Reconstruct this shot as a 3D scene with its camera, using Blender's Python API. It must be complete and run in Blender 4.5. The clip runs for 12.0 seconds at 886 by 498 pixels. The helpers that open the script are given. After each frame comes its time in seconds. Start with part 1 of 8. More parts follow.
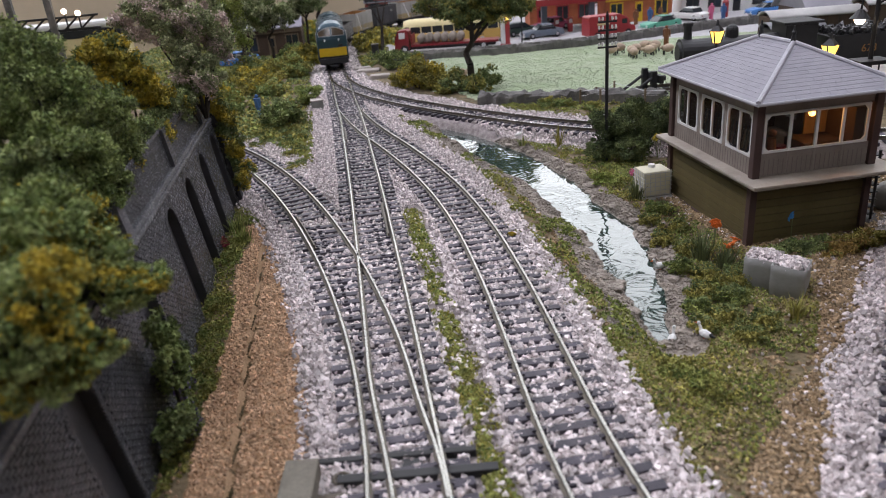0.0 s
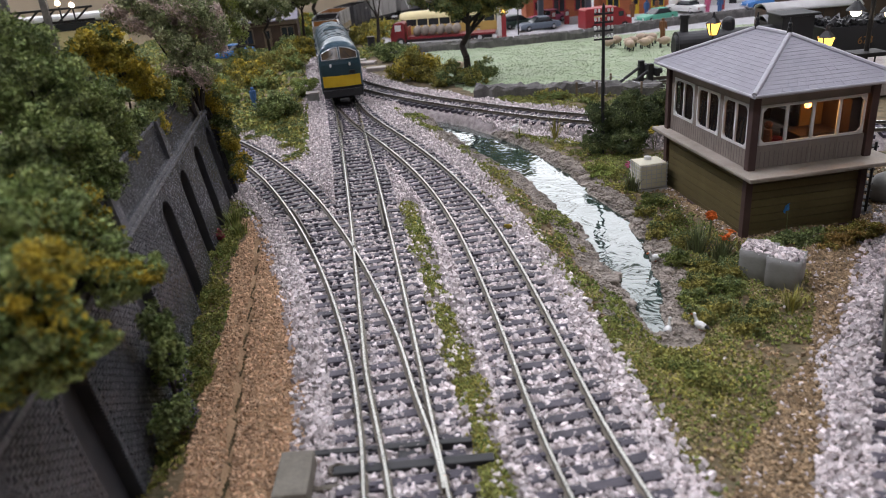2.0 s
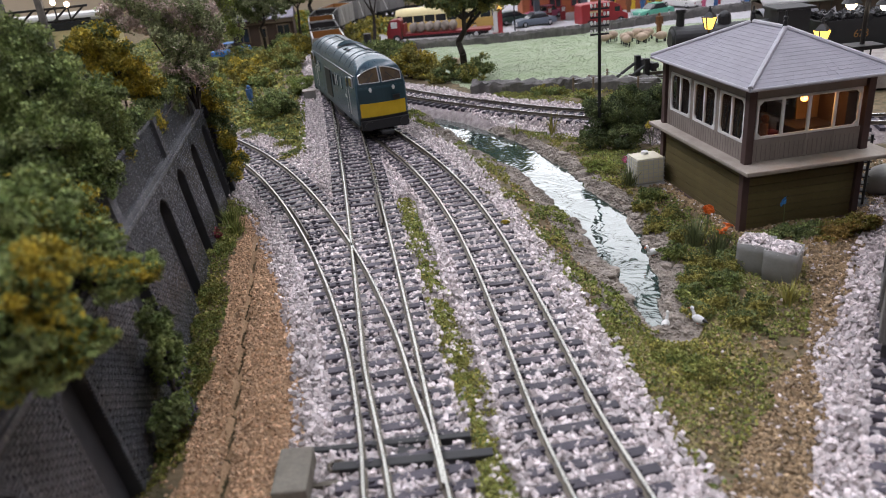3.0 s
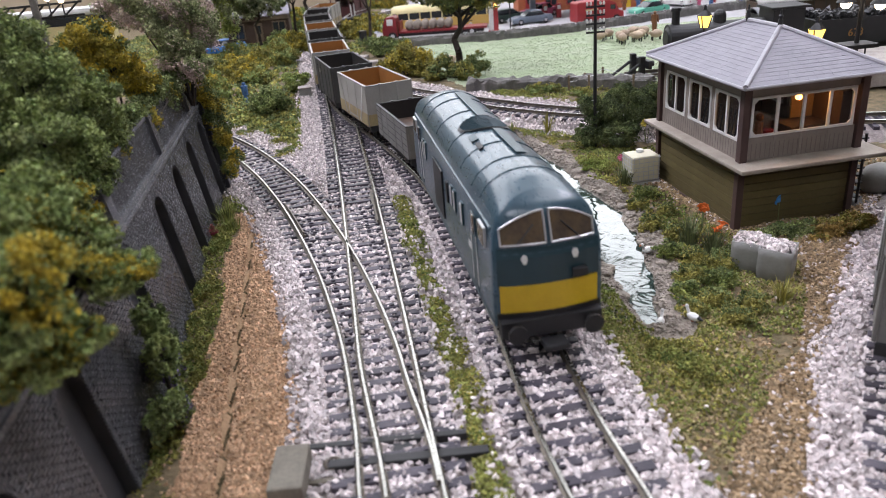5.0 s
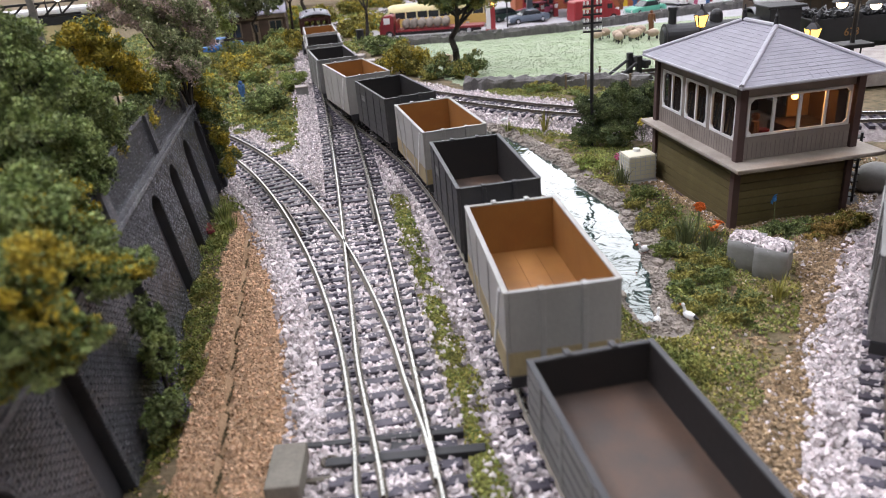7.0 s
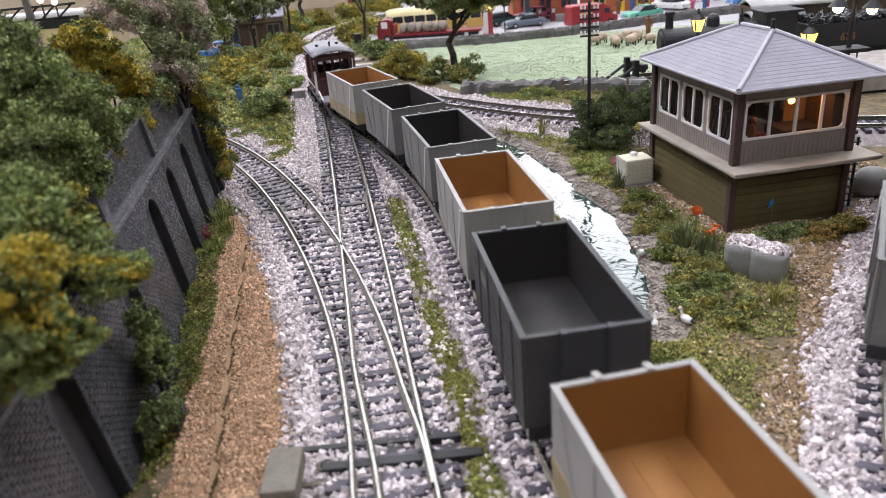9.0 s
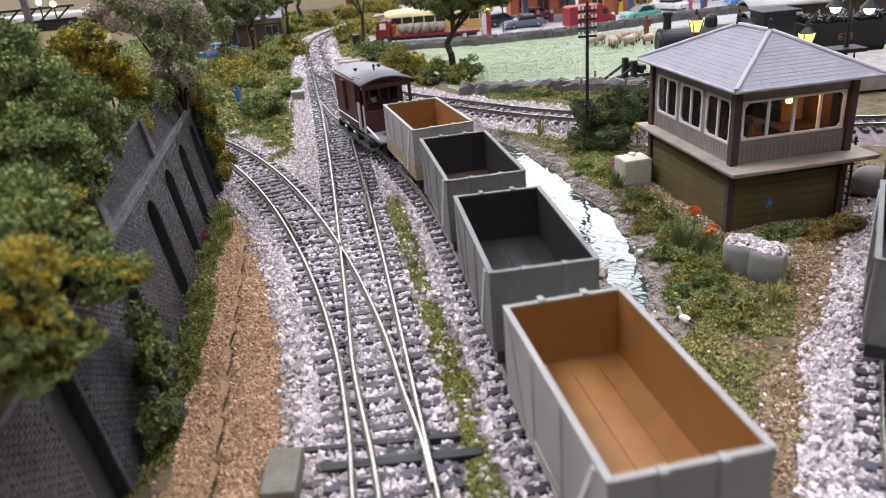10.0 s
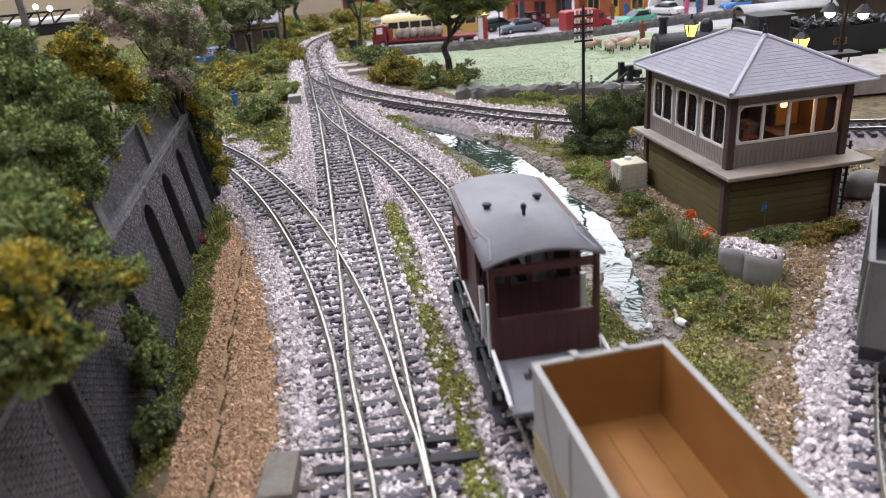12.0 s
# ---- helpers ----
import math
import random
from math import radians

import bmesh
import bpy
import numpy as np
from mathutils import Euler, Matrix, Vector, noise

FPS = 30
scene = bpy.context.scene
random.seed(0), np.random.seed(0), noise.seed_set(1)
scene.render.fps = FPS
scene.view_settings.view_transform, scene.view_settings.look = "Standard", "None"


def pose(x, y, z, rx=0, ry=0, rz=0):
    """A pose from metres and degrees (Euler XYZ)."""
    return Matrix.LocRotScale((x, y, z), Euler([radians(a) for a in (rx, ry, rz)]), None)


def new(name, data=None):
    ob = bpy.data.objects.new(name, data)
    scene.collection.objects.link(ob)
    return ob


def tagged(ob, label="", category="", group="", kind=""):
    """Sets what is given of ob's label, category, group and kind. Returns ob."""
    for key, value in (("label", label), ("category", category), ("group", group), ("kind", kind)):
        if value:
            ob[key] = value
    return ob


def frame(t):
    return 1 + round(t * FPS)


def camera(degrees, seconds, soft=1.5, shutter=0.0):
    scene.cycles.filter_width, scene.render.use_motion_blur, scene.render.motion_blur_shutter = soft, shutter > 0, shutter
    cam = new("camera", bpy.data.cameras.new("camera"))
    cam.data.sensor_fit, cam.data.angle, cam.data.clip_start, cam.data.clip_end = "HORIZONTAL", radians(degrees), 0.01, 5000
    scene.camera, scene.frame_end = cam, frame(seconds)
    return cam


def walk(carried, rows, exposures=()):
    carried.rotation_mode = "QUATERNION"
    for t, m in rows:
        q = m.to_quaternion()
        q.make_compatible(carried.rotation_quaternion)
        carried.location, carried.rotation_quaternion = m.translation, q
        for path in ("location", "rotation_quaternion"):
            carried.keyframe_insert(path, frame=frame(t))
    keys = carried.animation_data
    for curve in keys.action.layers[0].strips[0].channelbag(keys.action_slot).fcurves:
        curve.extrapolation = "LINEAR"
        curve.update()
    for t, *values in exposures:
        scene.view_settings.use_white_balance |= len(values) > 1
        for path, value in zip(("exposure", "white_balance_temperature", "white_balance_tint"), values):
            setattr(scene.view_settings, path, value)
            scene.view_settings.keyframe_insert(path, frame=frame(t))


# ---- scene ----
# A model railway at 4 mm to the foot, at its own true size: the track gauge is 16.5 mm. z = 0 is the rail top.
cam = camera(63.1, 12.0, soft=0.8, shutter=0.3)
cam.data.dof.use_dof = True
cam.data.dof.focus_distance = 0.36
cam.data.dof.aperture_fstop = 24.0
walk(cam, [
    (0.0, pose(0.0000, 0.0000, 0.1180, 66.862, 4.605, -1.965)),
    (0.5, pose(-0.0001, -0.0000, 0.1177, 66.763, 4.564, -2.021)),
    (1.0, pose(-0.0000, 0.0001, 0.1176, 66.606, 4.467, -2.044)),
    (1.5, pose(-0.0001, -0.0001, 0.1179, 66.465, 4.411, -2.046)),
    (2.0, pose(0.0002, -0.0000, 0.1174, 66.332, 4.549, -2.237)),
    (2.5, pose(0.0004, -0.0005, 0.1171, 66.227, 4.882, -2.459)),
    (3.0, pose(0.0004, -0.0003, 0.1171, 66.079, 4.943, -2.557)),
    (5.0, pose(0.0002, -0.0005, 0.1172, 65.862, 4.705, -2.870)),
    (5.5, pose(0.0001, -0.0005, 0.1173, 65.789, 4.707, -2.897)),
    (6.0, pose(0.0000, -0.0008, 0.1170, 65.782, 4.695, -2.999)),
    (6.5, pose(0.0000, -0.0009, 0.1172, 65.777, 4.633, -3.043)),
    (7.0, pose(0.0002, -0.0009, 0.1174, 65.756, 4.608, -3.084)),
    (9.0, pose(0.0003, -0.0007, 0.1171, 66.068, 4.476, -3.248)),
    (9.5, pose(0.0007, -0.0010, 0.1172, 66.066, 4.654, -3.300)),
    (10.0, pose(0.0004, -0.0011, 0.1172, 66.123, 4.609, -3.385)),
    (10.5, pose(0.0006, -0.0013, 0.1172, 66.127, 4.610, -3.423)),
    (11.0, pose(0.0004, -0.0015, 0.1173, 66.231, 4.583, -3.522)),
    (11.5, pose(0.0006, -0.0016, 0.1174, 66.356, 4.549, -3.547)),
    (12.0, pose(0.0005, -0.0018, 0.1173, 66.432, 4.562, -3.620)),
], exposures=[(0.0, -0.36), (2.5, -0.34), (3.0, -0.28), (5.0, 0.09), (5.5, 0.13), (9.5, 0.2), (12.0, 0.1)])

# ---------------------------------------------------------------- world and light
world = bpy.data.worlds.new("hall_air")
scene.world = world
world.use_nodes = True
world.node_tree.nodes["Background"].inputs[0].default_value = (0.8, 0.79, 0.92, 1)
world.node_tree.nodes["Background"].inputs[1].default_value = 0.25


def ceiling_lamp(x, y, z, sx, sy, watts, colour):
    data = bpy.data.lights.new("tube_light", "AREA")
    data.shape, data.size, data.size_y, data.energy, data.color = "RECTANGLE", sx, sy, watts, colour
    ob = new("tube_light", data)
    ob.matrix_world = pose(x, y, z)
    return ob


COOL = (0.935, 0.91, 1.08)
# Unseen overhead lamps, weighted to balance left, right and front brightness.
for lx, ly, w in ((-1.1, 0.6, 35), (0.9, 0.65, 15.5), (0.0, -1.8, 8.5)):
    ceiling_lamp(lx, ly, 1.76, 0.35, 1.5, w, COOL)

# ---------------------------------------------------------------- materials
def make_mat(name, colour, rough=0.7, metal=0.0, other=None, fine=900, coarse=120, vary=0.25, bump=0.3, island=0.0, objrand=0.0, gloss=0.5, coat=0.0, relief=0.0004):
    """colour and other are blended by coarse stains; fine grain, island and object randomness shift the value."""
    m = bpy.data.materials.new(name)
    m.use_nodes = True
    nt = m.node_tree
    n, l = nt.nodes, nt.links
    bsdf = n["Principled BSDF"]
    tc = n.new("ShaderNodeTexCoord")
    a = n.new("ShaderNodeTexNoise")
    a.inputs["Scale"].default_value, a.inputs["Detail"].default_value = coarse, 4
    b = n.new("ShaderNodeTexNoise")
    b.inputs["Scale"].default_value, b.inputs["Detail"].default_value = fine, 3
    l.new(tc.outputs["Object"], a.inputs["Vector"])
    l.new(tc.outputs["Object"], b.inputs["Vector"])
    ramp = n.new("ShaderNodeMapRange")
    ramp.inputs["From Min"].default_value, ramp.inputs["From Max"].default_value = 0.35, 0.65
    l.new(a.outputs["Fac"], ramp.inputs["Value"])
    mix = n.new("ShaderNodeMix")
    mix.data_type = "RGBA"
    mix.inputs["A"].default_value = (*colour, 1)
    mix.inputs["B"].default_value = (*(other or [c * (1 - vary) for c in colour]), 1)
    l.new(ramp.outputs["Result"], mix.inputs["Factor"])
    last = mix.outputs["Result"]
    value = n.new("ShaderNodeMath")
    value.operation = "MULTIPLY_ADD"
    value.inputs[1].default_value, value.inputs[2].default_value = 2 * vary, 1 - vary
    l.new(b.outputs["Fac"], value.inputs[0])
    tone = value.outputs[0]
    for amount, node, socket in ((island, "ShaderNodeNewGeometry", "Random Per Island"), (objrand, "ShaderNodeObjectInfo", "Random")):
        if amount:
            src = n.new(node)
            k = n.new("ShaderNodeMath")
            k.operation = "MULTIPLY_ADD"
            k.inputs[1].default_value, k.inputs[2].default_value = 2 * amount, 1 - amount
            l.new(src.outputs[socket], k.inputs[0])
            t = n.new("ShaderNodeMath")
            t.operation = "MULTIPLY"
            l.new(tone, t.inputs[0])
            l.new(k.outputs[0], t.inputs[1])
            tone = t.outputs[0]
    hsv = n.new("ShaderNodeHueSaturation")
    l.new(tone, hsv.inputs["Value"])
    l.new(last, hsv.inputs["Color"])
    l.new(hsv.outputs["Color"], bsdf.inputs["Base Color"])
    rr = n.new("ShaderNodeMapRange")
    rr.inputs["To Min"].default_value, rr.inputs["To Max"].default_value = max(0.02, rough - 0.1), min(1, rough + 0.1)
    l.new(b.outputs["Fac"], rr.inputs["Value"])
    l.new(rr.outputs["Result"], bsdf.inputs["Roughness"])
    bsdf.inputs["Metallic"].default_value = metal
    bsdf.inputs["Specular IOR Level"].default_value = gloss
    bsdf.inputs["Coat Weight"].default_value = coat
    if bump:
        bp = n.new("ShaderNodeBump")
        bp.inputs["Strength"].default_value, bp.inputs["Distance"].default_value = bump, relief
        l.new(b.outputs["Fac"], bp.inputs["Height"])
        l.new(bp.outputs["Normal"], bsdf.inputs["Normal"])
    return m


def glow_mat(name, colour, strength):
    m = bpy.data.materials.new(name)
    m.use_nodes = True
    bsdf = m.node_tree.nodes["Principled BSDF"]
    bsdf.inputs["Base Color"].default_value = (*colour, 1)
    bsdf.inputs["Emission Color"].default_value = (*colour, 1)
    bsdf.inputs["Emission Strength"].default_value = strength
    return m


def glass_mat(name, tint, rough=0.03, alpha=0.25):
    """Thin clear plastic glazing: mostly see-through, with its gloss."""
    m = bpy.data.materials.new(name)
    m.use_nodes = True
    bsdf = m.node_tree.nodes["Principled BSDF"]
    bsdf.inputs["Base Color"].default_value = (*tint, 1)
    bsdf.inputs["Roughness"].default_value = rough
    bsdf.inputs["Alpha"].default_value = alpha
    return m


BALLAST = make_mat("pale_granite_ballast", (0.7, 0.64, 0.635), 0.85, other=(0.5, 0.44, 0.43), vary=0.25, island=0.45, fine=2500, coarse=300)
# Bed is darker than the chips: shade between them is put into it.
BALLAST_BED = make_mat("shaded_ballast_bed", (0.3, 0.26, 0.255), 0.95, other=(0.17, 0.145, 0.14), vary=0.45, fine=1100, coarse=260, bump=1.0)
TAN = make_mat("tan_gravel", (0.62, 0.42, 0.27), 0.95, other=(0.45, 0.29, 0.175), vary=0.3, island=0.42, fine=2500, coarse=260)
TAN_BED = make_mat("tan_gravel_bed", (0.44, 0.29, 0.17), 0.95, other=(0.33, 0.21, 0.12), vary=0.35, fine=1300, bump=1.0)
YARD = make_mat("yard_gravel", (0.36, 0.26, 0.155), 0.95, other=(0.23, 0.16, 0.09), vary=0.3, island=0.5, fine=2500, coarse=260)
YARD_BED = make_mat("yard_bed", (0.18, 0.135, 0.08), 0.95, other=(0.125, 0.1, 0.058), vary=0.4, fine=1100, bump=1.0)
SOIL = make_mat("mossy_soil", (0.075, 0.065, 0.03), 0.95, other=(0.19, 0.14, 0.08), vary=0.45, fine=900, coarse=200, bump=1.0)
MUD = make_mat("grey_bank_rock", (0.31, 0.265, 0.22), 0.65, other=(0.17, 0.145, 0.12), vary=0.45, fine=420, coarse=130, bump=1.0, relief=0.0022)
FIELD = make_mat("pale_meadow_turf", (0.28, 0.345, 0.21), 0.95, other=(0.34, 0.39, 0.27), vary=0.2, fine=1500, coarse=60, bump=0.8)
TARMAC = make_mat("pale_road", (0.42, 0.41, 0.42), 0.9, other=(0.36, 0.35, 0.36), vary=0.12, fine=1500)
TURF = make_mat("grass_turf", (0.11, 0.15, 0.034), 0.95, other=(0.28, 0.295, 0.08), vary=0.35, island=0.5, coarse=210)
DRY = make_mat("dry_beige_turf", (0.36, 0.3, 0.15), 0.95, other=(0.24, 0.2, 0.09), vary=0.3, island=0.45, coarse=200)
OLIVE = make_mat("olive_moss", (0.34, 0.3, 0.075), 0.95, other=(0.16, 0.165, 0.04), vary=0.35, island=0.5, coarse=210)
LEAF = make_mat("mid_green_foliage", (0.15, 0.215, 0.065), 0.9, other=(0.31, 0.36, 0.13), vary=0.35, island=0.5, coarse=190)
LEAF_DARK = make_mat("dark_green_foliage", (0.085, 0.125, 0.042), 0.9, other=(0.19, 0.22, 0.08), vary=0.35, island=0.5, coarse=190)
LEAF_GREY = make_mat("grey_green_foliage", (0.2, 0.245, 0.11), 0.9, other=(0.38, 0.39, 0.22), vary=0.35, island=0.5, coarse=170)
LEAF_YELLOW = make_mat("yellow_foliage", (0.5, 0.37, 0.035), 0.9, other=(0.25, 0.23, 0.04), vary=0.35, island=0.45, coarse=170)
CONIFER = make_mat("blackish_green_conifer", (0.045, 0.07, 0.026), 0.9, other=(0.1, 0.125, 0.045), vary=0.35, island=0.5, coarse=200)
LEAF_LIME = make_mat("lime_foliage", (0.2, 0.26, 0.055), 0.9, other=(0.32, 0.35, 0.1), vary=0.3, island=0.4, coarse=170)
BLOSSOM = make_mat("pink_white_blossom", (0.62, 0.48, 0.44), 0.9, other=(0.5, 0.42, 0.36), vary=0.2, island=0.35)
BARK = make_mat("dark_bark", (0.045, 0.035, 0.028), 0.9, vary=0.4, bump=0.8)
STRAW = make_mat("straw_grass", (0.4, 0.27, 0.08), 0.9, vary=0.3, island=0.4)
SLEEPER = make_mat("dark_plastic_sleeper", (0.034, 0.029, 0.042), 0.55, other=(0.07, 0.06, 0.075), vary=0.3, objrand=0.25, fine=1500)
RAIL = make_mat("nickel_silver_rail", (0.43, 0.42, 0.39), 0.26, metal=1.0, vary=0.1, bump=0.05, fine=600)
RAIL_SIDE = make_mat("dull_rail_side", (0.14, 0.12, 0.095), 0.45, metal=0.6, vary=0.25, bump=0.1)
BRICK = make_mat("dark_engineering_brick", (0.085, 0.087, 0.098), 0.25, other=(0.12, 0.122, 0.132), vary=0.3, objrand=0.3, fine=1300, coarse=80)
MORTAR = make_mat("dark_mortar", (0.036, 0.036, 0.041), 0.6, other=(0.05, 0.05, 0.056), vary=0.3, fine=1300)
STONE = make_mat("grey_stone", (0.2, 0.19, 0.18), 0.9, other=(0.13, 0.125, 0.12), vary=0.35, island=0.3, bump=0.9, fine=700)
STONE_PALE = make_mat("pale_flagstone", (0.4, 0.36, 0.33), 0.9, vary=0.25, bump=0.6)
LOCO_BLUE = make_mat("faded_blue_green_loco_paint", (0.032, 0.066, 0.092), 0.3, other=(0.044, 0.084, 0.112), vary=0.1, bump=0.05, coat=0.3)
LOCO_DARK = make_mat("dark_blue_loco_paint", (0.014, 0.045, 0.06), 0.38, vary=0.12, bump=0.05)
BLACK = make_mat("matt_black_plastic", (0.018, 0.018, 0.02), 0.55, vary=0.3, bump=0.1)
YELLOW = make_mat("warning_yellow_paint", (0.62, 0.42, 0.015), 0.4, other=(0.55, 0.36, 0.01), vary=0.08, bump=0.05)
WHITE = make_mat("white_paint", (0.72, 0.72, 0.70), 0.5, vary=0.1, bump=0.05)
SILVER = make_mat("silver_frame", (0.55, 0.55, 0.56), 0.35, metal=0.5, vary=0.1, bump=0.05)
GLASS = glass_mat("clear_plastic_window", (0.03, 0.03, 0.03), 0.04, 0.15)
WAG_GREY = make_mat("light_grey_wagon_paint", (0.32, 0.312, 0.29), 0.5, other=(0.26, 0.25, 0.23), vary=0.12, coarse=40, bump=0.1)
WAG_DARK = make_mat("charcoal_wagon_paint", (0.03, 0.03, 0.034), 0.55, other=(0.055, 0.053, 0.052), vary=0.25, coarse=50, bump=0.15)
WAG_MID = make_mat("weathered_grey_wagon_paint", (0.19, 0.187, 0.18), 0.5, other=(0.13, 0.127, 0.123), vary=0.2, coarse=50, bump=0.1)
INSIDE_ORANGE = make_mat("ochre_wagon_inside", (0.28, 0.125, 0.028), 0.6, other=(0.245, 0.105, 0.024), vary=0.08, bump=0.1)
INSIDE_DARK = make_mat("black_wagon_inside", (0.013, 0.012, 0.012), 0.6, other=(0.022, 0.018, 0.016), vary=0.3, coarse=60, bump=0.15)
INSIDE_RUST = make_mat("rust_brown_wagon_floor", (0.08, 0.045, 0.028), 0.6, other=(0.045, 0.034, 0.028), vary=0.3, coarse=60, bump=0.15)
RUST_DIRT = make_mat("tan_dirty_lower_side", (0.33, 0.26, 0.13), 0.7, other=(0.25, 0.2, 0.12), vary=0.25, coarse=90)
MAROON = make_mat("bauxite_maroon_paint", (0.075, 0.02, 0.02), 0.45, other=(0.06, 0.018, 0.018), vary=0.15, bump=0.1)
ROOF_GREY = make_mat("grey_van_roof", (0.20, 0.20, 0.22), 0.5, other=(0.17, 0.17, 0.185), vary=0.1, bump=0.1)
TIMBER_OLIVE = make_mat("olive_brown_boarding", (0.12, 0.095, 0.035), 0.7, other=(0.095, 0.073, 0.026), vary=0.2, objrand=0.12, coarse=60, bump=0.2)
TIMBER_TAUPE = make_mat("taupe_matchboard", (0.27, 0.23, 0.2), 0.65, other=(0.225, 0.19, 0.165), vary=0.15, objrand=0.06, bump=0.15)
TIMBER_BROWN = make_mat("chocolate_corner_post", (0.075, 0.042, 0.038), 0.6, vary=0.15, bump=0.1)
LEDGE = make_mat("cream_grey_balcony", (0.4, 0.355, 0.3), 0.7, other=(0.32, 0.28, 0.235), vary=0.15)
SLATE = make_mat("grey_roof_slate", (0.245, 0.235, 0.27), 0.6, other=(0.215, 0.207, 0.24), vary=0.1, objrand=0.04, bump=0.2)
LEAD = make_mat("pale_ridge_lead", (0.42, 0.41, 0.45), 0.55, vary=0.1)
CREAM = make_mat("cream_paint", (0.72, 0.62, 0.33), 0.5, vary=0.1)
RED = make_mat("red_paint", (0.34, 0.035, 0.04), 0.4, vary=0.1, bump=0.05)
DEEP_RED = make_mat("deep_red_paint", (0.20, 0.015, 0.02), 0.4, vary=0.12, bump=0.05)
GREEN_CAR = make_mat("mint_green_paint", (0.12, 0.42, 0.30), 0.35, vary=0.08, bump=0.05)
BLUE_CAR = make_mat("mid_blue_paint", (0.06, 0.2, 0.5), 0.35, vary=0.08, bump=0.05)
GREY_CAR = make_mat("slate_blue_paint", (0.13, 0.16, 0.2), 0.35, vary=0.1, bump=0.05)
PINK = make_mat("pink_paint", (0.6, 0.13, 0.25), 0.4, vary=0.1)
SACK = make_mat("grey_sackcloth", (0.27, 0.23, 0.19), 0.9, vary=0.3, bump=0.6)
FLEECE = make_mat("cream_fleece", (0.52, 0.40, 0.30), 0.95, vary=0.2, bump=0.6, objrand=0.2)
TIMBER = make_mat("bare_timber", (0.2, 0.15, 0.1), 0.85, vary=0.3)
SHED_BROWN = make_mat("brown_stained_shed", (0.075, 0.045, 0.03), 0.75, vary=0.25)
SKIP_GREY = make_mat("light_grey_tub", (0.25, 0.25, 0.235), 0.55, other=(0.2, 0.195, 0.18), vary=0.12)
IBC = make_mat("cream_plastic_tank", (0.66, 0.62, 0.46), 0.5, vary=0.1)
ORANGE = make_mat("orange_petals", (0.75, 0.16, 0.02), 0.7, vary=0.15)
BLUE_PETAL = make_mat("blue_petals", (0.05, 0.25, 0.6), 0.7, vary=0.15)
SKIN_FREE = make_mat("painted_figure_blue", (0.05, 0.13, 0.3), 0.7, vary=0.2)
FIG_BROWN = make_mat("painted_figure_brown", (0.22, 0.09, 0.04), 0.7, vary=0.2)
WARM_GLOW = glow_mat("warm_lamp_bulb", (1.0, 0.45, 0.12), 8)
LANTERN = glow_mat("lantern_pane", (1.0, 0.62, 0.12), 2.6)
HEADLAMP = glow_mat("white_lamp_bulb", (1.0, 0.75, 0.5), 9)
CEIL_WHITE = make_mat("white_ceiling_board", (0.75, 0.75, 0.75), 0.9, fine=20, coarse=3, vary=0.08, bump=0)
HALL_WALL = make_mat("magnolia_hall_wall", (0.52, 0.5, 0.47), 0.9, fine=20, coarse=3, vary=0.08, bump=0)
HALL_FLOOR = make_mat("hall_floor", (0.25, 0.2, 0.15), 0.6, fine=30, coarse=3, vary=0.2, bump=0)
BACKSCENE = make_mat("beige_backscene_board", (0.50, 0.42, 0.30), 0.9, fine=60, coarse=8, vary=0.1, bump=0)
TUBE = glow_mat("light_panel", (0.9, 0.93, 1.0), 3.2)


def water_mat():
    m = bpy.data.materials.new("glossy_resin_water")
    m.use_nodes = True
    n, l = m.node_tree.nodes, m.node_tree.links
    bsdf = n["Principled BSDF"]
    bsdf.inputs["Base Color"].default_value = (0.035, 0.06, 0.05, 1)
    bsdf.inputs["Roughness"].default_value = 0.04
    bsdf.inputs["IOR"].default_value = 1.6
    bsdf.inputs["Coat Weight"].default_value = 1.0
    bsdf.inputs["Coat Roughness"].default_value = 0.02
    tc = n.new("ShaderNodeTexCoord")
    w = n.new("ShaderNodeTexNoise")
    w.inputs["Scale"].default_value, w.inputs["Detail"].default_value, w.inputs["Distortion"].default_value = 70, 1.0, 3.4
    l.new(tc.outputs["Object"], w.inputs["Vector"])
    bp = n.new("ShaderNodeBump")
    bp.inputs["Strength"].default_value, bp.inputs["Distance"].default_value = 0.085, 0.0016
    l.new(w.outputs["Fac"], bp.inputs["Height"])
    l.new(bp.outputs["Normal"], bsdf.inputs["Normal"])
    l.new(bp.outputs["Normal"], bsdf.inputs["Coat Normal"])
    return m


WATER = water_mat()

# ---------------------------------------------------------------- building helpers (sizes in millimetres)
MM = 0.001
rng = np.random.default_rng(7)


def at(x, y, z, rz=0.0, rx=0.0, ry=0.0):
    return pose(x * MM, y * MM, z * MM, rx, ry, rz)


def part(name, bm, material, parent=None, label=""):
    """Links a bmesh, built in millimetres, as one mesh object."""
    for v in bm.verts:
        v.co *= MM
    me = bpy.data.meshes.new(name)
    bm.to_mesh(me)
    bm.free()
    for mt in (material if isinstance(material, (list, tuple)) else [material]):
        me.materials.append(mt)
    ob = new(name, me)
    ob.parent = parent
    if label:
        ob["label"] = label
    return ob


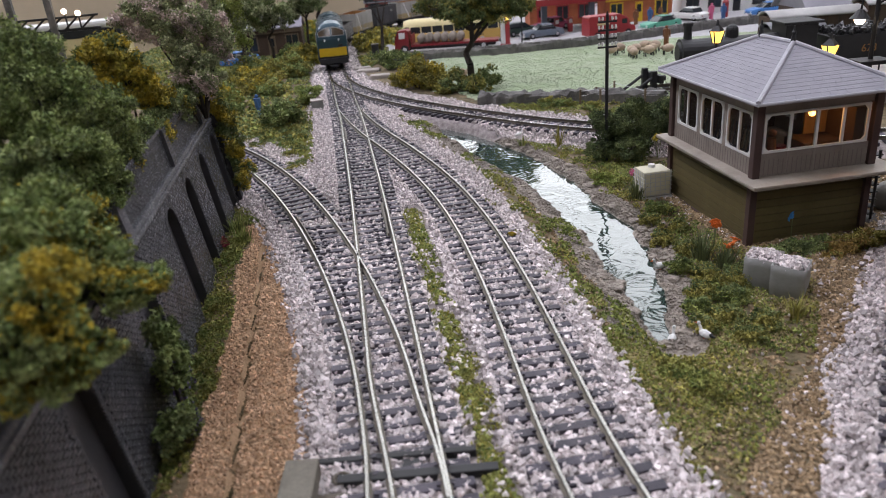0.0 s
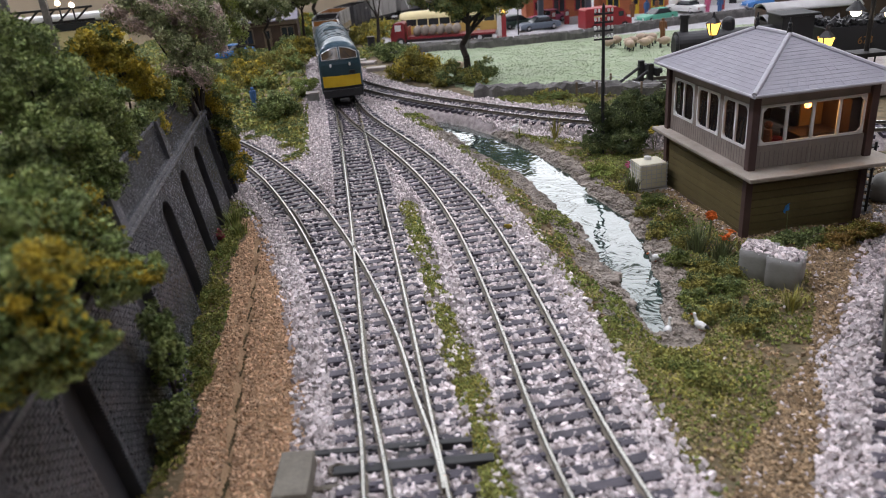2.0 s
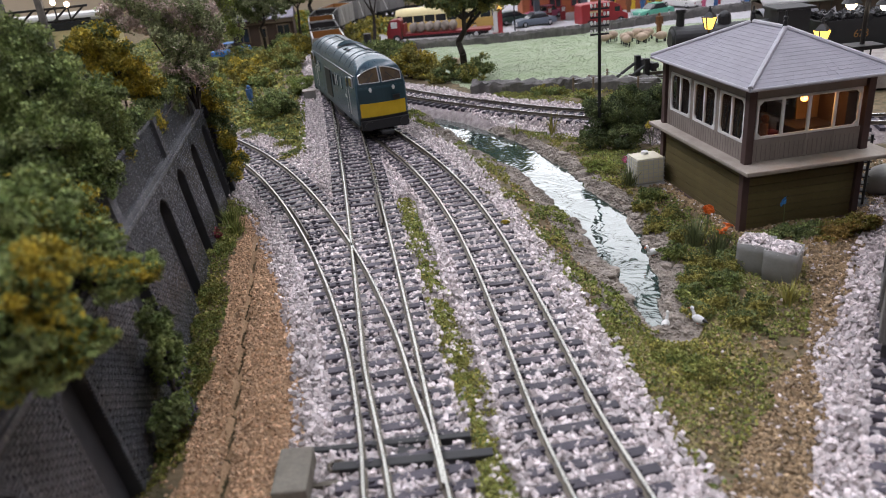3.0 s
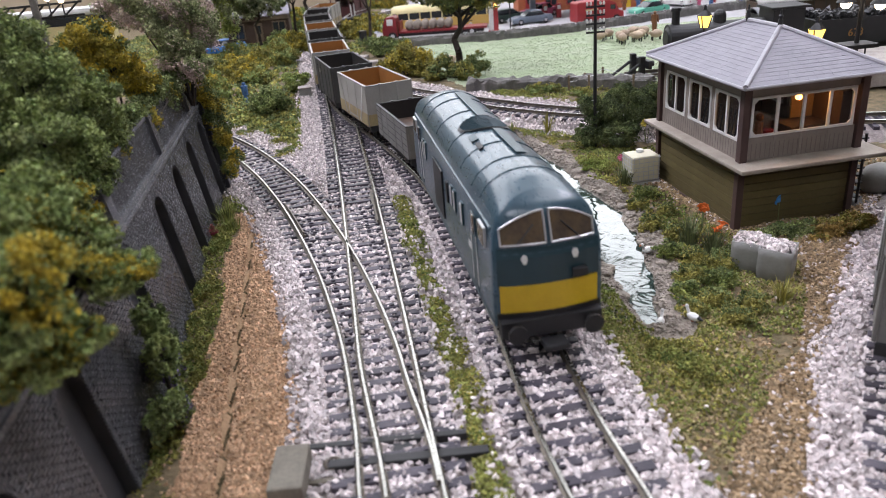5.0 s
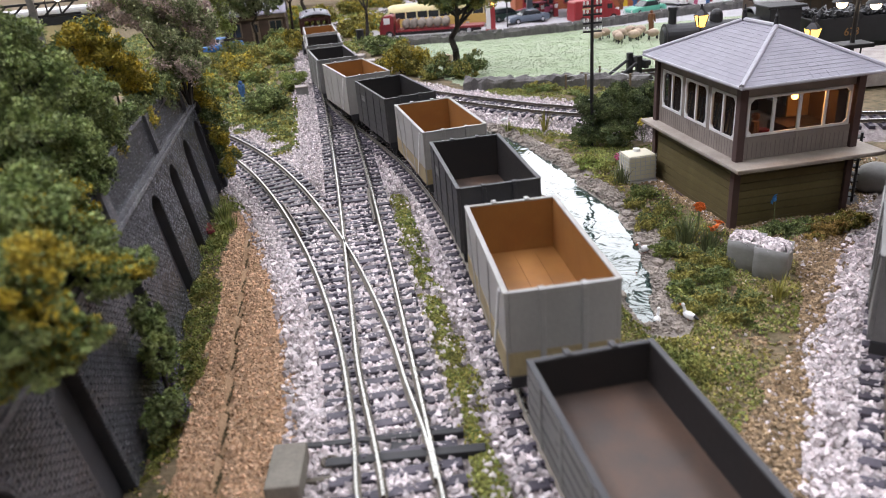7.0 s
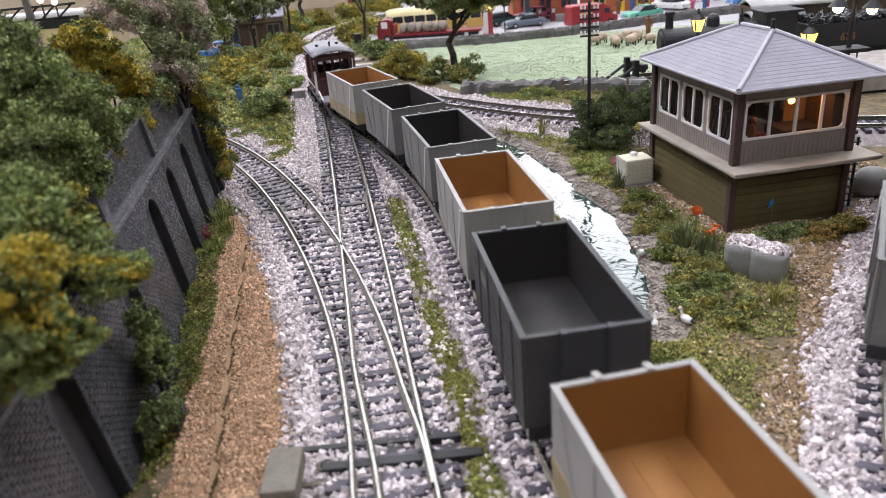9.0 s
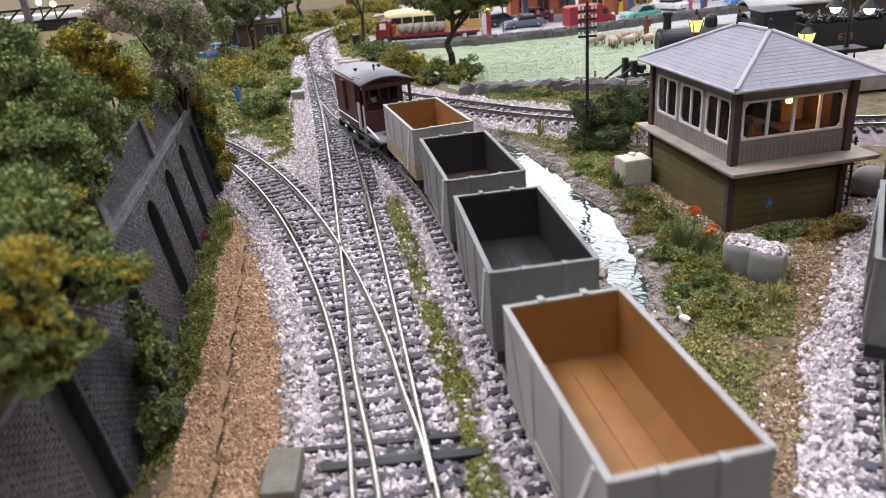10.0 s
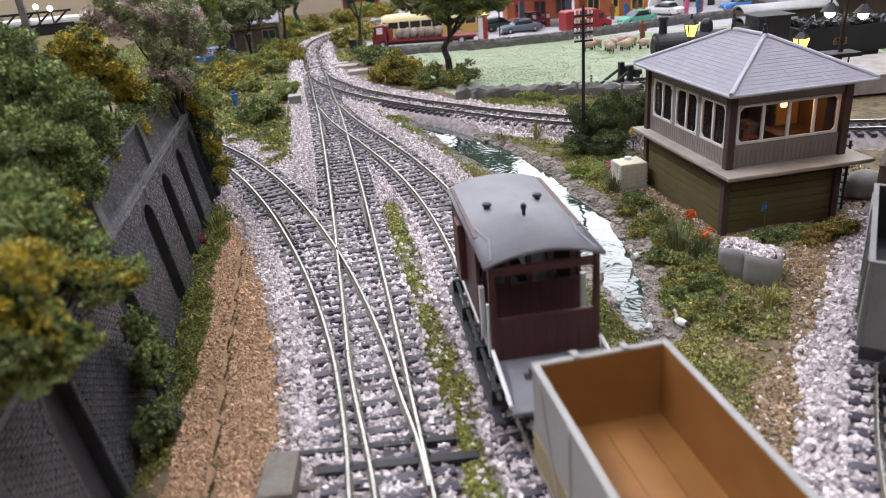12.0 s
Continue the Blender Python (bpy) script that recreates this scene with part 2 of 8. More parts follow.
def raw(name, v, f, materials, parent=None, label="", idx=None, smooth=False):
    """Links arrays of points (millimetres) and faces as one mesh object."""
    me = bpy.data.meshes.new(name)
    me.from_pydata((np.asarray(v) * MM).tolist(), [], np.asarray(f).tolist() if not isinstance(f, list) else f)
    for mt in (materials if isinstance(materials, (list, tuple)) else [materials]):
        me.materials.append(mt)
    if idx is not None:
        me.polygons.foreach_set("material_index", np.asarray(idx, dtype=np.int32))
    if smooth:
        me.polygons.foreach_set("use_smooth", np.ones(len(me.polygons), dtype=bool))
    me.update()
    ob = new(name, me)
    ob.parent = parent
    if label:
        ob["label"] = label
    return ob


def thing(name, label, category, m=None, group="", kind=""):
    ob = new(name)
    ob.empty_display_size = 0.005
    if m is not None:
        ob.matrix_world = m
    return tagged(ob, label, category, group, kind)


def share(ob, m):
    """Another object on the same mesh and parent."""
    o = ob.copy()
    scene.collection.objects.link(o)
    o.matrix_basis = m
    return o


def box(bm, x0, x1, y0, y1, z0, z1, bevel=0.0, m=None):
    got = bmesh.ops.create_cube(bm, size=1.0, matrix=Matrix.Translation(((x0 + x1) / 2, (y0 + y1) / 2, (z0 + z1) / 2)) @ Matrix.Diagonal((x1 - x0, y1 - y0, z1 - z0, 1)))
    vs = got["verts"]
    if bevel:
        es = list({e for v in vs for e in v.link_edges})
        r = bmesh.ops.bevel(bm, geom=es, offset=bevel, segments=2, affect="EDGES", profile=0.6)
        vs = list({v for f in r["faces"] for v in f.verts} | {v for v in vs if v.is_valid})
    if m is not None:
        bmesh.ops.transform(bm, matrix=m, verts=[v for v in vs if v.is_valid])
    return bm


def bar(bm, p, q, r0, r1=None, n=8):
    p, q = Vector(p), Vector(q)
    d = q - p
    m = Matrix.Translation((p + q) / 2) @ d.to_track_quat("Z", "Y").to_matrix().to_4x4()
    bmesh.ops.create_cone(bm, cap_ends=True, segments=n, radius1=r0, radius2=r0 if r1 is None else r1, depth=max(d.length, 1e-4), matrix=m)
    return bm


def ball(bm, c, r, seg=10, squash=(1, 1, 1)):
    bmesh.ops.create_uvsphere(bm, u_segments=seg, v_segments=max(5, seg * 2 // 3), radius=r, matrix=Matrix.Translation(c) @ Matrix.Diagonal((*squash, 1)))
    return bm


def plate(bm, pts, thick, axis=(0, 0, 1)):
    """A slab from a flat outline, thickened along an axis."""
    a = Vector(axis) * thick
    lo = [bm.verts.new(p) for p in pts]
    hi = [bm.verts.new(Vector(p) + a) for p in pts]
    n = len(pts)
    bm.faces.new(lo[::-1])
    bm.faces.new(hi)
    for i in range(n):
        bm.faces.new((lo[i], lo[(i + 1) % n], hi[(i + 1) % n], hi[i]))
    return bm


def B():
    return bmesh.new()


def smooth_mesh(ob):
    for p in ob.data.polygons:
        p.use_smooth = True
    return ob


def glide(points, n=16):
    """A smooth line through points."""
    P = np.array(points, float)
    out = []
    for i in range(len(P) - 1):
        a, b, c, d = P[max(i - 1, 0)], P[i], P[i + 1], P[min(i + 2, len(P) - 1)]
        for k in range(n):
            u = k / n
            out.append(0.5 * (2 * b + (c - a) * u + (2 * a - 5 * b + 4 * c - d) * u * u + (3 * b - a - 3 * c + d) * u ** 3))
    out.append(P[-1])
    return np.array(out)


def arc_len(L):
    return np.concatenate([[0], np.cumsum(np.linalg.norm(np.diff(L, axis=0), axis=1))])


def on_line(L, S, s):
    i = int(np.clip(np.searchsorted(S, s) - 1, 0, len(S) - 2))
    u = (s - S[i]) / (S[i + 1] - S[i])
    d = L[i + 1] - L[i]
    return L[i] + d * u, math.degrees(math.atan2(d[1], d[0]))


def near_line(pts, L):
    """Least distance from each point to a line, in chunks."""
    out = np.full(len(pts), 1e9)
    for i in range(0, len(pts), 20000):
        p = pts[i:i + 20000]
        best = np.full(len(p), 1e9)
        for a, b in zip(L[:-1], L[1:]):
            ab = b - a
            t = np.clip(((p - a) @ ab) / (ab @ ab), 0, 1)
            best = np.minimum(best, np.hypot(*(p - a - t[:, None] * ab).T))
        out[i:i + 20000] = best
    return out


def rand_rot(n):
    q = rng.normal(size=(n, 4))
    q /= np.linalg.norm(q, axis=1)[:, None]
    w, x, y, z = q.T
    return np.stack([1 - 2 * (y * y + z * z), 2 * (x * y - z * w), 2 * (x * z + y * w), 2 * (x * y + z * w), 1 - 2 * (x * x + z * z), 2 * (y * z - x * w),
                     2 * (x * z - y * w), 2 * (y * z + x * w), 1 - 2 * (x * x + y * y)], 1).reshape(n, 3, 3)


CUBE_V = np.array([(x, y, z) for x in (-1, 1) for y in (-1, 1) for z in (-1, 1)], float)
CUBE_F = np.array([(0, 1, 3, 2), (4, 6, 7, 5), (0, 4, 5, 1), (2, 3, 7, 6), (0, 2, 6, 4), (1, 5, 7, 3)])
OCTA_V = np.array([(1, 0, 0), (-1, 0, 0), (0, 1, 0), (0, -1, 0), (0, 0, 1), (0, 0, -1)], float)
OCTA_F = np.array([(0, 2, 4), (2, 1, 4), (1, 3, 4), (3, 0, 4), (2, 0, 5), (1, 2, 5), (3, 1, 5), (0, 3, 5)])


def scatter(name, pts, size, base_v, base_f, materials, parent=None, label="", idx=None, jitter=0.35, flat=1.0):
    """Small uneven pieces at points: one joined mesh."""
    n, k = len(pts), len(base_v)
    v = base_v[None] * (1 + jitter * rng.uniform(-1, 1, (n, k, 3))) * (0.6 + 0.4 * rng.uniform(0, 1, (n, 1, 3)))
    v = np.einsum("nij,nkj->nki", rand_rot(n), v)
    v[:, :, 2] *= flat
    v = v * np.asarray(size).reshape(-1, 1, 1) + np.asarray(pts)[:, None]
    f = (base_f[None] + (np.arange(n) * k)[:, None, None]).reshape(-1, base_f.shape[1])
    return raw(name, v.reshape(-1, 3), f, materials, parent, label, None if idx is None else np.repeat(idx, len(base_f)))


LEAF_V = np.array([(-1, 0, 0), (0, 0.55, 0.25), (1, 0, 0), (0, -0.55, 0.25)], float)
LEAF_F = np.array([(0, 3, 1), (1, 3, 2)])


TET_V = np.array([(1, 1, 1), (1, -1, -1), (-1, 1, -1), (-1, -1, 1)], float) * 0.8
TET_F = np.array([(0, 1, 2), (0, 3, 1), (0, 2, 3), (1, 3, 2)])


def leaf_cloud(blobs, per, fuzz=0.24, lumps=30):
    """Points on and in lumpy balls (x, y, z, rx, ry, rz): uneven outlines with gaps."""
    out = []
    for x, y, z, a, b, c in blobs:
        cs = rng.normal(size=(lumps, 3))
        cs /= np.linalg.norm(cs, axis=1)[:, None]
        cs *= rng.uniform(0.45, 0.95, (lumps, 1))
        r = rng.uniform(0.14, 0.31, lumps)
        n = int(per * (a * b * c) ** (2 / 3))
        pick = rng.integers(0, lumps, n)
        d = rng.normal(size=(n, 3))
        d /= np.linalg.norm(d, axis=1)[:, None]
        p = cs[pick] + d * (r[pick] * (1 + fuzz * rng.normal(size=n)))[:, None]
        out.append(p * (a, b, c) + (x, y, z))
    return np.concatenate(out)


def crown(name, blobs, per, size, material, parent, label="", second=None, share_second=0.0):
    pts = leaf_cloud(blobs, per * 2.1)
    size = size * 0.7
    idx = None
    mats = material
    if second:
        mats = [material, second]
        tone = vnoise(pts[:, 0] + pts[:, 2], pts[:, 1] + 0.6 * pts[:, 2], 9) + 0.6 * vnoise(pts[:, 0], pts[:, 1] + pts[:, 2], 4) + 0.3 * rng.normal(size=len(pts))
        idx = (tone > np.quantile(tone, 1 - share_second)).astype(int)
    return scatter(name, pts, size * rng.uniform(0.6, 1.4, len(pts)), LEAF_V, LEAF_F, mats, parent, label, idx, jitter=0.3)


# ---------------------------------------------------------------- lines of the track plan (millimetres)
TRAIN_LINE = glide([(70, -1400), (66, -1000), (62, -600), (56, -200), (48, 0), (36.4, 100), (29.8, 150), (26, 200), (21.5, 250), (15.3, 300), (6, 350), (-7.3, 400),
                    (-23.7, 450), (-41.7, 500), (-57, 550), (-68.5, 600), (-83, 700), (-94, 771), (-107, 860), (-115.5, 935), (-114, 1012), (-99, 1078),
                    (-74, 1142), (-43, 1195), (0, 1237), (60, 1270), (150, 1295), (300, 1310), (900, 1315)])
R_LINE = TRAIN_LINE[TRAIN_LINE[:, 1] < 600]
FAR_LINE = TRAIN_LINE[TRAIN_LINE[:, 1] >= 598]
M_LINE = glide([(3, 0), (-8, 100), (-13.4, 150), (-18.7, 200), (-24.3, 250), (-30, 300), (-35.8, 350), (-41.9, 400), (-48.2, 450), (-54.6, 500), (-61.2, 550), (-68.5, 600)])
D_LINE = glide([(-7, 60), (-12.9, 120), (-14.3, 132), (-16.9, 157), (-23.9, 200), (-35.9, 250), (-51.2, 300), (-69.2, 350), (-90.7, 400), (-117.4, 450), (-152, 500), (-198, 550)])
F_LINE = glide([(-94, 771), (-82, 715), (-61, 663), (-36, 618), (-3, 572), (30, 534), (67, 495), (100, 466), (150, 432), (220, 400), (330, 372), (520, 350)])
Q_LINE = glide([(40, -60), (74, 50), (101, 108), (121, 143), (157, 198), (205, 262), (262, 330), (345, 420)])
STREAM = glide([(-14, 572), (4, 537), (22, 492), (43, 438), (60, 388), (68, 345), (75, 310), (75.5, 275), (74.5, 250), (72, 225), (71, 206)], 6)
STREAM_W = np.interp(np.linspace(0, 1, len(STREAM)), np.linspace(0, 1, 11), [4, 6.5, 9, 12.5, 10.5, 8.5, 9, 8, 5, 2, 0.5])
WALL_A, WALL_B = np.array((-66.5, 60.0)), np.array((-109.2, 380.0))

GRID = rng.uniform(-1, 1, (64, 64))


def vnoise(x, y, scale):
    """Smooth random heights, -1 to 1."""
    u, v = np.asarray(x) / scale + 100.3, np.asarray(y) / scale + 100.7
    i, j = np.floor(u).astype(int), np.floor(v).astype(int)
    a, b = u - i, v - j
    a, b = a * a * (3 - 2 * a), b * b * (3 - 2 * b)
    g = lambda p, q: GRID[p % 64, q % 64]
    return (g(i, j) * (1 - a) + g(i + 1, j) * a) * (1 - b) + (g(i, j + 1) * (1 - a) + g(i + 1, j + 1) * a) * b


def wall_x(y):
    return WALL_A[0] + (np.asarray(y) - WALL_A[1]) * (WALL_B[0] - WALL_A[0]) / (WALL_B[1] - WALL_A[1])


def stream_gap(pts):
    """Distance outside the water's edge (negative: in the water)."""
    best = np.full(len(pts), 1e9)
    for i in range(0, len(pts), 20000):
        p = pts[i:i + 20000]
        d = np.hypot(p[:, None, 0] - STREAM[None, :, 0], p[:, None, 1] - STREAM[None, :, 1]) - STREAM_W[None]
        best[i:i + 20000] = d.min(1)
    return best


FX0, FY0, FSTEP = -1400.0, -1500.0, 2.0
FIELD_GAP = np.full((1600, 1550), 99.0)


def fill_gaps():
    """A map of the distance to the nearest track, filled in round each short stretch of line."""
    for L in (R_LINE, FAR_LINE, M_LINE, D_LINE, F_LINE, Q_LINE):
        for a, b in zip(L[:-1], L[1:]):
            i0, i1 = int((min(a[0], b[0]) - 50 - FX0) / FSTEP), int((max(a[0], b[0]) + 50 - FX0) / FSTEP)
            j0, j1 = int((min(a[1], b[1]) - 50 - FY0) / FSTEP), int((max(a[1], b[1]) + 50 - FY0) / FSTEP)
            i0, j0 = max(i0, 0), max(j0, 0)
            win = FIELD_GAP[j0:j1, i0:i1]
            X, Y = np.meshgrid(FX0 + FSTEP * np.arange(i0, i0 + win.shape[1]), FY0 + FSTEP * np.arange(j0, j0 + win.shape[0]))
            ab = b - a
            t = np.clip(((X - a[0]) * ab[0] + (Y - a[1]) * ab[1]) / (ab @ ab + 1e-9), 0, 1)
            np.minimum(win, np.hypot(X - a[0] - t * ab[0], Y - a[1] - t * ab[1]), out=win)


fill_gaps()


def track_gap(pts):
    u = np.clip((pts[:, 0] - FX0) / FSTEP, 0, FIELD_GAP.shape[1] - 2.001)
    v = np.clip((pts[:, 1] - FY0) / FSTEP, 0, FIELD_GAP.shape[0] - 2.001)
    i, j = u.astype(int), v.astype(int)
    a, b = u - i, v - j
    return (FIELD_GAP[j, i] * (1 - a) + FIELD_GAP[j, i + 1] * a) * (1 - b) + (FIELD_GAP[j + 1, i] * (1 - a) + FIELD_GAP[j + 1, i + 1] * a) * b


def ramp(v, a, b):
    t = np.clip((v - a) / (b - a), 0, 1)
    return t * t * (3 - 2 * t)


def ground_z(pts, tg=None, sg=None):
    x, y = pts[:, 0], pts[:, 1]
    tg = track_gap(pts) if tg is None else tg
    sg = stream_gap(pts) if sg is None else sg
    rx = np.interp(y, R_LINE[:, 1], R_LINE[:, 0])
    z = np.full(len(pts), -4.2)
    side = ramp(x - rx, 24, 48) * (1 - ramp(y, 430, 520))
    z = z - 4.3 * side + vnoise(x, y, 22) * 1.0 * ramp(tg, 20, 34) + vnoise(x, y, 7) * 0.5 * ramp(tg, 20, 30)
    bank = 1 - ramp(sg + 3 * vnoise(x, y, 11), -2, 15)
    z = z + bank * (2.6 * vnoise(x, y, 9) + 2.2 * vnoise(x, y, 5.5)) * ramp(sg, 0, 3)
    z = np.where(sg < 6, z * ramp(sg, -3, 6) + (1 - ramp(sg, -3, 6)) * -14.0, z)
    z = np.where(tg < 22, np.maximum(z, -4.2 - 4 * ramp(tg, 15, 22)), z)
    # the high ground held up by the brick wall
    hill = ramp(wall_x(y) - 26 - x, -2, 4) * (1 - ramp(y, 372, 386))
    z = np.where(hill > 0, z * (1 - hill) + hill * (50 + 4 * vnoise(x, y, 25)), z)
    groove = np.abs(x - np.interp(y, [60, 141, 335], [-40, -58, -86])) < 1.3
    return np.where(groove & (y < 335) & (tg > 22), z - 2.4, z)


def by_box(p, edge):
    """Points within a margin of the signal box's foot."""
    a = math.radians(6.8)
    u = (p[:, 0] - 126) * math.cos(a) + (p[:, 1] - 272) * math.sin(a)
    v = -(p[:, 0] - 126) * math.sin(a) + (p[:, 1] - 272) * math.cos(a)
    return (u > -edge) & (u < 50 + edge) & (v > -edge * 0.6) & (v < 73 + edge)


def zone_of(pts, tg, sg):
    """0 soil, 1 ballast, 2 tan path, 3 yard, 4 bank, 5 field, 6 road"""
    x, y = pts[:, 0] + 3 * vnoise(pts[:, 0], pts[:, 1], 9), pts[:, 1] + 3 * vnoise(pts[:, 1], pts[:, 0], 9)
    zn = np.zeros(len(pts), int)
    left = np.interp(y, [60, 145, 240, 335], [-62, -69, -80, -95])
    right = np.interp(y, [60, 170, 335], [-34, -42, -75])
    zn[(x > left) & (x < right + 4) & (y < 338)] = 2
    edge = np.interp(y, [60, 131, 189, 240, 300], [40, 62, 112, 140, 150])
    zn[(x > edge) & (y < 330)] = 3
    hy = np.interp(x, [20, 45, 110, 180, 330], [640, 575, 556, 540, 520])
    zn[(y > hy) & (y < 850) & (x > 5)] = 5
    zn[(y > 835) & (x > -50)] = 6
    zn[(sg < 14 + 3 * vnoise(pts[:, 0], pts[:, 1], 14)) & (y < 560)] = 4
    zn[by_box(pts, 7)] = 3
    zn[tg - 7 * ramp(y, 330, 420) < 23] = 1
    return zn


def build_ground():
    xs = np.concatenate([np.arange(-1300, -340, 60), np.arange(-340, -190, 12), np.arange(-190, 250, 2.8), np.arange(250, 420, 10), np.arange(420, 1500, 60)])
    ys = np.concatenate([np.arange(-1480, -60, 60), np.arange(-60, 90, 10), np.arange(90, 620, 2.8), np.arange(620, 1000, 9), np.arange(1000, 1500, 30)])
    X, Y = np.meshgrid(xs, ys)
    pts = np.stack([X.ravel(), Y.ravel()], 1)
    tg, sg = track_gap(pts), stream_gap(pts)
    z = ground_z(pts, tg, sg)
    nx, ny = len(xs), len(ys)
    i, j = np.meshgrid(np.arange(nx - 1), np.arange(ny - 1))
    a = (j * nx + i).ravel()
    f = np.stack([a, a + 1, a + nx + 1, a + nx], 1)
    mid = pts[a] + 1.4
    zn = zone_of(mid, (tg[a] + tg[a + nx + 1]) / 2, (sg[a] + sg[a + nx + 1]) / 2)
    ob = raw("ground", np.column_stack([pts, z]), f, [SOIL, BALLAST_BED, TAN_BED, YARD_BED, MUD, FIELD, TARMAC], idx=zn, smooth=True)
    return tagged(ob, "model landscape of soil, gravel, meadow and pale road", "ground", kind="structure")


build_ground()

# the resin stream
def build_water():
    d = np.gradient(STREAM, axis=0)
    nrm = np.stack([-d[:, 1], d[:, 0]], 1) / np.linalg.norm(d, axis=1)[:, None]
    cols = np.linspace(-1, 1, 17)
    v = []
    for c in cols:
        p = STREAM + nrm * (STREAM_W[:, None] + 4) * c
        v.append(np.column_stack([p, -10.2 + 0.22 * vnoise(p[:, 0], p[:, 1], 13)]))
    v = np.concatenate(v)
    n = len(STREAM)
    f = [(c * n + k, c * n + k + 1, (c + 1) * n + k + 1, (c + 1) * n + k) for c in range(16) for k in range(n - 1)]
    return tagged(raw("water", v, f, WATER, smooth=True), "glossy rippled resin stream reflecting white light", "stream", kind="structure")


build_water()


# ---------------------------------------------------------------- the hall round the layout
def hall():
    def slab(name, x0, x1, y0, y1, z0, z1, material, label):
        return tagged(part(name, box(B(), x0, x1, y0, y1, z0, z1), material), label, "hall", kind="structure")
    slab("floor", -5000, 5000, -5000, 12500, -1100, -1000, HALL_FLOOR, "dark wooden hall floor")
    slab("ceiling", -5000, 5000, -5000, 12500, 1800, 1900, CEIL_WHITE, "white hall ceiling")
    slab("wall_north", -5000, 5000, 12500, 12600, -1000, 1800, HALL_WALL, "plain magnolia hall wall")
    slab("wall_south", -5000, 5000, -5100, -5000, -1000, 1800, HALL_WALL, "plain magnolia hall wall")
    slab("wall_west", -5100, -5000, -5000, 12500, -1000, 1800, HALL_WALL, "plain magnolia hall wall")
    slab("wall_east", 5000, 5100, -5000, 12500, -1000, 1800, HALL_WALL, "plain magnolia hall wall")
    tagged(part("layout_table", box(B(), -1290, 1430, -1470, 1480, -60, -22), TIMBER), "plywood baseboard under the layout", "table", kind="structure")
    for sx in (-1200, 1300):
        for sy in (-1400, 1400):
            tagged(part("trestle_leg", box(B(), sx, sx + 60, sy - 30, sy + 30, -1000, -60), TIMBER), "plain timber trestle leg under the layout", "leg")
    tagged(part("backscene", box(B(), -1290, 1430, 1482, 1490, -22, 230), BACKSCENE), "plain beige backscene board behind the layout", "backdrop", kind="structure")
    # Unseen panels; the rows ahead are added so the stream mirrors white.
    spots_xy = [(-1.1, 0.6), (0.9, 0.65), (0.0, -1.8)] + [(x, y) for x in (-2.0, -1.0, 0.0, 1.0, 2.0) for y in (2.6, 4.3, 6.0, 7.7, 9.4, 11.1)]
    for lx, ly in spots_xy:
        lamp = thing("unseen_light_panel", "unseen white ceiling panel, added to light the layout and whiten the stream", "lamp", at(lx * 1000, ly * 1000, 1800), group="ceiling lights")
        part("housing", box(B(), -470, 470, -800, 800, -26, 0), WHITE, lamp)
        part("diffuser", box(B(), -450, 450, -780, 780, -31, -27), TUBE, lamp, "glowing white diffuser")


hall()


# ---------------------------------------------------------------- track
def sweep(L, offset, w, z0, z1):
    d = np.gradient(L, axis=0)
    nrm = np.stack([-d[:, 1], d[:, 0]], 1) / np.linalg.norm(d, axis=1)[:, None]
    c = L + nrm * offset
    prof = [(-w * 1.1, z0), (-w * 1.1, z0 + 0.35), (-w * 0.3, z0 + 0.7), (-w * 0.3, z1 - 0.8), (-w * 0.5, z1 - 0.6), (-w * 0.5, z1 - 0.12), (-w * 0.34, z1),
            (w * 0.34, z1), (w * 0.5, z1 - 0.12), (w * 0.5, z1 - 0.6), (w * 0.3, z1 - 0.8), (w * 0.3, z0 + 0.7), (w * 1.1, z0 + 0.35), (w * 1.1, z0)]
    n, k = len(L), len(prof)
    v = np.concatenate([np.column_stack([c + nrm * a, np.full(n, b)]) for a, b in prof])
    f = [(j * n + i, ((j + 1) % k) * n + i, ((j + 1) % k) * n + i + 1, j * n + i + 1) for j in range(k) for i in range(n - 1)]
    idx = [0 if j in (5, 6, 7) else 1 for j in range(k) for i in range(n - 1)]
    f += [tuple(j * n for j in range(k))[::-1], tuple(j * n + n - 1 for j in range(k))]
    return v, f, idx + [1, 1]


def cut(L, y0, y1):
    return L[(L[:, 1] >= y0) & (L[:, 1] <= y1)]


def rail_part(track, L, offset, y0=-2000, y1=2000):
    v, f, idx = sweep(cut(L, y0, y1), offset, 1.0, -2.3, 0.0)
    return raw("rail", v, f, [RAIL, RAIL_SIDE], track, "", idx)


def sleeper_mesh():
    bm = B()
    box(bm, -1.55, 1.55, -15, 15, -4.4, -2.3, 0.25)
    for s in (-8.25, 8.25):
        for e in (-1.35, 1.35):
            box(bm, -0.75, 0.75, s + e - 0.55, s + e + 0.55, -2.35, -1.65)
    ob = part("sleeper", bm, SLEEPER)
    return ob


SLEEPER_MESH = sleeper_mesh()
TRACKS = {}


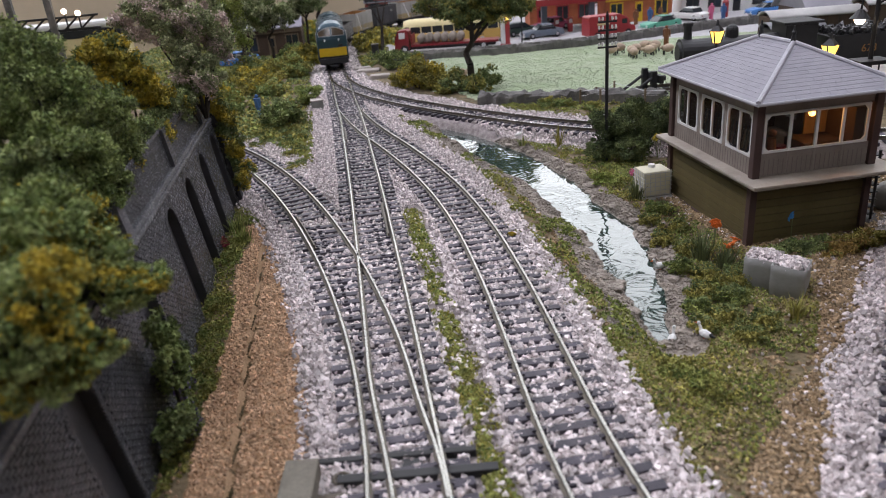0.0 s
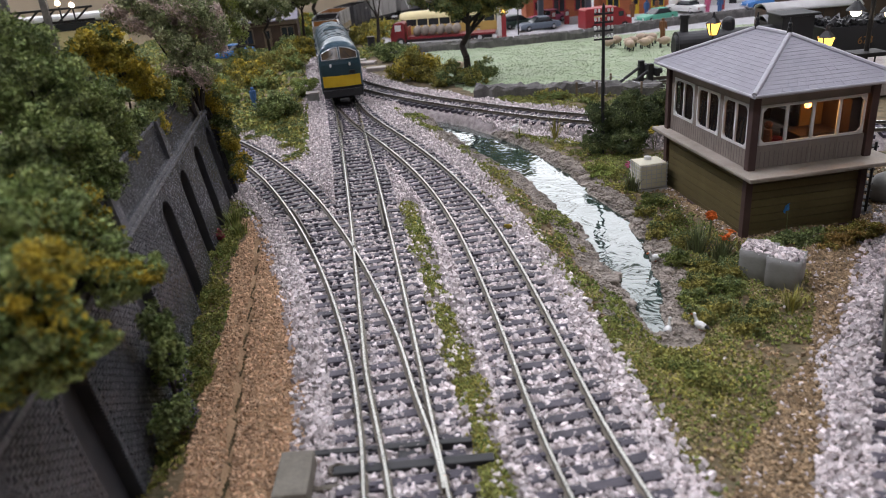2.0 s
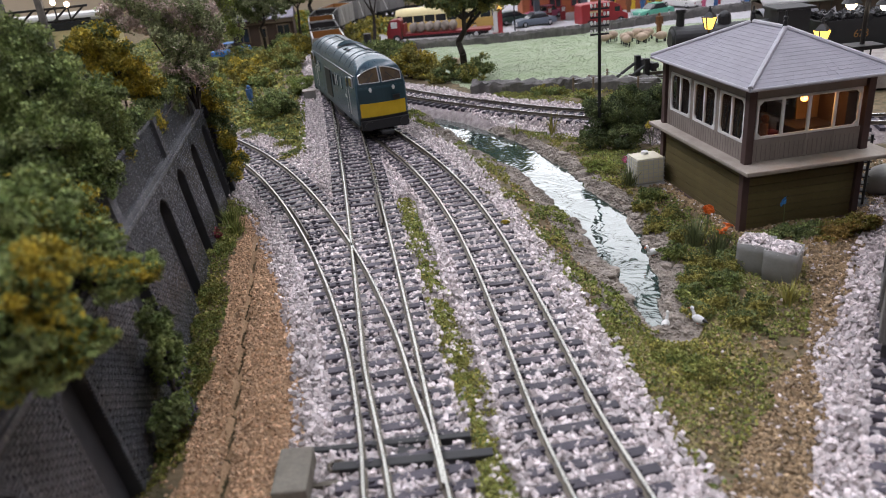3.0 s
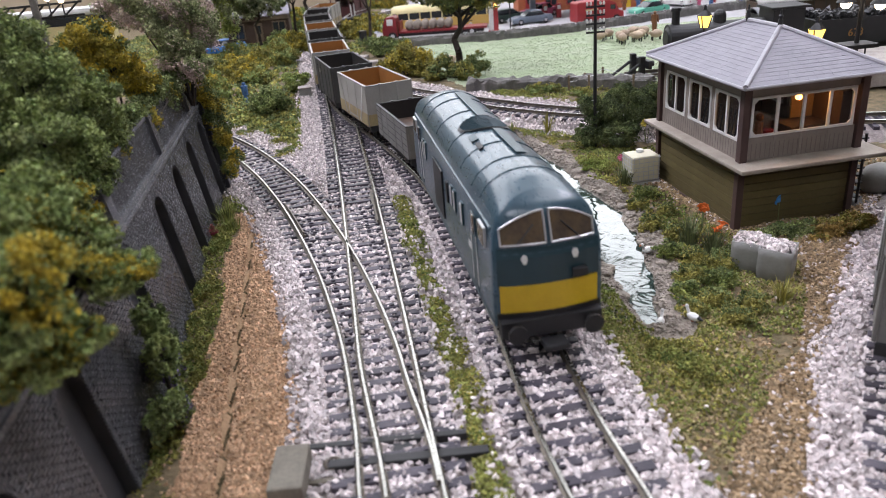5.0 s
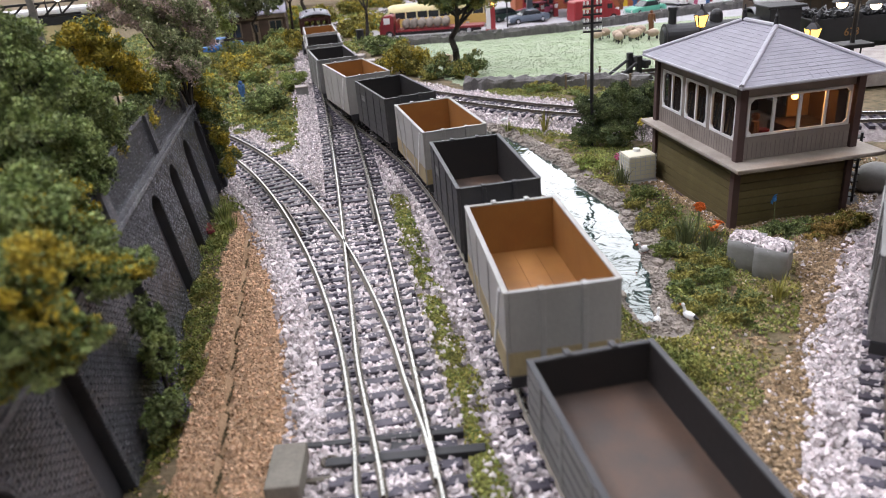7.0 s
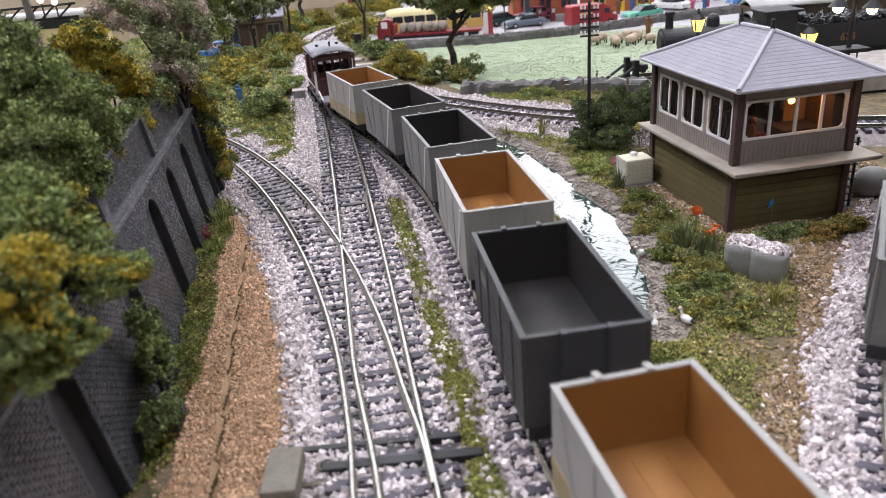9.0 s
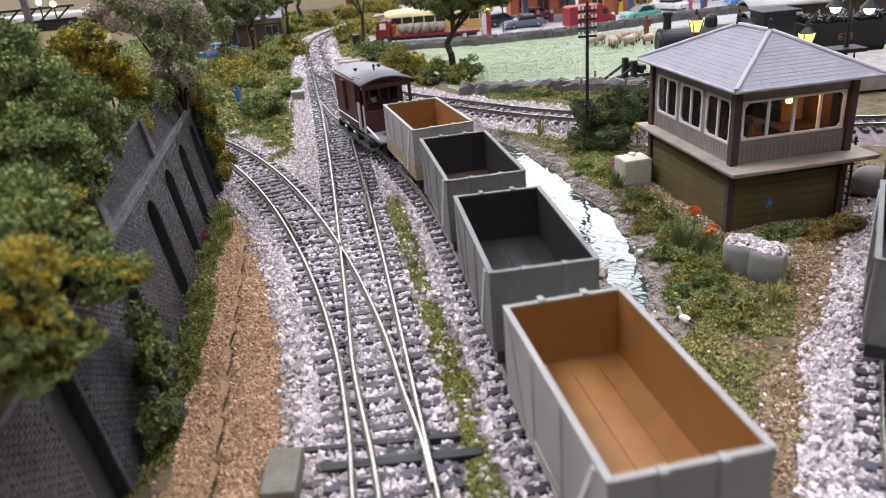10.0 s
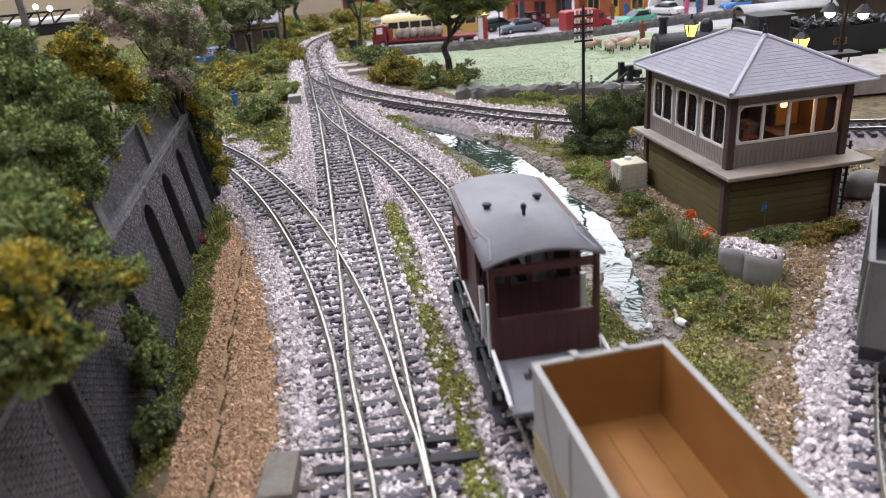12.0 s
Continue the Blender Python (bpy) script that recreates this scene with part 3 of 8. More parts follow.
def lay(name, label, L, y0, y1, step=6.6, grow=None):
    """Sleepers along a line; grow: a second line whose track the sleepers must also reach."""
    tr = thing(name, label, "track", group="tracks")
    TRACKS[name] = tr
    S = arc_len(L)
    s = 0.0
    while s < S[-1]:
        p, a = on_line(L, S, s)
        s += step
        if not y0 <= p[1] <= y1:
            continue
        stretch = 1.0
        if grow is not None:
            k = int(np.argmin(np.hypot(*(grow - p).T)))
            off = grow[k] - p
            gap = np.hypot(*off)
            if gap < 27:
                p, stretch = p + off / 2, (30 + gap) / 30
        o = share(SLEEPER_MESH, at(p[0], p[1], rng.uniform(-0.12, 0.12), a + rng.uniform(-1.2, 1.2)))
        o.parent = tr
        o.scale = (1, stretch, 1)
    return tr


t_r = lay("running_line", "gently curving model railway track on pale ballast", R_LINE, -1400, 497)
for o in (-8.25, 8.25):
    rail_part(t_r, R_LINE, o)
t_m = lay("straight_track", "straight model track through two turnouts", M_LINE, 336, 490)
BLADE = cut(M_LINE, 128, 600).copy()
BLADE[:, 0] += 3.2 * (1 - ramp(BLADE[:, 1], 128, 195))
rail_part(t_m, BLADE, 8.25)
rail_part(t_m, M_LINE, -8.25)
t_t = lay("turnout", "model turnout with long dark sleepers and shiny rails", M_LINE, 60, 335, grow=D_LINE)
t_d = lay("diverging_track", "curved model siding track running past the brick wall", D_LINE, 336, 640)
rail_part(t_d, D_LINE, 8.25)
CLOSED = cut(D_LINE, 130, 640).copy()
CLOSED[:, 0] += 2.1 * (1 - ramp(CLOSED[:, 1], 132, 178))
rail_part(t_d, CLOSED, -8.25)
t_u = lay("far_turnout", "distant model turnout where two tracks join", M_LINE, 491, 600, grow=R_LINE)
t_f = lay("far_line", "double-width approach track curving round the far bend", FAR_LINE, 598, 1400)
for o in (-8.25, 8.25):
    rail_part(t_f, FAR_LINE, o)
t_b = lay("branch_line", "branch track curving away past the meadow", F_LINE, -100, 745)
for o in (-8.25, 8.25):
    rail_part(t_b, F_LINE, o)
t_q = lay("yard_track", "dark siding track in pale ballast beside the yard", Q_LINE, -60, 420)
for o in (-8.25, 8.25):
    rail_part(t_q, Q_LINE, o)
# check rails and switch gear
def check_rail(track, L, offset, y0, y1):
    v, f, idx = sweep(cut(L, y0, y1), offset, 0.8, -2.3, -0.1)
    raw("check_rail", v, f, [RAIL, RAIL_SIDE], track, "dark short check rail", [1] * len(idx))


bpy.data.objects.remove(SLEEPER_MESH)
check_rail(t_t, M_LINE, -6.4, 300, 345)
check_rail(t_t, D_LINE, 6.4, 296, 340)
check_rail(t_u, M_LINE, 6.6, 480, 520)


def point_motor():
    bm = B()
    box(bm, -9, 31, 141.2, 144.2, -4.2, -1.9, 0.3)
    box(bm, -16, 26, 149.2, 151.2, -4.2, -2.0, 0.3)
    box(bm, 7, 12, 142, 149, -4.2, -2.6, 0.3)
    part("tie_bar", bm, BLACK, t_t, "black plastic tie bar").matrix_basis = at(-22, 0, 0.2)
    ob = thing("point_motor_cover", "weathered grey box beside the turnout", "box", at(-39.6, 138.5, -4.2))
    part("cover", box(B(), -4.2, 4.2, -8, 8, 0, 6.5, 0.6), make_mat("weathered_grey_cover", (0.24, 0.22, 0.18), 0.8, other=(0.17, 0.15, 0.12), vary=0.3), ob)
    bm = B()
    for k in range(16):
        a0, a1 = k * math.tau / 16, (k + 1) * math.tau / 16
        bar(bm, (9.5 + 2 * math.cos(a0), 5 + 2 * math.sin(a0), 1.8), (9.5 + 2 * math.cos(a1), 5 + 2 * math.sin(a1), 1.8), 0.5, n=6)
    box(bm, 4, 12, -1.5, 0.2, 0.4, 1.6, 0.2)
    part("wire_loop", bm, RAIL_SIDE, ob, "small wire ring")


point_motor()


# ---------------------------------------------------------------- the train
def wheelset(parent, x, r=6.0, half=7.2):
    """One axle with two dark wheels, turning about its own axis."""
    bm = B()
    for s in (-half, half):
        bar(bm, (0, s - 1.1, 0), (0, s + 1.1, 0), r, n=18)
        bar(bm, (0, s - 1.5, 0), (0, s + 1.5, 0), r * 0.3, n=10)
        bar(bm, (0, s * 0.86 - 0.3, 0), (0, s * 0.86 + 0.3, 0), r + 0.7, n=18)
        for k in range(4):
            box(bm, -r * 0.7, r * 0.7, s - 1.3, s + 1.3, -0.5, 0.5, m=Matrix.Rotation(k * math.pi / 4, 4, "Y"))
    bar(bm, (0, -half, 0), (0, half, 0), 0.9, n=8)
    ob = part("wheelset", bm, BLACK, parent, "pair of dark metal wheels on an axle")
    ob.matrix_basis = at(x, 0, r)
    return ob


AXLES = []


def loco():
    """A four-axle-bogie diesel; x points forward, z = 0 on the rail."""
    ob = thing("diesel_locomotive", "faded blue-green diesel locomotive with half-yellow ends", "locomotive")
    L, W = 82.0, 16.2
    prof = [(-W, 9.2), (-W, 11), (-W, 22), (-W + 0.2, 32), (-W + 0.9, 36.6), (-W + 1.8, 39)]
    roof = [(math.cos(math.radians(a)) * (W - 1.8), 39 + math.sin(math.radians(a)) * 10.5) for a in np.linspace(172, 8, 13)]
    full = prof + roof + [(-y, z) for y, z in prof[::-1]]

    def nose(y, z):
        return 2.4 * (y / W) ** 2 + max(0, z - 31.5) * 0.34 + max(0, z - 42.5) ** 2 * 0.2 + max(0, 14 - z) * 0.1
    st = [-1, -0.995] + list(np.linspace(-0.96, 0.96, 25)) + [0.995, 1]
    bm = B()
    rings = []
    for k, s in enumerate(st):
        ring = []
        for y, z in full:
            sh = 1 - (0.012 if abs(s) == 1 else 0)
            dip = max(0, (abs(s) - 0.76) / 0.24) ** 2 * 0.2
            zz = z if z < 39 else 39 + (z - 39) * (1 - dip)
            off = nose(y, zz) * max(0, (abs(s) - 0.78) / 0.22)
            ring.append(bm.verts.new((math.copysign(abs(s) * L - off, s), y * sh, zz)))
        rings.append(ring)
    for a, b in zip(rings, rings[1:]):
        for i in range(len(full) - 1):
            bm.faces.new((a[i], b[i], b[i + 1], a[i + 1]))
    n = len(full)
    for ring in (rings[0], rings[-1]):
        sign = math.copysign(1, ring[0].co.x)
        rows = []
        for i in range(n // 2):
            a, b = ring[i], ring[n - 1 - i]
            mid = []
            for u in np.linspace(0, 1, 11)[1:-1]:
                p = a.co.lerp(b.co, u)
                mid.append(bm.verts.new((sign * (L - nose(p.y, p.z)), p.y, p.z)))
            rows.append([a] + mid + [b])
        for r0, r1 in zip(rows, rows[1:]):
            for i in range(10):
                bm.faces.new((r0[i], r0[i + 1], r1[i + 1], r1[i]))
        for i in range(10):
            bm.faces.new((rows[-1][i], rows[-1][i + 1], ring[n // 2]))
    bmesh.ops.recalc_face_normals(bm, faces=bm.faces)
    body = smooth_mesh(part("body", bm, LOCO_BLUE, ob, "faded blue-green body shell"))

    def on_nose(y, z, s, lift):
        return (s * (L - nose(y, z) + lift), y, z)

    def nose_patch(name, ys, zs, s, lift, material, thick=0.5, label="", crest=0.0):
        bm = B()
        g = [[bm.verts.new(on_nose(y, z - crest * (y / 14) ** 2 * (z - zs[0]) / (zs[-1] - zs[0]), s, lift)) for y in ys] for z in zs]
        for r0, r1 in zip(g, g[1:]):
            for i in range(len(ys) - 1):
                bm.faces.new((r0[i], r0[i + 1], r1[i + 1], r1[i]))
        bmesh.ops.recalc_face_normals(bm, faces=bm.faces)
        bmesh.ops.solidify(bm, geom=list(bm.faces), thickness=thick)
        return part(name, bm, material, ob, label)

    for s in (-1, 1):
        nose_patch("yellow_panel", np.linspace(-14.6, 14.6, 9), np.linspace(13.8, 22.3, 3), s, 0.28, YELLOW, label="yellow warning panel")
        nose_patch("nose_skirt", np.linspace(-15.6, 15.6, 9), np.linspace(9.3, 13.6, 3), s, 0.2, BLACK, label="black lower valance")
        nose_patch("nose_panel", np.linspace(-15.0, 15.0, 9), np.linspace(22.5, 33.6, 5), s, 0.12, LOCO_DARK, label="dark blue nose")
        for c in (-1, 1):
            # windscreen: frame and pane
            y0, y1 = 0.8, 13.6
            zs = np.linspace(34.6, 43.4, 5)
            ys = [c * v for v in np.linspace(y0, y1, 7)]
            pane = nose_patch("windscreen", ys, zs, s, 0.3, make_screen(), label="brown-tinted cab window", crest=4.6)
            fr = B()
            high = lambda y: zs[-1] - 4.6 * (y / 14) ** 2
            rim = [(y, zs[0]) for y in ys] + [(ys[-1], zs[0] + (high(ys[-1]) - zs[0]) * u) for u in (0.33, 0.66, 1)] + [(y, high(y)) for y in ys[::-1][1:]] + [(ys[0], zs[0] + (high(ys[0]) - zs[0]) * u) for u in (0.66, 0.33)]
            for p, q in zip(rim, rim[1:] + rim[:1]):
                bar(fr, on_nose(*p, s, 0.45), on_nose(*q, s, 0.45), 0.32, n=6)
            part("window_frame", fr, SILVER, pane, "silver window frame")
            w = B()
            bar(w, on_nose(c * 9, 35.0, s, 0.8), on_nose(c * 4, 40.0, s, 0.8), 0.25, n=5)
            part("wiper", w, BLACK, pane)
            # marker discs and lamps
            d = B()
            bar(d, on_nose(c * 7.4, 30.6, s, 0.0), on_nose(c * 7.4, 30.6, s, 0.7), 0.95, n=12)
            box(d, -0.25, 0.25, -0.55, 0.55, -1.3, 1.3, m=Matrix.Translation(on_nose(c * 7.4, 30.6, s, 0.6)))
            part("marker_disc", d, WHITE, ob, "folded white marker disc")
            b = B()
            bar(b, (s * L, c * 11.3, 9.4), (s * (L + 4.2), c * 11.3, 9.4), 1.1, n=10)
            bar(b, (s * (L + 4.2), c * 11.3, 9.4), (s * (L + 5.0), c * 11.3, 9.4), 2.9, n=16)
            part("buffer", b, BLACK, ob)
        g = B()
        box(g, -1.6, 1.6, -2.2, 2.2, -1.3, 1.3, 0.2, m=Matrix.Translation(on_nose(8.6, 24.6, s, 0.2)))
        part("headcode_bracket", g, BLACK, ob)
        box_bm = box(B(), s * L - 3, s * L + 1.0, -15.2, 15.2, 6.0, 11.8, 0.4)
        part("buffer_beam", box_bm, BLACK, ob, "black buffer beam")
        c = B()
        box(c, s * L, s * (L + 6), -3.6, 3.6, 3.0, 5.0, 0.4)
        bar(c, (s * (L + 1), 0, 4.6), (s * (L + 3), 0, 1.5), 0.6)
        part("coupling", c, BLACK, ob)
    # roof panels, seams, grille and fan
    def roof_z(y):
        return 39 + 10.5 * math.sqrt(max(0, 1 - (y / (W - 1.8)) ** 2))
    for x in (-58, -44, -20, 6, 28, 46, 58):
        seam = B()
        pts = [(x, y, roof_z(y) + 0.05) for y in np.linspace(-13.9, 13.9, 13)]
        for p, q in zip(pts, pts[1:]):
            bar(seam, p, q, 0.28, n=5)
        part("roof_seam", seam, LOCO_DARK, ob)

    def roof_patch(name, x0, x1, y0, y1, material, lift=0.8, label=""):
        bm = B()
        ys = np.linspace(y0, y1, 5)
        g = [[bm.verts.new((x, y, roof_z(y) + lift)) for y in ys] for x in (x0, x1)]
        for i in range(4):
            bm.faces.new((g[0][i], g[1][i], g[1][i + 1], g[0][i + 1]))
        bmesh.ops.recalc_face_normals(bm, faces=bm.faces)
        bmesh.ops.solidify(bm, geom=list(bm.faces), thickness=0.5)
        return part(name, bm, material, ob, label)
    roof_patch("roof_panel", -54, -8.5, 0.8, 5.4, LOCO_DARK, label="dark roof panel")
    roof_patch("roof_panel", 12.5, 44, 1.6, 5.2, LOCO_DARK, label="dark roof panel")
    roof_patch("roof_hatch", 14, 21, -8, -5.5, LOCO_DARK)
    roof_patch("exhaust", 24, 31, -7.6, -6.0, BLACK, label="black exhaust port")
    fan = B()
    ring = [(2 + 9 * math.cos(a), 0.5 + 9.5 * math.sin(a)) for a in np.linspace(0, math.tau, 24, endpoint=False)]
    fan_v = [fan.verts.new((x, y, roof_z(y) + 0.5)) for x, y in ring]
    mid = fan.verts.new((2, 0.5, roof_z(0.5) + 0.6))
    for i in range(24):
        fan.faces.new((fan_v[i], fan_v[(i + 1) % 24], mid))
    bmesh.ops.solidify(fan, geom=list(fan.faces), thickness=0.6)
    part("fan_grille", fan, BLACK, ob, "round dark fan grille")
    bars_bm = B()
    for k in range(-7, 8):
        h = math.sqrt(max(0, 81 - (k * 1.2) ** 2)) * 0.95
        for y0, y1 in ((-h, -h / 3), (-h / 3, h / 3), (h / 3, h)):
            bar(bars_bm, (2 + k * 1.2, 0.5 + y0, roof_z(0.5 + y0) + 0.9), (2 + k * 1.2, 0.5 + y1, roof_z(0.5 + y1) + 0.9), 0.2, n=4)
    part("fan_guard", bars_bm, LOCO_DARK, ob)
    # sides: cab doors and windows, grilles, a recess painted as black shade, skirts
    for s in (-1, 1):
        for x, w, z0, z1, mt, nm, lb in ((68, 7.0, 29.5, 35, make_screen(), "cab_window", "tinted cab side window"), (-68, 7.0, 29.5, 35, make_screen(), "cab_window", "tinted cab side window"), (56.5, 3.2, 28, 34, make_screen(), "door_window", ""), (-56.5, 3.2, 28, 34, make_screen(), "door_window", ""),
                                         (-8, 19, 11.5, 31, BLACK, "side_grille", "black louvred grille"), (11, 3, 22, 30, BLACK, "recess_shade", ""), (20, 2.6, 24, 31, SILVER, "side_window", ""), (25.6, 2.6, 24, 31, SILVER, "side_window", ""),
                                         (-40, 2.4, 24, 31, SILVER, "side_window", ""), (-45.5, 2.4, 24, 31, SILVER, "side_window", ""), (38, 2.6, 24, 31, SILVER, "side_window", "")):
            pane = part(nm, box(B(), x - w / 2, x + w / 2, s * W - 0.6, s * W + 0.2, z0 + 2.2, z1 + 2.2, 0.25), mt, ob, lb)
            if nm in ("cab_window", "side_window"):
                fr = B()
                y0, y1 = sorted((s * (W - 0.5), s * (W + 0.4)))
                for a, b, c, d in ((x - w / 2 - 0.4, x + w / 2 + 0.4, z0 + 1.8, z0 + 2.3), (x - w / 2 - 0.4, x + w / 2 + 0.4, z1 + 2.1, z1 + 2.6), (x - w / 2 - 0.4, x - w / 2 + 0.1, z0 + 2.3, z1 + 2.1), (x + w / 2 - 0.1, x + w / 2 + 0.4, z0 + 2.3, z1 + 2.1)):
                    box(fr, a, b, y0, y1, c, d, 0.1)
                part("frame", fr, SILVER if nm == "cab_window" else LOCO_DARK, pane)
        for x in (56.5, -56.5):
            d = B()
            for dx in (-3.2, 3.2):
                bar(d, (x + dx, s * (W + 0.2), 13), (x + dx, s * (W + 0.3), 30), 0.2, n=5)
            part("handrail", d, WHITE, ob)
            part("door_line", box(B(), x - 2.8, x + 2.8, s * W - 0.3, s * W + 0.12, 11, 36.5, 0.1), LOCO_DARK, ob)
        part("gutter", bar(B(), (-74, s * (W - 1.3), 38.2), (74, s * (W - 1.3), 38.2), 0.45, n=6), LOCO_BLUE, ob, "thin roof gutter")
        part("skirt", box(B(), -79, 79, s * W - 0.4 - (0.4 if s > 0 else -0.4), s * W + 0.15, 9.1, 11.4, 0.2), LOCO_DARK, ob)
        for k in range(5):
            part("number_mark", box(B(), 47 + k * 1.7, 48.2 + k * 1.7, s * W - 0.2, s * W + 0.25, 22, 24), WHITE, ob)
    part("underframe", box(B(), -76, 76, -12, 12, 4.5, 10.5, 0.5), BLACK, ob)
    part("fuel_tank", box(B(), -18, 18, -13.5, 13.5, 2.2, 8, 1.0), BLACK, ob)
    for x in (-52, 52):
        bg = part("bogie", B(), BLACK, ob, "black four-wheel bogie")
        for s in (-1, 1):
            f = B()
            box(f, -21, 21, s * 12.5 - 1, s * 12.5 + 1, 4.2, 7.2, 0.4)
            for dx in (-14, 14):
                box(f, dx - 2.5, dx + 2.5, s * 13.4 - 1, s * 13.4 + 1, 3.8, 8.2, 0.4)
                bar(f, (dx - 5.5, s * 13.6, 6), (dx + 5.5, s * 13.6, 6), 0.9)
            fr = part("bogie_frame", f, BLACK, bg)
        bg.matrix_basis = at(x, 0, 0)
        for dx in (-14, 14):
            AXLES.append(wheelset(ob, x + dx))
    return ob


SCREEN = []


def make_screen():
    if not SCREEN:
        SCREEN.append(make_mat("tinted_screen", (0.12, 0.085, 0.05), 0.12, other=(0.07, 0.055, 0.045), vary=0.3, coarse=160, bump=0))
    return SCREEN[0]


def wagon(name, label, outside, inside, floor, rim, top=34.6, planked=False, braces=True, dirt=None, half=31.0, wide=14.9):
    """An open goods wagon; x forward, z = 0 on the rail."""
    ob = thing(name, label, "wagon", group="goods wagons")
    z0, t = 10.5, 1.1
    for s in (-1, 1):
        bm = box(B(), -half, half, min(s * wide, s * (wide - t)), max(s * wide, s * (wide - t)), z0, top, 0.2)
        sd = part("side", bm, outside, ob)
        bm = box(B(), -half + t, half - t, min(s * (wide - t), s * (wide - t - 0.25)), max(s * (wide - t), s * (wide - t - 0.25)), z0 + 1.4, top - 0.25)
        part("side_lining", bm, inside, sd)
        bm = box(B(), min(s * half, s * (half - t)), max(s * half, s * (half - t)), -wide + t + 0.02, wide - t - 0.02, z0, top - 0.05, 0.2)
        en = part("end", bm, outside, ob)
        bm = box(B(), min(s * (half - t), s * (half - t - 0.25)), max(s * (half - t), s * (half - t - 0.25)), -wide + t + 0.3, wide - t - 0.3, z0 + 1.4, top - 0.3)
        part("end_lining", bm, inside, en)
        for y in (-5.4, 5.4):
            part("end_post", box(B(), s * half - (0 if s > 0 else 0.9), s * half + (0.9 if s > 0 else 0), y - 0.75, y + 0.75, z0 - 3, top - 0.6, 0.2), outside, en)
            part("end_bracket", box(B(), s * half - 1.2 - (0 if s > 0 else 0.2), s * half + 1.2 - (0.2 if s > 0 else 0), y - 0.8, y + 0.8, top - 0.5, top + 0.55, 0.2), rim, en)
        # capping along the sides
        part("top_rail", box(B(), -half - 0.1, half + 0.1, s * (wide - t / 2) - 0.75, s * (wide - t / 2) + 0.75, top - 0.3, top + 0.25, 0.15), rim, sd)
        part("top_rail", box(B(), s * (half - t / 2) - 0.7, s * (half - t / 2) + 0.7, -wide + 1.3, wide - 1.3, top - 0.35, top + 0.15, 0.15), rim, en)
        if planked:
            for k in range(1, 5 if top < 28 else 7):
                zz = z0 + k * (top - z0) / (5 if top < 28 else 7)
                part("plank_joint", box(B(), -half + 0.4, half - 0.4, s * wide - 0.1, s * wide + 0.12, zz - 0.15, zz + 0.15), BLACK, sd)
            for x in (-21, -8, 8, 21):
                part("strap", box(B(), x - 0.8, x + 0.8, s * wide - 0.3, s * wide + 0.45, z0, top - 0.5, 0.12), outside, sd)
            part("faded_lettering", box(B(), -18, -11, s * wide - 0.1, s * wide + 0.2, top - 9, top - 6), WAG_MID, sd)
        if braces:
            for x in (-1, 1):
                b = B()
                m = Matrix.Translation((x * 20.5, s * (wide + 0.2), (z0 + top) / 2)) @ Matrix.Rotation(x * 0.45, 4, "Y")
                box(b, -0.55, 0.55, -0.22, 0.22, -(top - z0) * 0.5, (top - z0) * 0.5, m=m)
                part("brace", b, WHITE if x > 0 else outside, sd)
            for x in (-9, 9):
                part("door_post", box(B(), x - 0.7, x + 0.7, s * wide - 0.3, s * wide + 0.5, z0, top - 0.4, 0.12), outside, sd)
            part("door_hinge", box(B(), -8.2, 8.2, s * wide - 0.3, s * wide + 0.6, z0 + 1.2, z0 + 2.3, 0.15), outside, sd)
        if dirt:
            part("dirty_band", box(B(), -half + 0.2, half - 0.2, s * wide - 0.2, s * wide + 0.16, z0 + 0.1, z0 + 7.5), dirt, sd, "tan weathering on the lower side")
            part("dirty_band", box(B(), s * half - 0.1 - (0.06 if s < 0 else 0), s * half + 0.1 + (0.06 if s > 0 else 0), -wide + 0.4, wide - 0.4, z0 + 0.1, z0 + 7.0), dirt, en, "tan weathering on the lower end")
        part("solebar", box(B(), -half - 0.5, half + 0.5, s * 11.2 - 0.7, s * 11.2 + 0.7, 7.2, 10.5, 0.2), BLACK, ob)
        for x in (-18, 18):
            part("axle_guard", box(B(), x - 3, x + 3, s * 10.6 - 0.5, s * 10.6 + 0.5, 4.5, 8, 0.3), BLACK, ob)
        bk = B()
        bar(bk, (-16, s * 11.9, 5.2), (20, s * 11.9, 6.6), 0.5)
        part("brake_lever", bk, BLACK, ob)
        for y in (-7.2, 7.2):
            b = B()
            bar(b, (s * half, y, 8.8), (s * (half + 5), y, 8.8), 0.9)
            bar(b, (s * (half + 5), y, 8.8), (s * (half + 5.8), y, 8.8), 2.3, n=14)
            part("buffer", b, BLACK, ob)
        part("headstock", box(B(), s * half - 0.6, s * half + 0.6, -14, 14, 7.0, 10.6, 0.2), BLACK, ob)
        c = B()
        box(c, s * half - (0 if s > 0 else 7.5), s * half + (7.5 if s > 0 else 0), -2.6, 2.6, 4.0, 5.4, 0.3)
        part("coupling", c, BLACK, ob)
    part("floor", box(B(), -half + t, half - t, -wide + t, wide - t, z0, z0 + 6.8), floor, ob)
    fl = B()
    for y in (-7, 0, 7):
        box(fl, -half + 6, half - 16, y - 0.35, y + 0.35, z0 + 6.7, z0 + 7.02)
    if not planked:
        part("floor_rib", fl, floor, ob)
    else:
        fl.free()
    for x in (-18, 18):
        AXLES.append(wheelset(ob, x, 5.6))
    return ob


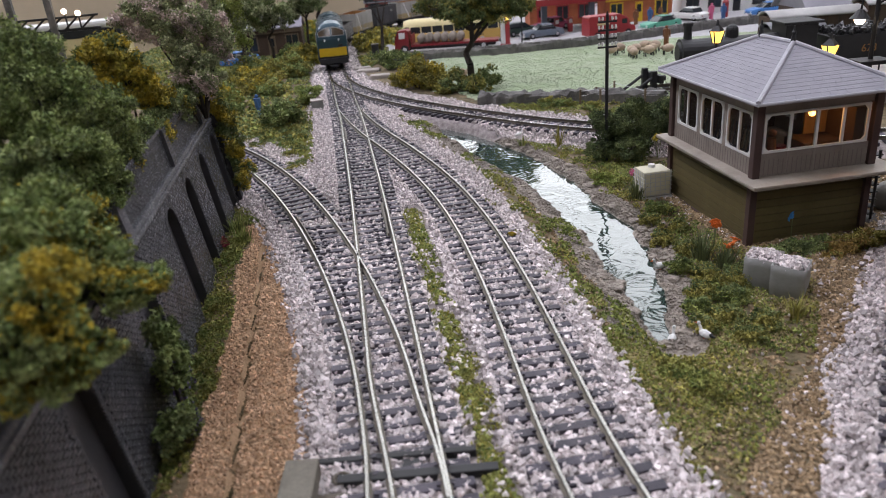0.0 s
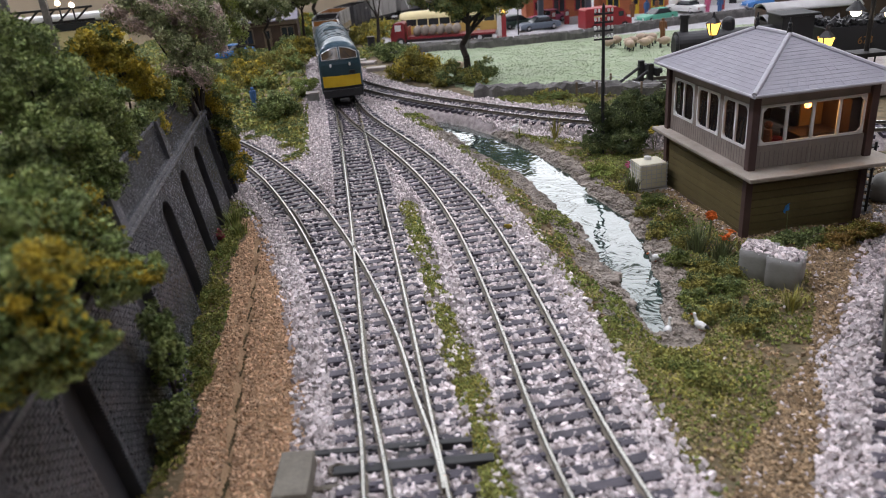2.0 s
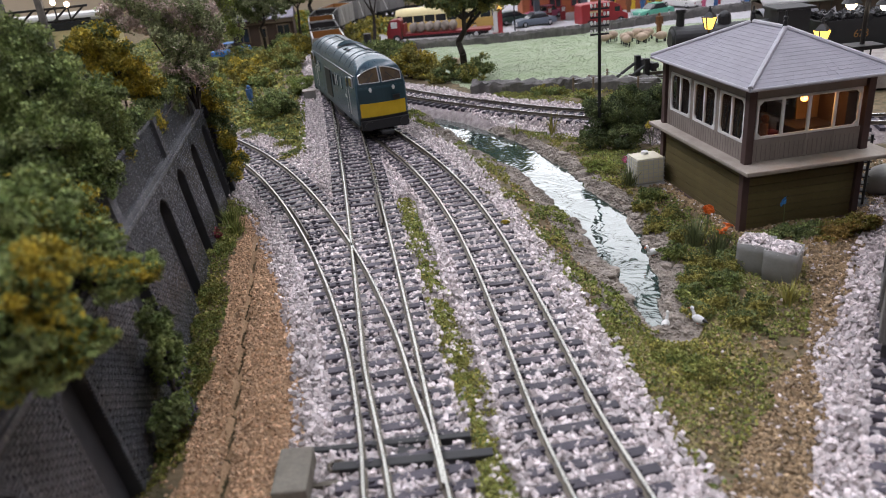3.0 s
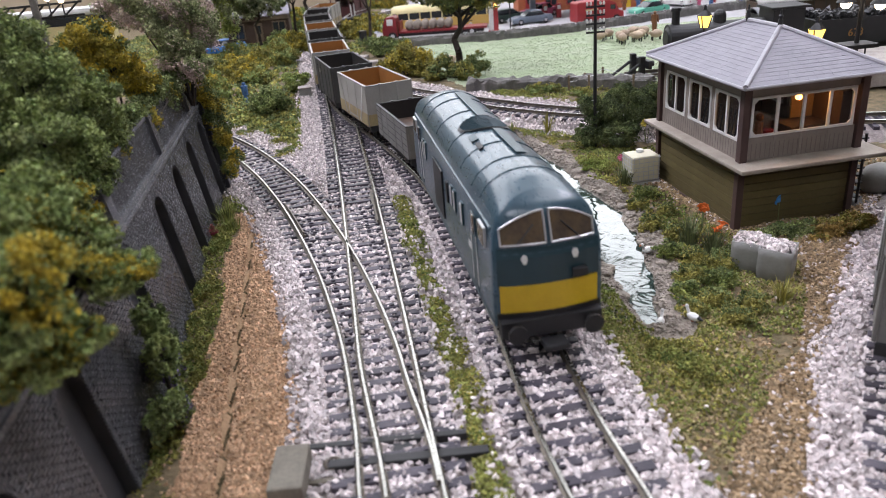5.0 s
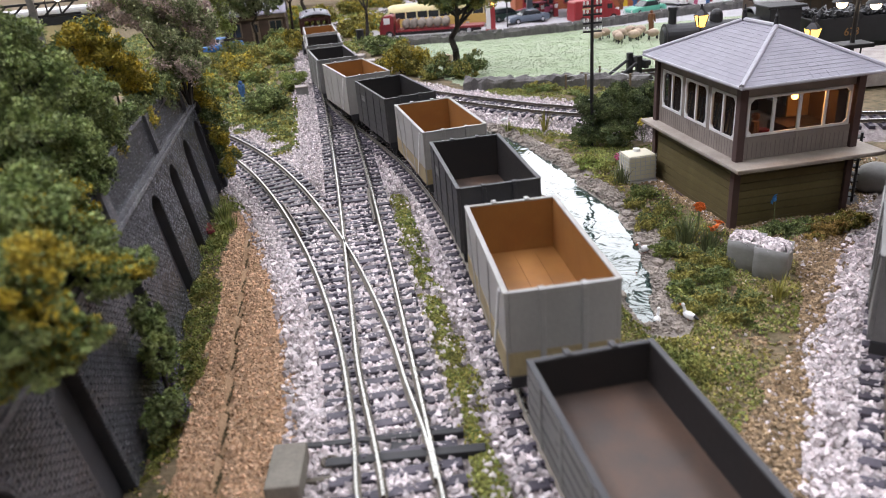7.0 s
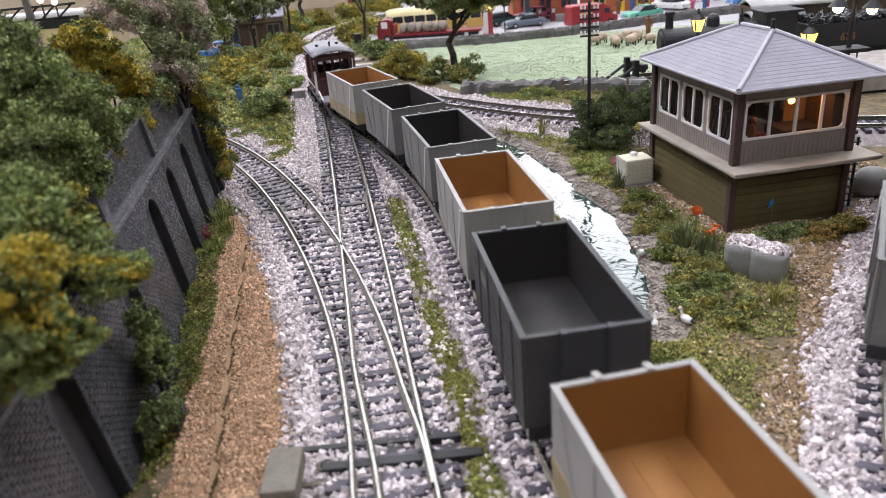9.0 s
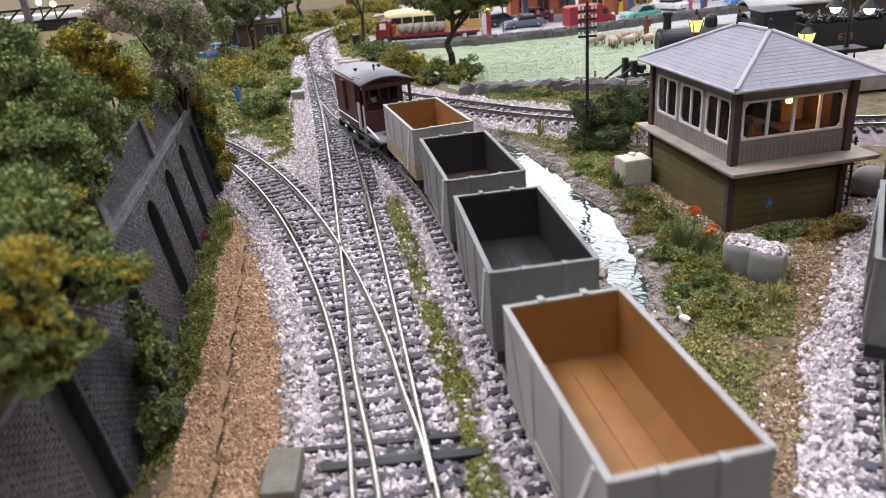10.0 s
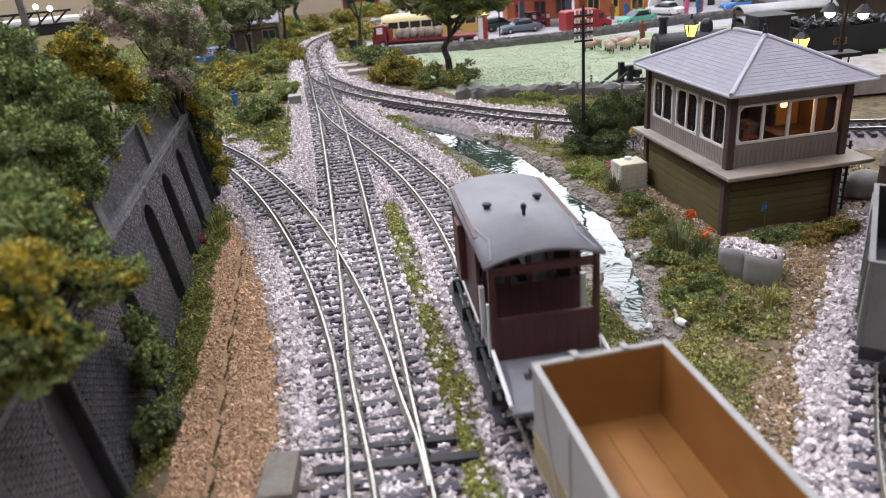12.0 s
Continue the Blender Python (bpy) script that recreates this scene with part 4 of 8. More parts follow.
def brake_van():
    ob = thing("brake_van", "maroon goods brake van with grey curved roof", "brake van")
    H0, W = 10.8, 14.6

    def arch(y):
        return 43.0 - 3.4 * (y / 16.2) ** 2
    bm = B()
    ys = np.linspace(-16.2, 16.2, 15)
    g = [[bm.verts.new((x, y, arch(y))) for y in ys] for x in (-32, 32)]
    for i in range(14):
        bm.faces.new((g[0][i], g[1][i], g[1][i + 1], g[0][i + 1]))
    bmesh.ops.recalc_face_normals(bm, faces=bm.faces)
    bmesh.ops.solidify(bm, geom=list(bm.faces), thickness=1.0)
    roof = smooth_mesh(part("roof", bm, ROOF_GREY, ob, "plain grey curved roof"))
    for x, y, h, r in ((8, 0.5, 3.4, 0.9), (-6, 8, 1.6, 1.5), (-3, -8, 1.6, 1.5)):
        v = B()
        bar(v, (x, y, arch(y) - 0.3), (x, y, arch(y) + h), r * 0.6, n=8)
        bar(v, (x, y, arch(y) + h * 0.6), (x, y, arch(y) + h), r, r * 0.8, n=10)
        part("roof_vent", v, BLACK, roof, "small dark roof vent")
    for s in (-1, 1):
        bm = B()
        rail = [(x, s * (12 + 1.8 * abs(x - 20) / 11), 0) for x in np.linspace(9, 31, 9)]
        for p, q in zip(rail, rail[1:]):
            bar(bm, (p[0], p[1], arch(p[1]) + 0.25), (q[0], q[1], arch(q[1]) + 0.25), 0.3, n=5)
        part("rain_strip", bm, ROOF_GREY, roof)
    # cabin sides with lookout, ends with windows, verandahs
    for s in (-1, 1):
        sd = part("side", box(B(), -30, 14, s * W - 0.6, s * W + 0.6, H0, arch(14) + 0.1, 0.15), MAROON, ob)
        for k in range(12):
            x = -29 + k * 3.7
            part("plank_groove", box(B(), x - 0.12, x + 0.12, s * W - 0.65, s * W + 0.68, H0 + 0.5, 37), BLACK, sd)
        dk = B()
        box(dk, -12, -4, s * W - (0.5 if s > 0 else 2.6), s * W + (2.6 if s > 0 else 0.5), 19, 37.5, 0.5)
        look_out = part("lookout", dk, MAROON, ob, "maroon side lookout")
        part("lookout_window", box(B(), -10, -6, s * (W + 2.5) - 0.3, s * (W + 2.5) + 0.3, 28, 34, 0.2), GLASS, look_out)
        st = B()
        box(st, -30, 50, s * 17.2 - 1.2, s * 17.2 + 1.2, 4.6, 5.4, 0.2)
        box(st, -26, 46, s * 16.0 - 0.6, s * 16.0 + 0.6, 8.6, 9.4, 0.2)
        for x in (-24, -4, 20, 42):
            box(st, x - 0.5, x + 0.5, s * 14.5 - 0.3, s * 17.3 + 0.3, 4.8, 9.8) if s > 0 else box(st, x - 0.5, x + 0.5, s * 17.3 - 0.3, s * 14.5 + 0.3, 4.8, 9.8)
        part("footboard", st, BLACK, ob, "long black footboard")
        for x in (17, 28):
            hr = B()
            box(hr, x - 0.65, x + 0.65, s * W - 0.6, s * W + 0.9, H0, 27.0, 0.2)
            part("white_handrail", hr, WHITE, ob, "white verandah post")
        hr = B()
        bar(hr, (32, s * (W + 0.2), 15), (53.5, s * (W + 0.2), 12.2), 0.6, n=6)
        bar(hr, (-29, s * (W + 1.0), 15), (16, s * (W + 1.0), 15), 0.35, n=6)
        part("white_rail", hr, WHITE, ob, "white hand rail")
        for x in (30.5,):
            part("corner_post", box(B(), x - 0.8, x + 0.8, s * (W - 0.6) - 0.8, s * (W - 0.6) + 0.8, H0, arch(13) - 0.4, 0.2), MAROON, ob)
        part("solebar", box(B(), -34, 54, s * 11.2 - 0.8, s * 11.2 + 0.8, 7.2, 10.8, 0.2), BLACK, ob)
        for x in (-18, 40):
            part("axle_guard", box(B(), x - 3.2, x + 3.2, s * 10.6 - 0.5, s * 10.6 + 0.5, 4.5, 8, 0.3), BLACK, ob)
    for x in (14, -29.5, 30.4):
        low = x == 30.4
        top = 23.5 if low else 25
        e = part("end_wall", box(B(), x - 0.6, x + 0.6, -W + 0.7, W - 0.7, H0, top, 0.15), MAROON, ob)
        if not low:
            part("end_head", box(B(), x - 0.6, x + 0.6, -W + 0.7, W - 0.7, 34.5, 38.4, 0.15), MAROON, e)
        else:
            part("end_head", box(B(), x - 0.5, x + 0.5, -W + 0.7, W - 0.7, 36.0, 38.4, 0.15), MAROON, e)
        for y in (-12.6, -6.3, 0, 6.3, 12.6):
            if not low:
                part("mullion", box(B(), x - 0.5, x + 0.5, y - 0.8, y + 0.8, 24.5, 35, 0.1), MAROON, e)
        if not low:
            for y in (-9.45, -3.15, 3.15, 9.45):
                part("pane", box(B(), x - 0.12, x + 0.12, y - 2.5, y + 2.5, 24.8, 34.8), GLASS, e)
        for k in range(9):
            y = -12 + k * 3
            part("plank_groove", box(B(), x - 0.66, x + 0.66, y - 0.1, y + 0.1, H0 + 0.5, top - 0.5), BLACK, e)
    part("stove_bench", box(B(), -26, 10, 3, 12, 10.9, 20, 0.4), BLACK, ob)
    part("floor", box(B(), -34.5, 54.5, -W, W, 9.6, 10.9, 0.2), ROOF_GREY, ob, "grey platform deck")
    lamp = B()
    bar(lamp, (52, 5, 10.9), (52, 5, 15.5), 0.9, n=8)
    part("tail_lamp_bracket", lamp, BLACK, ob)
    for s, xe in ((1, 54.5), (-1, -34.5)):
        for y in (-7.2, 7.2):
            b = B()
            bar(b, (xe, y, 8.8), (xe + s * 4.5, y, 8.8), 0.9)
            bar(b, (xe + s * 4.5, y, 8.8), (xe + s * 5.3, y, 8.8), 2.3, n=14)
            part("buffer", b, BLACK, ob)
        c = B()
        box(c, min(xe, xe + s * 7), max(xe, xe + s * 7), -2.6, 2.6, 4.0, 5.4, 0.3)
        part("coupling", c, BLACK, ob)
    for x in (-18, 40):
        AXLES.append(wheelset(ob, x, 5.6))
    return ob


GREY_ORANGE = "light grey open mineral wagon with ochre inside"
TRAIN = [(loco(), 82.0, 52.0)]
TRAIN.append((wagon("plank_wagon", "weathered dark five-plank open wagon with rusty floor", WAG_MID, INSIDE_DARK, INSIDE_RUST, WAG_DARK, top=27.5, planked=True, braces=False), 208.0, 18.0))
PITCH = 79.4
SPECS = [("mineral_wagon", GREY_ORANGE + " and tan-stained sides", WAG_GREY, INSIDE_ORANGE, INSIDE_ORANGE, WAG_GREY, False, RUST_DIRT),
         ("coal_wagon", "charcoal black planked open coal wagon", WAG_DARK, INSIDE_DARK, INSIDE_RUST, WAG_DARK, True, None),
         ("mineral_wagon", GREY_ORANGE + " and tan-stained sides", WAG_GREY, INSIDE_ORANGE, INSIDE_ORANGE, WAG_GREY, False, RUST_DIRT),
         ("coal_wagon", "charcoal black planked open coal wagon", WAG_DARK, INSIDE_DARK, INSIDE_DARK, WAG_DARK, True, None),
         ("mineral_wagon", GREY_ORANGE, WAG_GREY, INSIDE_ORANGE, INSIDE_ORANGE, WAG_GREY, False, None),
         ("mineral_wagon", "weathered grey open mineral wagon with black inside", WAG_MID, INSIDE_DARK, INSIDE_DARK, WAG_MID, False, None),
         ("mineral_wagon", "weathered grey open mineral wagon with black inside", WAG_MID, INSIDE_DARK, INSIDE_RUST, WAG_MID, False, None),
         ("mineral_wagon", GREY_ORANGE + " and tan-stained sides", WAG_GREY, INSIDE_ORANGE, INSIDE_ORANGE, WAG_GREY, False, RUST_DIRT)]
for k, (nm, lb, ou, ins, fl, rm, pl, dr) in enumerate(SPECS):
    TRAIN.append((wagon(nm, lb, ou, ins, fl, rm, planked=pl, braces=not pl, dirt=dr), 288.0 + k * PITCH, 18.0))
TRAIN.append((brake_van(), 944.0, 25.0))

# ---------------------------------------------------------------- the blind-arched brick retaining wall
ARCHES = [364, 325, 286, 247, 194, 134, 94]


def arch_outline(w, z0, spring, n=10):
    return [(-w, z0)] + [(-w * math.cos(a), spring + w * math.sin(a)) for a in np.linspace(0, math.pi, n)] + [(w, z0)]


def retaining_wall():
    """Local x runs along the wall, y out of its face towards the track, z up; it leans back."""
    d = WALL_B - WALL_A
    length = float(np.hypot(*d))
    ang = math.degrees(math.atan2(d[1], d[0]))
    lean = -7.5
    base = at(WALL_A[0], WALL_A[1], -5.5) @ pose(0, 0, 0, 0, 0, ang) @ pose(0, 0, 0, lean, 0, 0)
    w = thing("retaining_wall", "dark engineering-brick retaining wall with blind arches", "wall", base, kind="structure")
    H = 51.5
    hw, spring = 7.4, 36.0
    # spandrel sheet with real arched recesses: build column by column
    bm = B()
    xs = [(a - WALL_A[1]) * length / d[1] for a in ARCHES]
    xs = [x for x in xs if 12 < x < length - 2]
    cuts = sorted(xs)
    prev = 0.0
    T = 3.2

    def quad(p):
        bm.faces.new([bm.verts.new(v) for v in p])
    for x in cuts:
        quad([(prev, 0, 0), (x - hw, 0, 0), (x - hw, 0, H), (prev, 0, H)])
        ring = [(x + a, z) for a, z in arch_outline(hw, 0, spring)]
        inner = ring[1:-1]
        for p, q in zip(inner, inner[1:]):
            quad([(p[0], 0, p[1]), (q[0], 0, q[1]), (q[0], 0, H), (p[0], 0, H)])
        for p, q in zip(ring, ring[1:]):
            quad([(p[0], 0, p[1]), (p[0], T, p[1]), (q[0], T, q[1]), (q[0], 0, q[1])])
        quad([(x - hw, T, 0), (x + hw, T, 0), (x + hw, T, spring + hw), (x - hw, T, spring + hw)])
        prev = x + hw
    quad([(prev, 0, 0), (length, 0, 0), (length, 0, H), (prev, 0, H)])
    bmesh.ops.remove_doubles(bm, verts=bm.verts, dist=0.001)
    part("facing", bm, MORTAR, w, "dark mortar-jointed face")
    part("core", box(B(), 0, length, 3.4, 12, 0, H + 4), MORTAR, w)
    # string course, parapet and coping
    cs = B()
    box(cs, 0, length + 1, -1.3, 1.6, H - 3.4, H - 1.8, 0.3)
    box(cs, 0, length + 1, -0.8, 1.6, H - 1.8, H, 0.3)
    part("string_course", cs, BRICK, w, "projecting brick string course")
    part("parapet", box(B(), 0, length, 1.0, 5.6, H, H + 14, 0.2), MORTAR, w)
    part("coping", box(B(), 0, length, 0.2, 6.6, H + 14, H + 15.4, 0.3), BRICK, w, "brick coping")
    for k in range(4):
        x = length - 24 - k * 78
        part("pilaster", box(B(), x - 3, x + 3, -0.9, 1.2, H, H + 15, 0.2), BRICK, w, "brick pilaster on the parapet")
    # bricks: courses 1.1 mm, proud of the mortar
    brick = part("brick", box(B(), -1.36, 1.36, -0.42, 0.3, -0.39, 0.39), BRICK, w)
    rows = []
    z = 1.0
    r = 0
    while z < H - 3.6:
        x = (r % 2) * 1.55 + 1.5
        while x < length - 1.5:
            ok = True
            for c in cuts:
                dx = abs(x - c)
                if (z < spring and dx < hw + 2.1) or (z >= spring and math.hypot(x - c, z - spring) < hw + 2.9):
                    ok = False
            if ok:
                rows.append((x, z))
            x += 3.1
        z += 1.08
        r += 1
    near = [p for p in rows if length - 160 < p[0] < length - 60 and p[1] > 18]
    rng.shuffle(near)
    chosen = set(map(tuple, near[:300]))
    first = True
    for x, z in chosen:
        if first:
            brick.matrix_basis = at(x, 0, z)
            first = False
        else:
            share(brick, at(x, rng.uniform(-0.08, 0.05), z))
    v, f = [], []
    bx = CUBE_V * (1.36, 0.42, 0.39)
    for x, z in rows:
        if (x, z) in chosen:
            continue
        f += (CUBE_F + len(v) * 8).tolist()
        v.append(bx + (x, rng.uniform(-0.06, 0.06), z))
    for x in (0,):
        zz = H + 0.8
        while zz < H + 13.8:
            xx = 1.5 + (int(zz * 10) % 2) * 1.5
            while xx < length - 1.5:
                f += (CUBE_F + len(v) * 8).tolist()
                v.append(bx + (xx, 0.95 + rng.uniform(-0.06, 0.06), zz))
                xx += 3.1
            zz += 1.08
    # voussoirs round each arch and jamb headers
    vo = np.array(CUBE_V)
    for c in cuts:
        for ringr in (hw + 0.75, hw + 2.0):
            n = int(math.pi * ringr / 1.15)
            for k in range(n):
                a = math.pi * (k + 0.5) / n
                R = np.array([[math.cos(a), 0, -math.sin(a)], [0, 1, 0], [math.sin(a), 0, math.cos(a)]])
                f += (CUBE_F + len(v) * 8).tolist()
                v.append((vo * (0.55, 0.5, 0.44)) @ R.T + (c + ringr * math.cos(a), 0, spring + ringr * math.sin(a)))
        zz = 1.0
        k = 0
        while zz < spring:
            for s in (-1, 1):
                f += (CUBE_F + len(v) * 8).tolist()
                v.append(vo * (0.9, 0.45, 0.39) + (c + s * (hw + 0.95), 0, zz))
            zz += 1.08
    tagged(raw("brickwork", np.concatenate(v), f, BRICK, w), kind="stuff")
    end = part("end_pier", box(B(), length - 1.5, length + 6, -2.2, 12, 0, H + 6, 0.5), MORTAR, w)
    return w


retaining_wall()


# ---------------------------------------------------------------- the signal box
OCHRE_BOARD = make_mat("ochre_inner_board", (0.4, 0.27, 0.14), 0.7, vary=0.15)
TAUPE_DARK = make_mat("shadowed_board_joint", (0.19, 0.16, 0.14), 0.7, vary=0.15)


def signal_box():
    W, D, H0, H1 = 50.0, 73.0, 29.0, 64.0
    ob = thing("signal_box", "two-storey wooden signal box with grey hipped roof", "signal box", at(126, 272, -9.2, 6.8))
    # lower storey: corner posts and horizontal boards on all four sides
    part("lower_core", box(B(), 1.0, W - 1.0, 1.0, D - 1.0, -3, H0), TIMBER_OLIVE, ob, "olive-brown lower storey")
    bh = 3.35

    def boards(x0, x1, y0, y1):
        z = 0.3
        first = None
        while z + bh <= H0 + 0.2:
            bm = B()
            box(bm, x0, x1, y0, y1, 0, bh - 0.22, 0.16)
            if first is None:
                first = part("board", bm, TIMBER_OLIVE, ob)
                first.matrix_basis = at(0, 0, z)
            else:
                bm.free()
                share(first, at(0, 0, z))
            z += bh
    boards(1.2, W - 1.2, 0, 1.4)
    boards(1.2, W - 1.2, D - 1.4, D)
    boards(0, 1.4, 1.2, D - 1.2)
    boards(W - 1.4, W, 1.2, D - 1.2)
    for x in (0, W):
        for y in (0, D):
            part("corner_post", box(B(), x - 1.3 - (0.2 if x == 0 else 0), x + 1.5, y - 1.5, y + 1.5, -3, H0, 0.25), TIMBER_BROWN, ob, "dark brown corner post")
    for a, b, c, d in ((-0.6, W + 0.6, -0.8, 0.4), (-0.8, 0.4, 0, D), (W - 0.4, W + 0.8, 0, D)):
        part("plinth", box(B(), a, b, c, d, -3, 1.4, 0.2), TIMBER_BROWN, ob)
    # balcony ledge
    part("balcony", box(B(), -6, W + 8, -11, D + 6, H0, H0 + 1.3, 0.35), LEDGE, ob, "pale balcony walkway")
    part("fascia", box(B(), -5.4, W + 7.4, -10.4, D + 5.4, H0 - 0.6, H0 - 0.02, 0.15), LEDGE, ob)
    F = H0 + 1.3
    # upper storey: dado panels, window bands, frieze
    sill, head = F + 9.5, F + 25.5
    t = 1.4
    for nm, x0, x1, y0, y1 in (("front", 1.5, W - 1.5, 0, t), ("back", 1.5, W - 1.5, D - t, D)):
        part("dado_panel", box(B(), x0, x1, y0, y1, F, sill, 0.15), TIMBER_TAUPE, ob)
        part("frieze", box(B(), x0, x1, y0, y1, head, H1, 0.15), TIMBER_TAUPE, ob)
    for nm, x0, x1 in (("left", 0, t), ("right", W - t, W)):
        part("dado_panel", box(B(), x0, x1, 1.5, D - 1.5, F, sill - 2.0, 0.15), TIMBER_TAUPE, ob)
        part("frieze", box(B(), x0, x1, 1.5, D - 1.5, head, H1, 0.15), TIMBER_TAUPE, ob)
    # Groove strips lie flat; the joint's shade is put into their colour.
    groove = part("groove_shade", box(B(), -0.14, 0.14, -0.07, 0.07, F + 0.6, sill - 2.6), TAUPE_DARK, ob)
    groove.matrix_basis = at(4, -0.03, 0)
    for k in range(1, 22):
        share(groove, at(4 + k * 2.0, -0.03, 0))
    for k in range(32):
        share(groove, at(-0.03, 4 + k * 2.08, 0, 90))
    part("middle_post", box(B(), W * 0.5 - 0.5, W * 0.5 + 0.5, -0.25, 0.4, F, sill, 0.1), TIMBER_TAUPE, ob)
    for x in (W * 0.27, W * 0.74):
        part("cover_strip", box(B(), x - 0.35, x + 0.35, -0.2, 0.4, F, sill, 0.1), TIMBER_TAUPE, ob)
    for x in (0, W):
        for y in (0, D):
            part("corner_post", box(B(), x - 1.6, x + 1.6, y - 1.6, y + 1.6, F, H1, 0.25), TIMBER_BROWN, ob, "dark brown corner post")

    def window(axis, a0, a1, z0, z1, fixed, panes, outside):
        """A white rounded frame with its panes."""
        wd = None
        fr = B()
        e = 1.1

        def put(bm, p0, p1, q0, q1, bev):
            lo, hi = (outside - 0.45, outside + 0.45)
            if axis == "x":
                box(bm, p0, p1, fixed + lo, fixed + hi, q0, q1, bev)
            else:
                box(bm, fixed + lo, fixed + hi, p0, p1, q0, q1, bev)
        put(fr, a0, a1, z0, z0 + e, 0.3)
        put(fr, a0, a1, z1 - e, z1, 0.3)
        put(fr, a0, a0 + e, z0, z1, 0.3)
        put(fr, a1 - e, a1, z0, z1, 0.3)
        # rounded corners
        for ca, sa in ((a0 + e, 1), (a1 - e, -1)):
            for cz, sz in ((z0 + e, 1), (z1 - e, -1)):
                tri = [(ca, cz), (ca + sa * 1.5, cz), (ca, cz + sz * 1.5)]
                pts = [((p, fixed + outside - 0.35, q) if axis == "x" else (fixed + outside - 0.35, p, q)) for p, q in tri]
                plate(fr, pts, 0.7, (0, 1, 0) if axis == "x" else (1, 0, 0))
        bmesh.ops.recalc_face_normals(fr, faces=fr.faces)
        wd = part("window", fr, WHITE, ob, "white-painted window frame")
        step = (a1 - a0) / panes
        for k in range(1, panes):
            bm = B()
            put(bm, a0 + k * step - 0.65, a0 + k * step + 0.65, z0 + 0.5, z1 - 0.5, 0.2)
            part("glazing_bar", bm, WHITE, wd)
        for k in range(panes):
            bm = B()
            lo = a0 + k * step + 0.5
            if axis == "x":
                box(bm, lo, lo + step - 1, fixed - 0.1, fixed + 0.1, z0 + 0.6, z1 - 0.6)
            else:
                box(bm, fixed - 0.1, fixed + 0.1, lo, lo + step - 1, z0 + 0.6, z1 - 0.6)
            pn = part("pane", bm, GLASS, wd)
            pn.visible_shadow = False
    window("x", 2.6, W - 2.6, sill, head, 0.7, 4, -0.6)
    window("x", 2.6, W - 2.6, sill, head, D - 0.7, 4, 0.6)
    for fx, o in ((0.7, -0.6), (W - 0.7, 0.6)):
        for k in range(3):
            y0 = 3.4 + k * 22.6
            window("y", y0, y0 + 19.6, sill - 2, head, fx, 2, o)
            part("window_post", box(B(), fx - 0.9, fx + 0.9, y0 + 19.8, y0 + 22.3, sill - 2.2, head + 0.2, 0.15), TIMBER_TAUPE, ob)
    # inside: floor, lever frame, desk, back board, lamp
    part("inner_floor", box(B(), 1.6, W - 1.6, 1.6, D - 1.6, F, F + 1), TIMBER, ob)
    part("inner_ceiling", box(B(), 1.5, W - 1.5, 1.5, D - 1.5, H1 - 0.8, H1 - 0.1), SHED_BROWN, ob)
    lv = B()
    box(lv, 4, 9, 12, 60, F + 1, F + 5, 0.3)
    part("lever_frame", lv, BLACK, ob)
    one = part("lever", bar(B(), (6.5, 0, F + 5), (8.0, 0, F + 16), 0.45, n=6), BLACK, ob)
    one.matrix_basis = at(0, 14, 0)
    for k in range(1, 16):
        share(one, at(0, 14 + k * 3, 0))
    part("partition", box(B(), 34, W - 1.6, 21, 22, F + 1, H1 - 1), OCHRE_BOARD, ob, "ochre inner partition")
    # Rear board and the tall block below are added to darken the panes.
    part("dark_backing", box(B(), 1.6, W - 1.6, D - 8, D - 7, F + 1, H1 - 1), SHED_BROWN, ob)
    part("desk", box(B(), 26, 46, 8, 22, F + 1, F + 9, 0.4), SHED_BROWN, ob)
    part("pane_block", box(B(), 43.5, 48, 3, 20.5, F + 1, F + 23, 0.3), SHED_BROWN, ob, "added brown block that dims the end pane")
    part("stool", bar(B(), (20, 16, F + 1), (20, 16, F + 7), 2.6, 3.0, n=12), DEEP_RED, ob)
    fig = B()
    bar(fig, (14, 12, F + 1), (14, 12, F + 12), 2.2, 1.6)
    ball(fig, (14, 12, F + 14), 1.7)
    part("painted_figure", fig, FIG_BROWN, ob, "plain painted figure")
    bulb = B()
    ball(bulb, (28.5, 9, H1 - 12.5), 1.4)
    part("bulb", bulb, WARM_GLOW, ob, "glowing warm bulb")
    part("lamp_cord", bar(B(), (28.5, 9, H1 - 11.2), (28.5, 9, H1 - 0.8), 0.25), BLACK, ob)
    # hipped roof with slates
    ov = 5.0
    z0, z1 = H1 - 1.8, H1 + 13.2
    c = [Vector((-ov - 1, -ov - 3.5, z0)), Vector((W + ov + 1, -ov - 3.5, z0)), Vector((W + ov + 1, D + ov, z0)), Vector((-ov - 1, D + ov, z0))]
    r0, r1 = Vector((W / 2 + 2.5, 25, z1)), Vector((W / 2 + 2.5, 49, z1))
    bm = B()
    lo = [bm.verts.new(p - Vector((0, 0, 0.9))) for p in c]
    hi = [bm.verts.new(p) for p in c]
    a, b = bm.verts.new(r0), bm.verts.new(r1)
    bm.faces.new(lo[::-1])
    for i in range(4):
        bm.faces.new((lo[i], lo[(i + 1) % 4], hi[(i + 1) % 4], hi[i]))
    bm.faces.new((hi[0], hi[1], a))
    bm.faces.new((hi[1], hi[2], b, a))
    bm.faces.new((hi[2], hi[3], b))
    bm.faces.new((hi[3], hi[0], a, b))
    roof = part("roof", bm, SLATE, ob, "grey slate hipped roof")
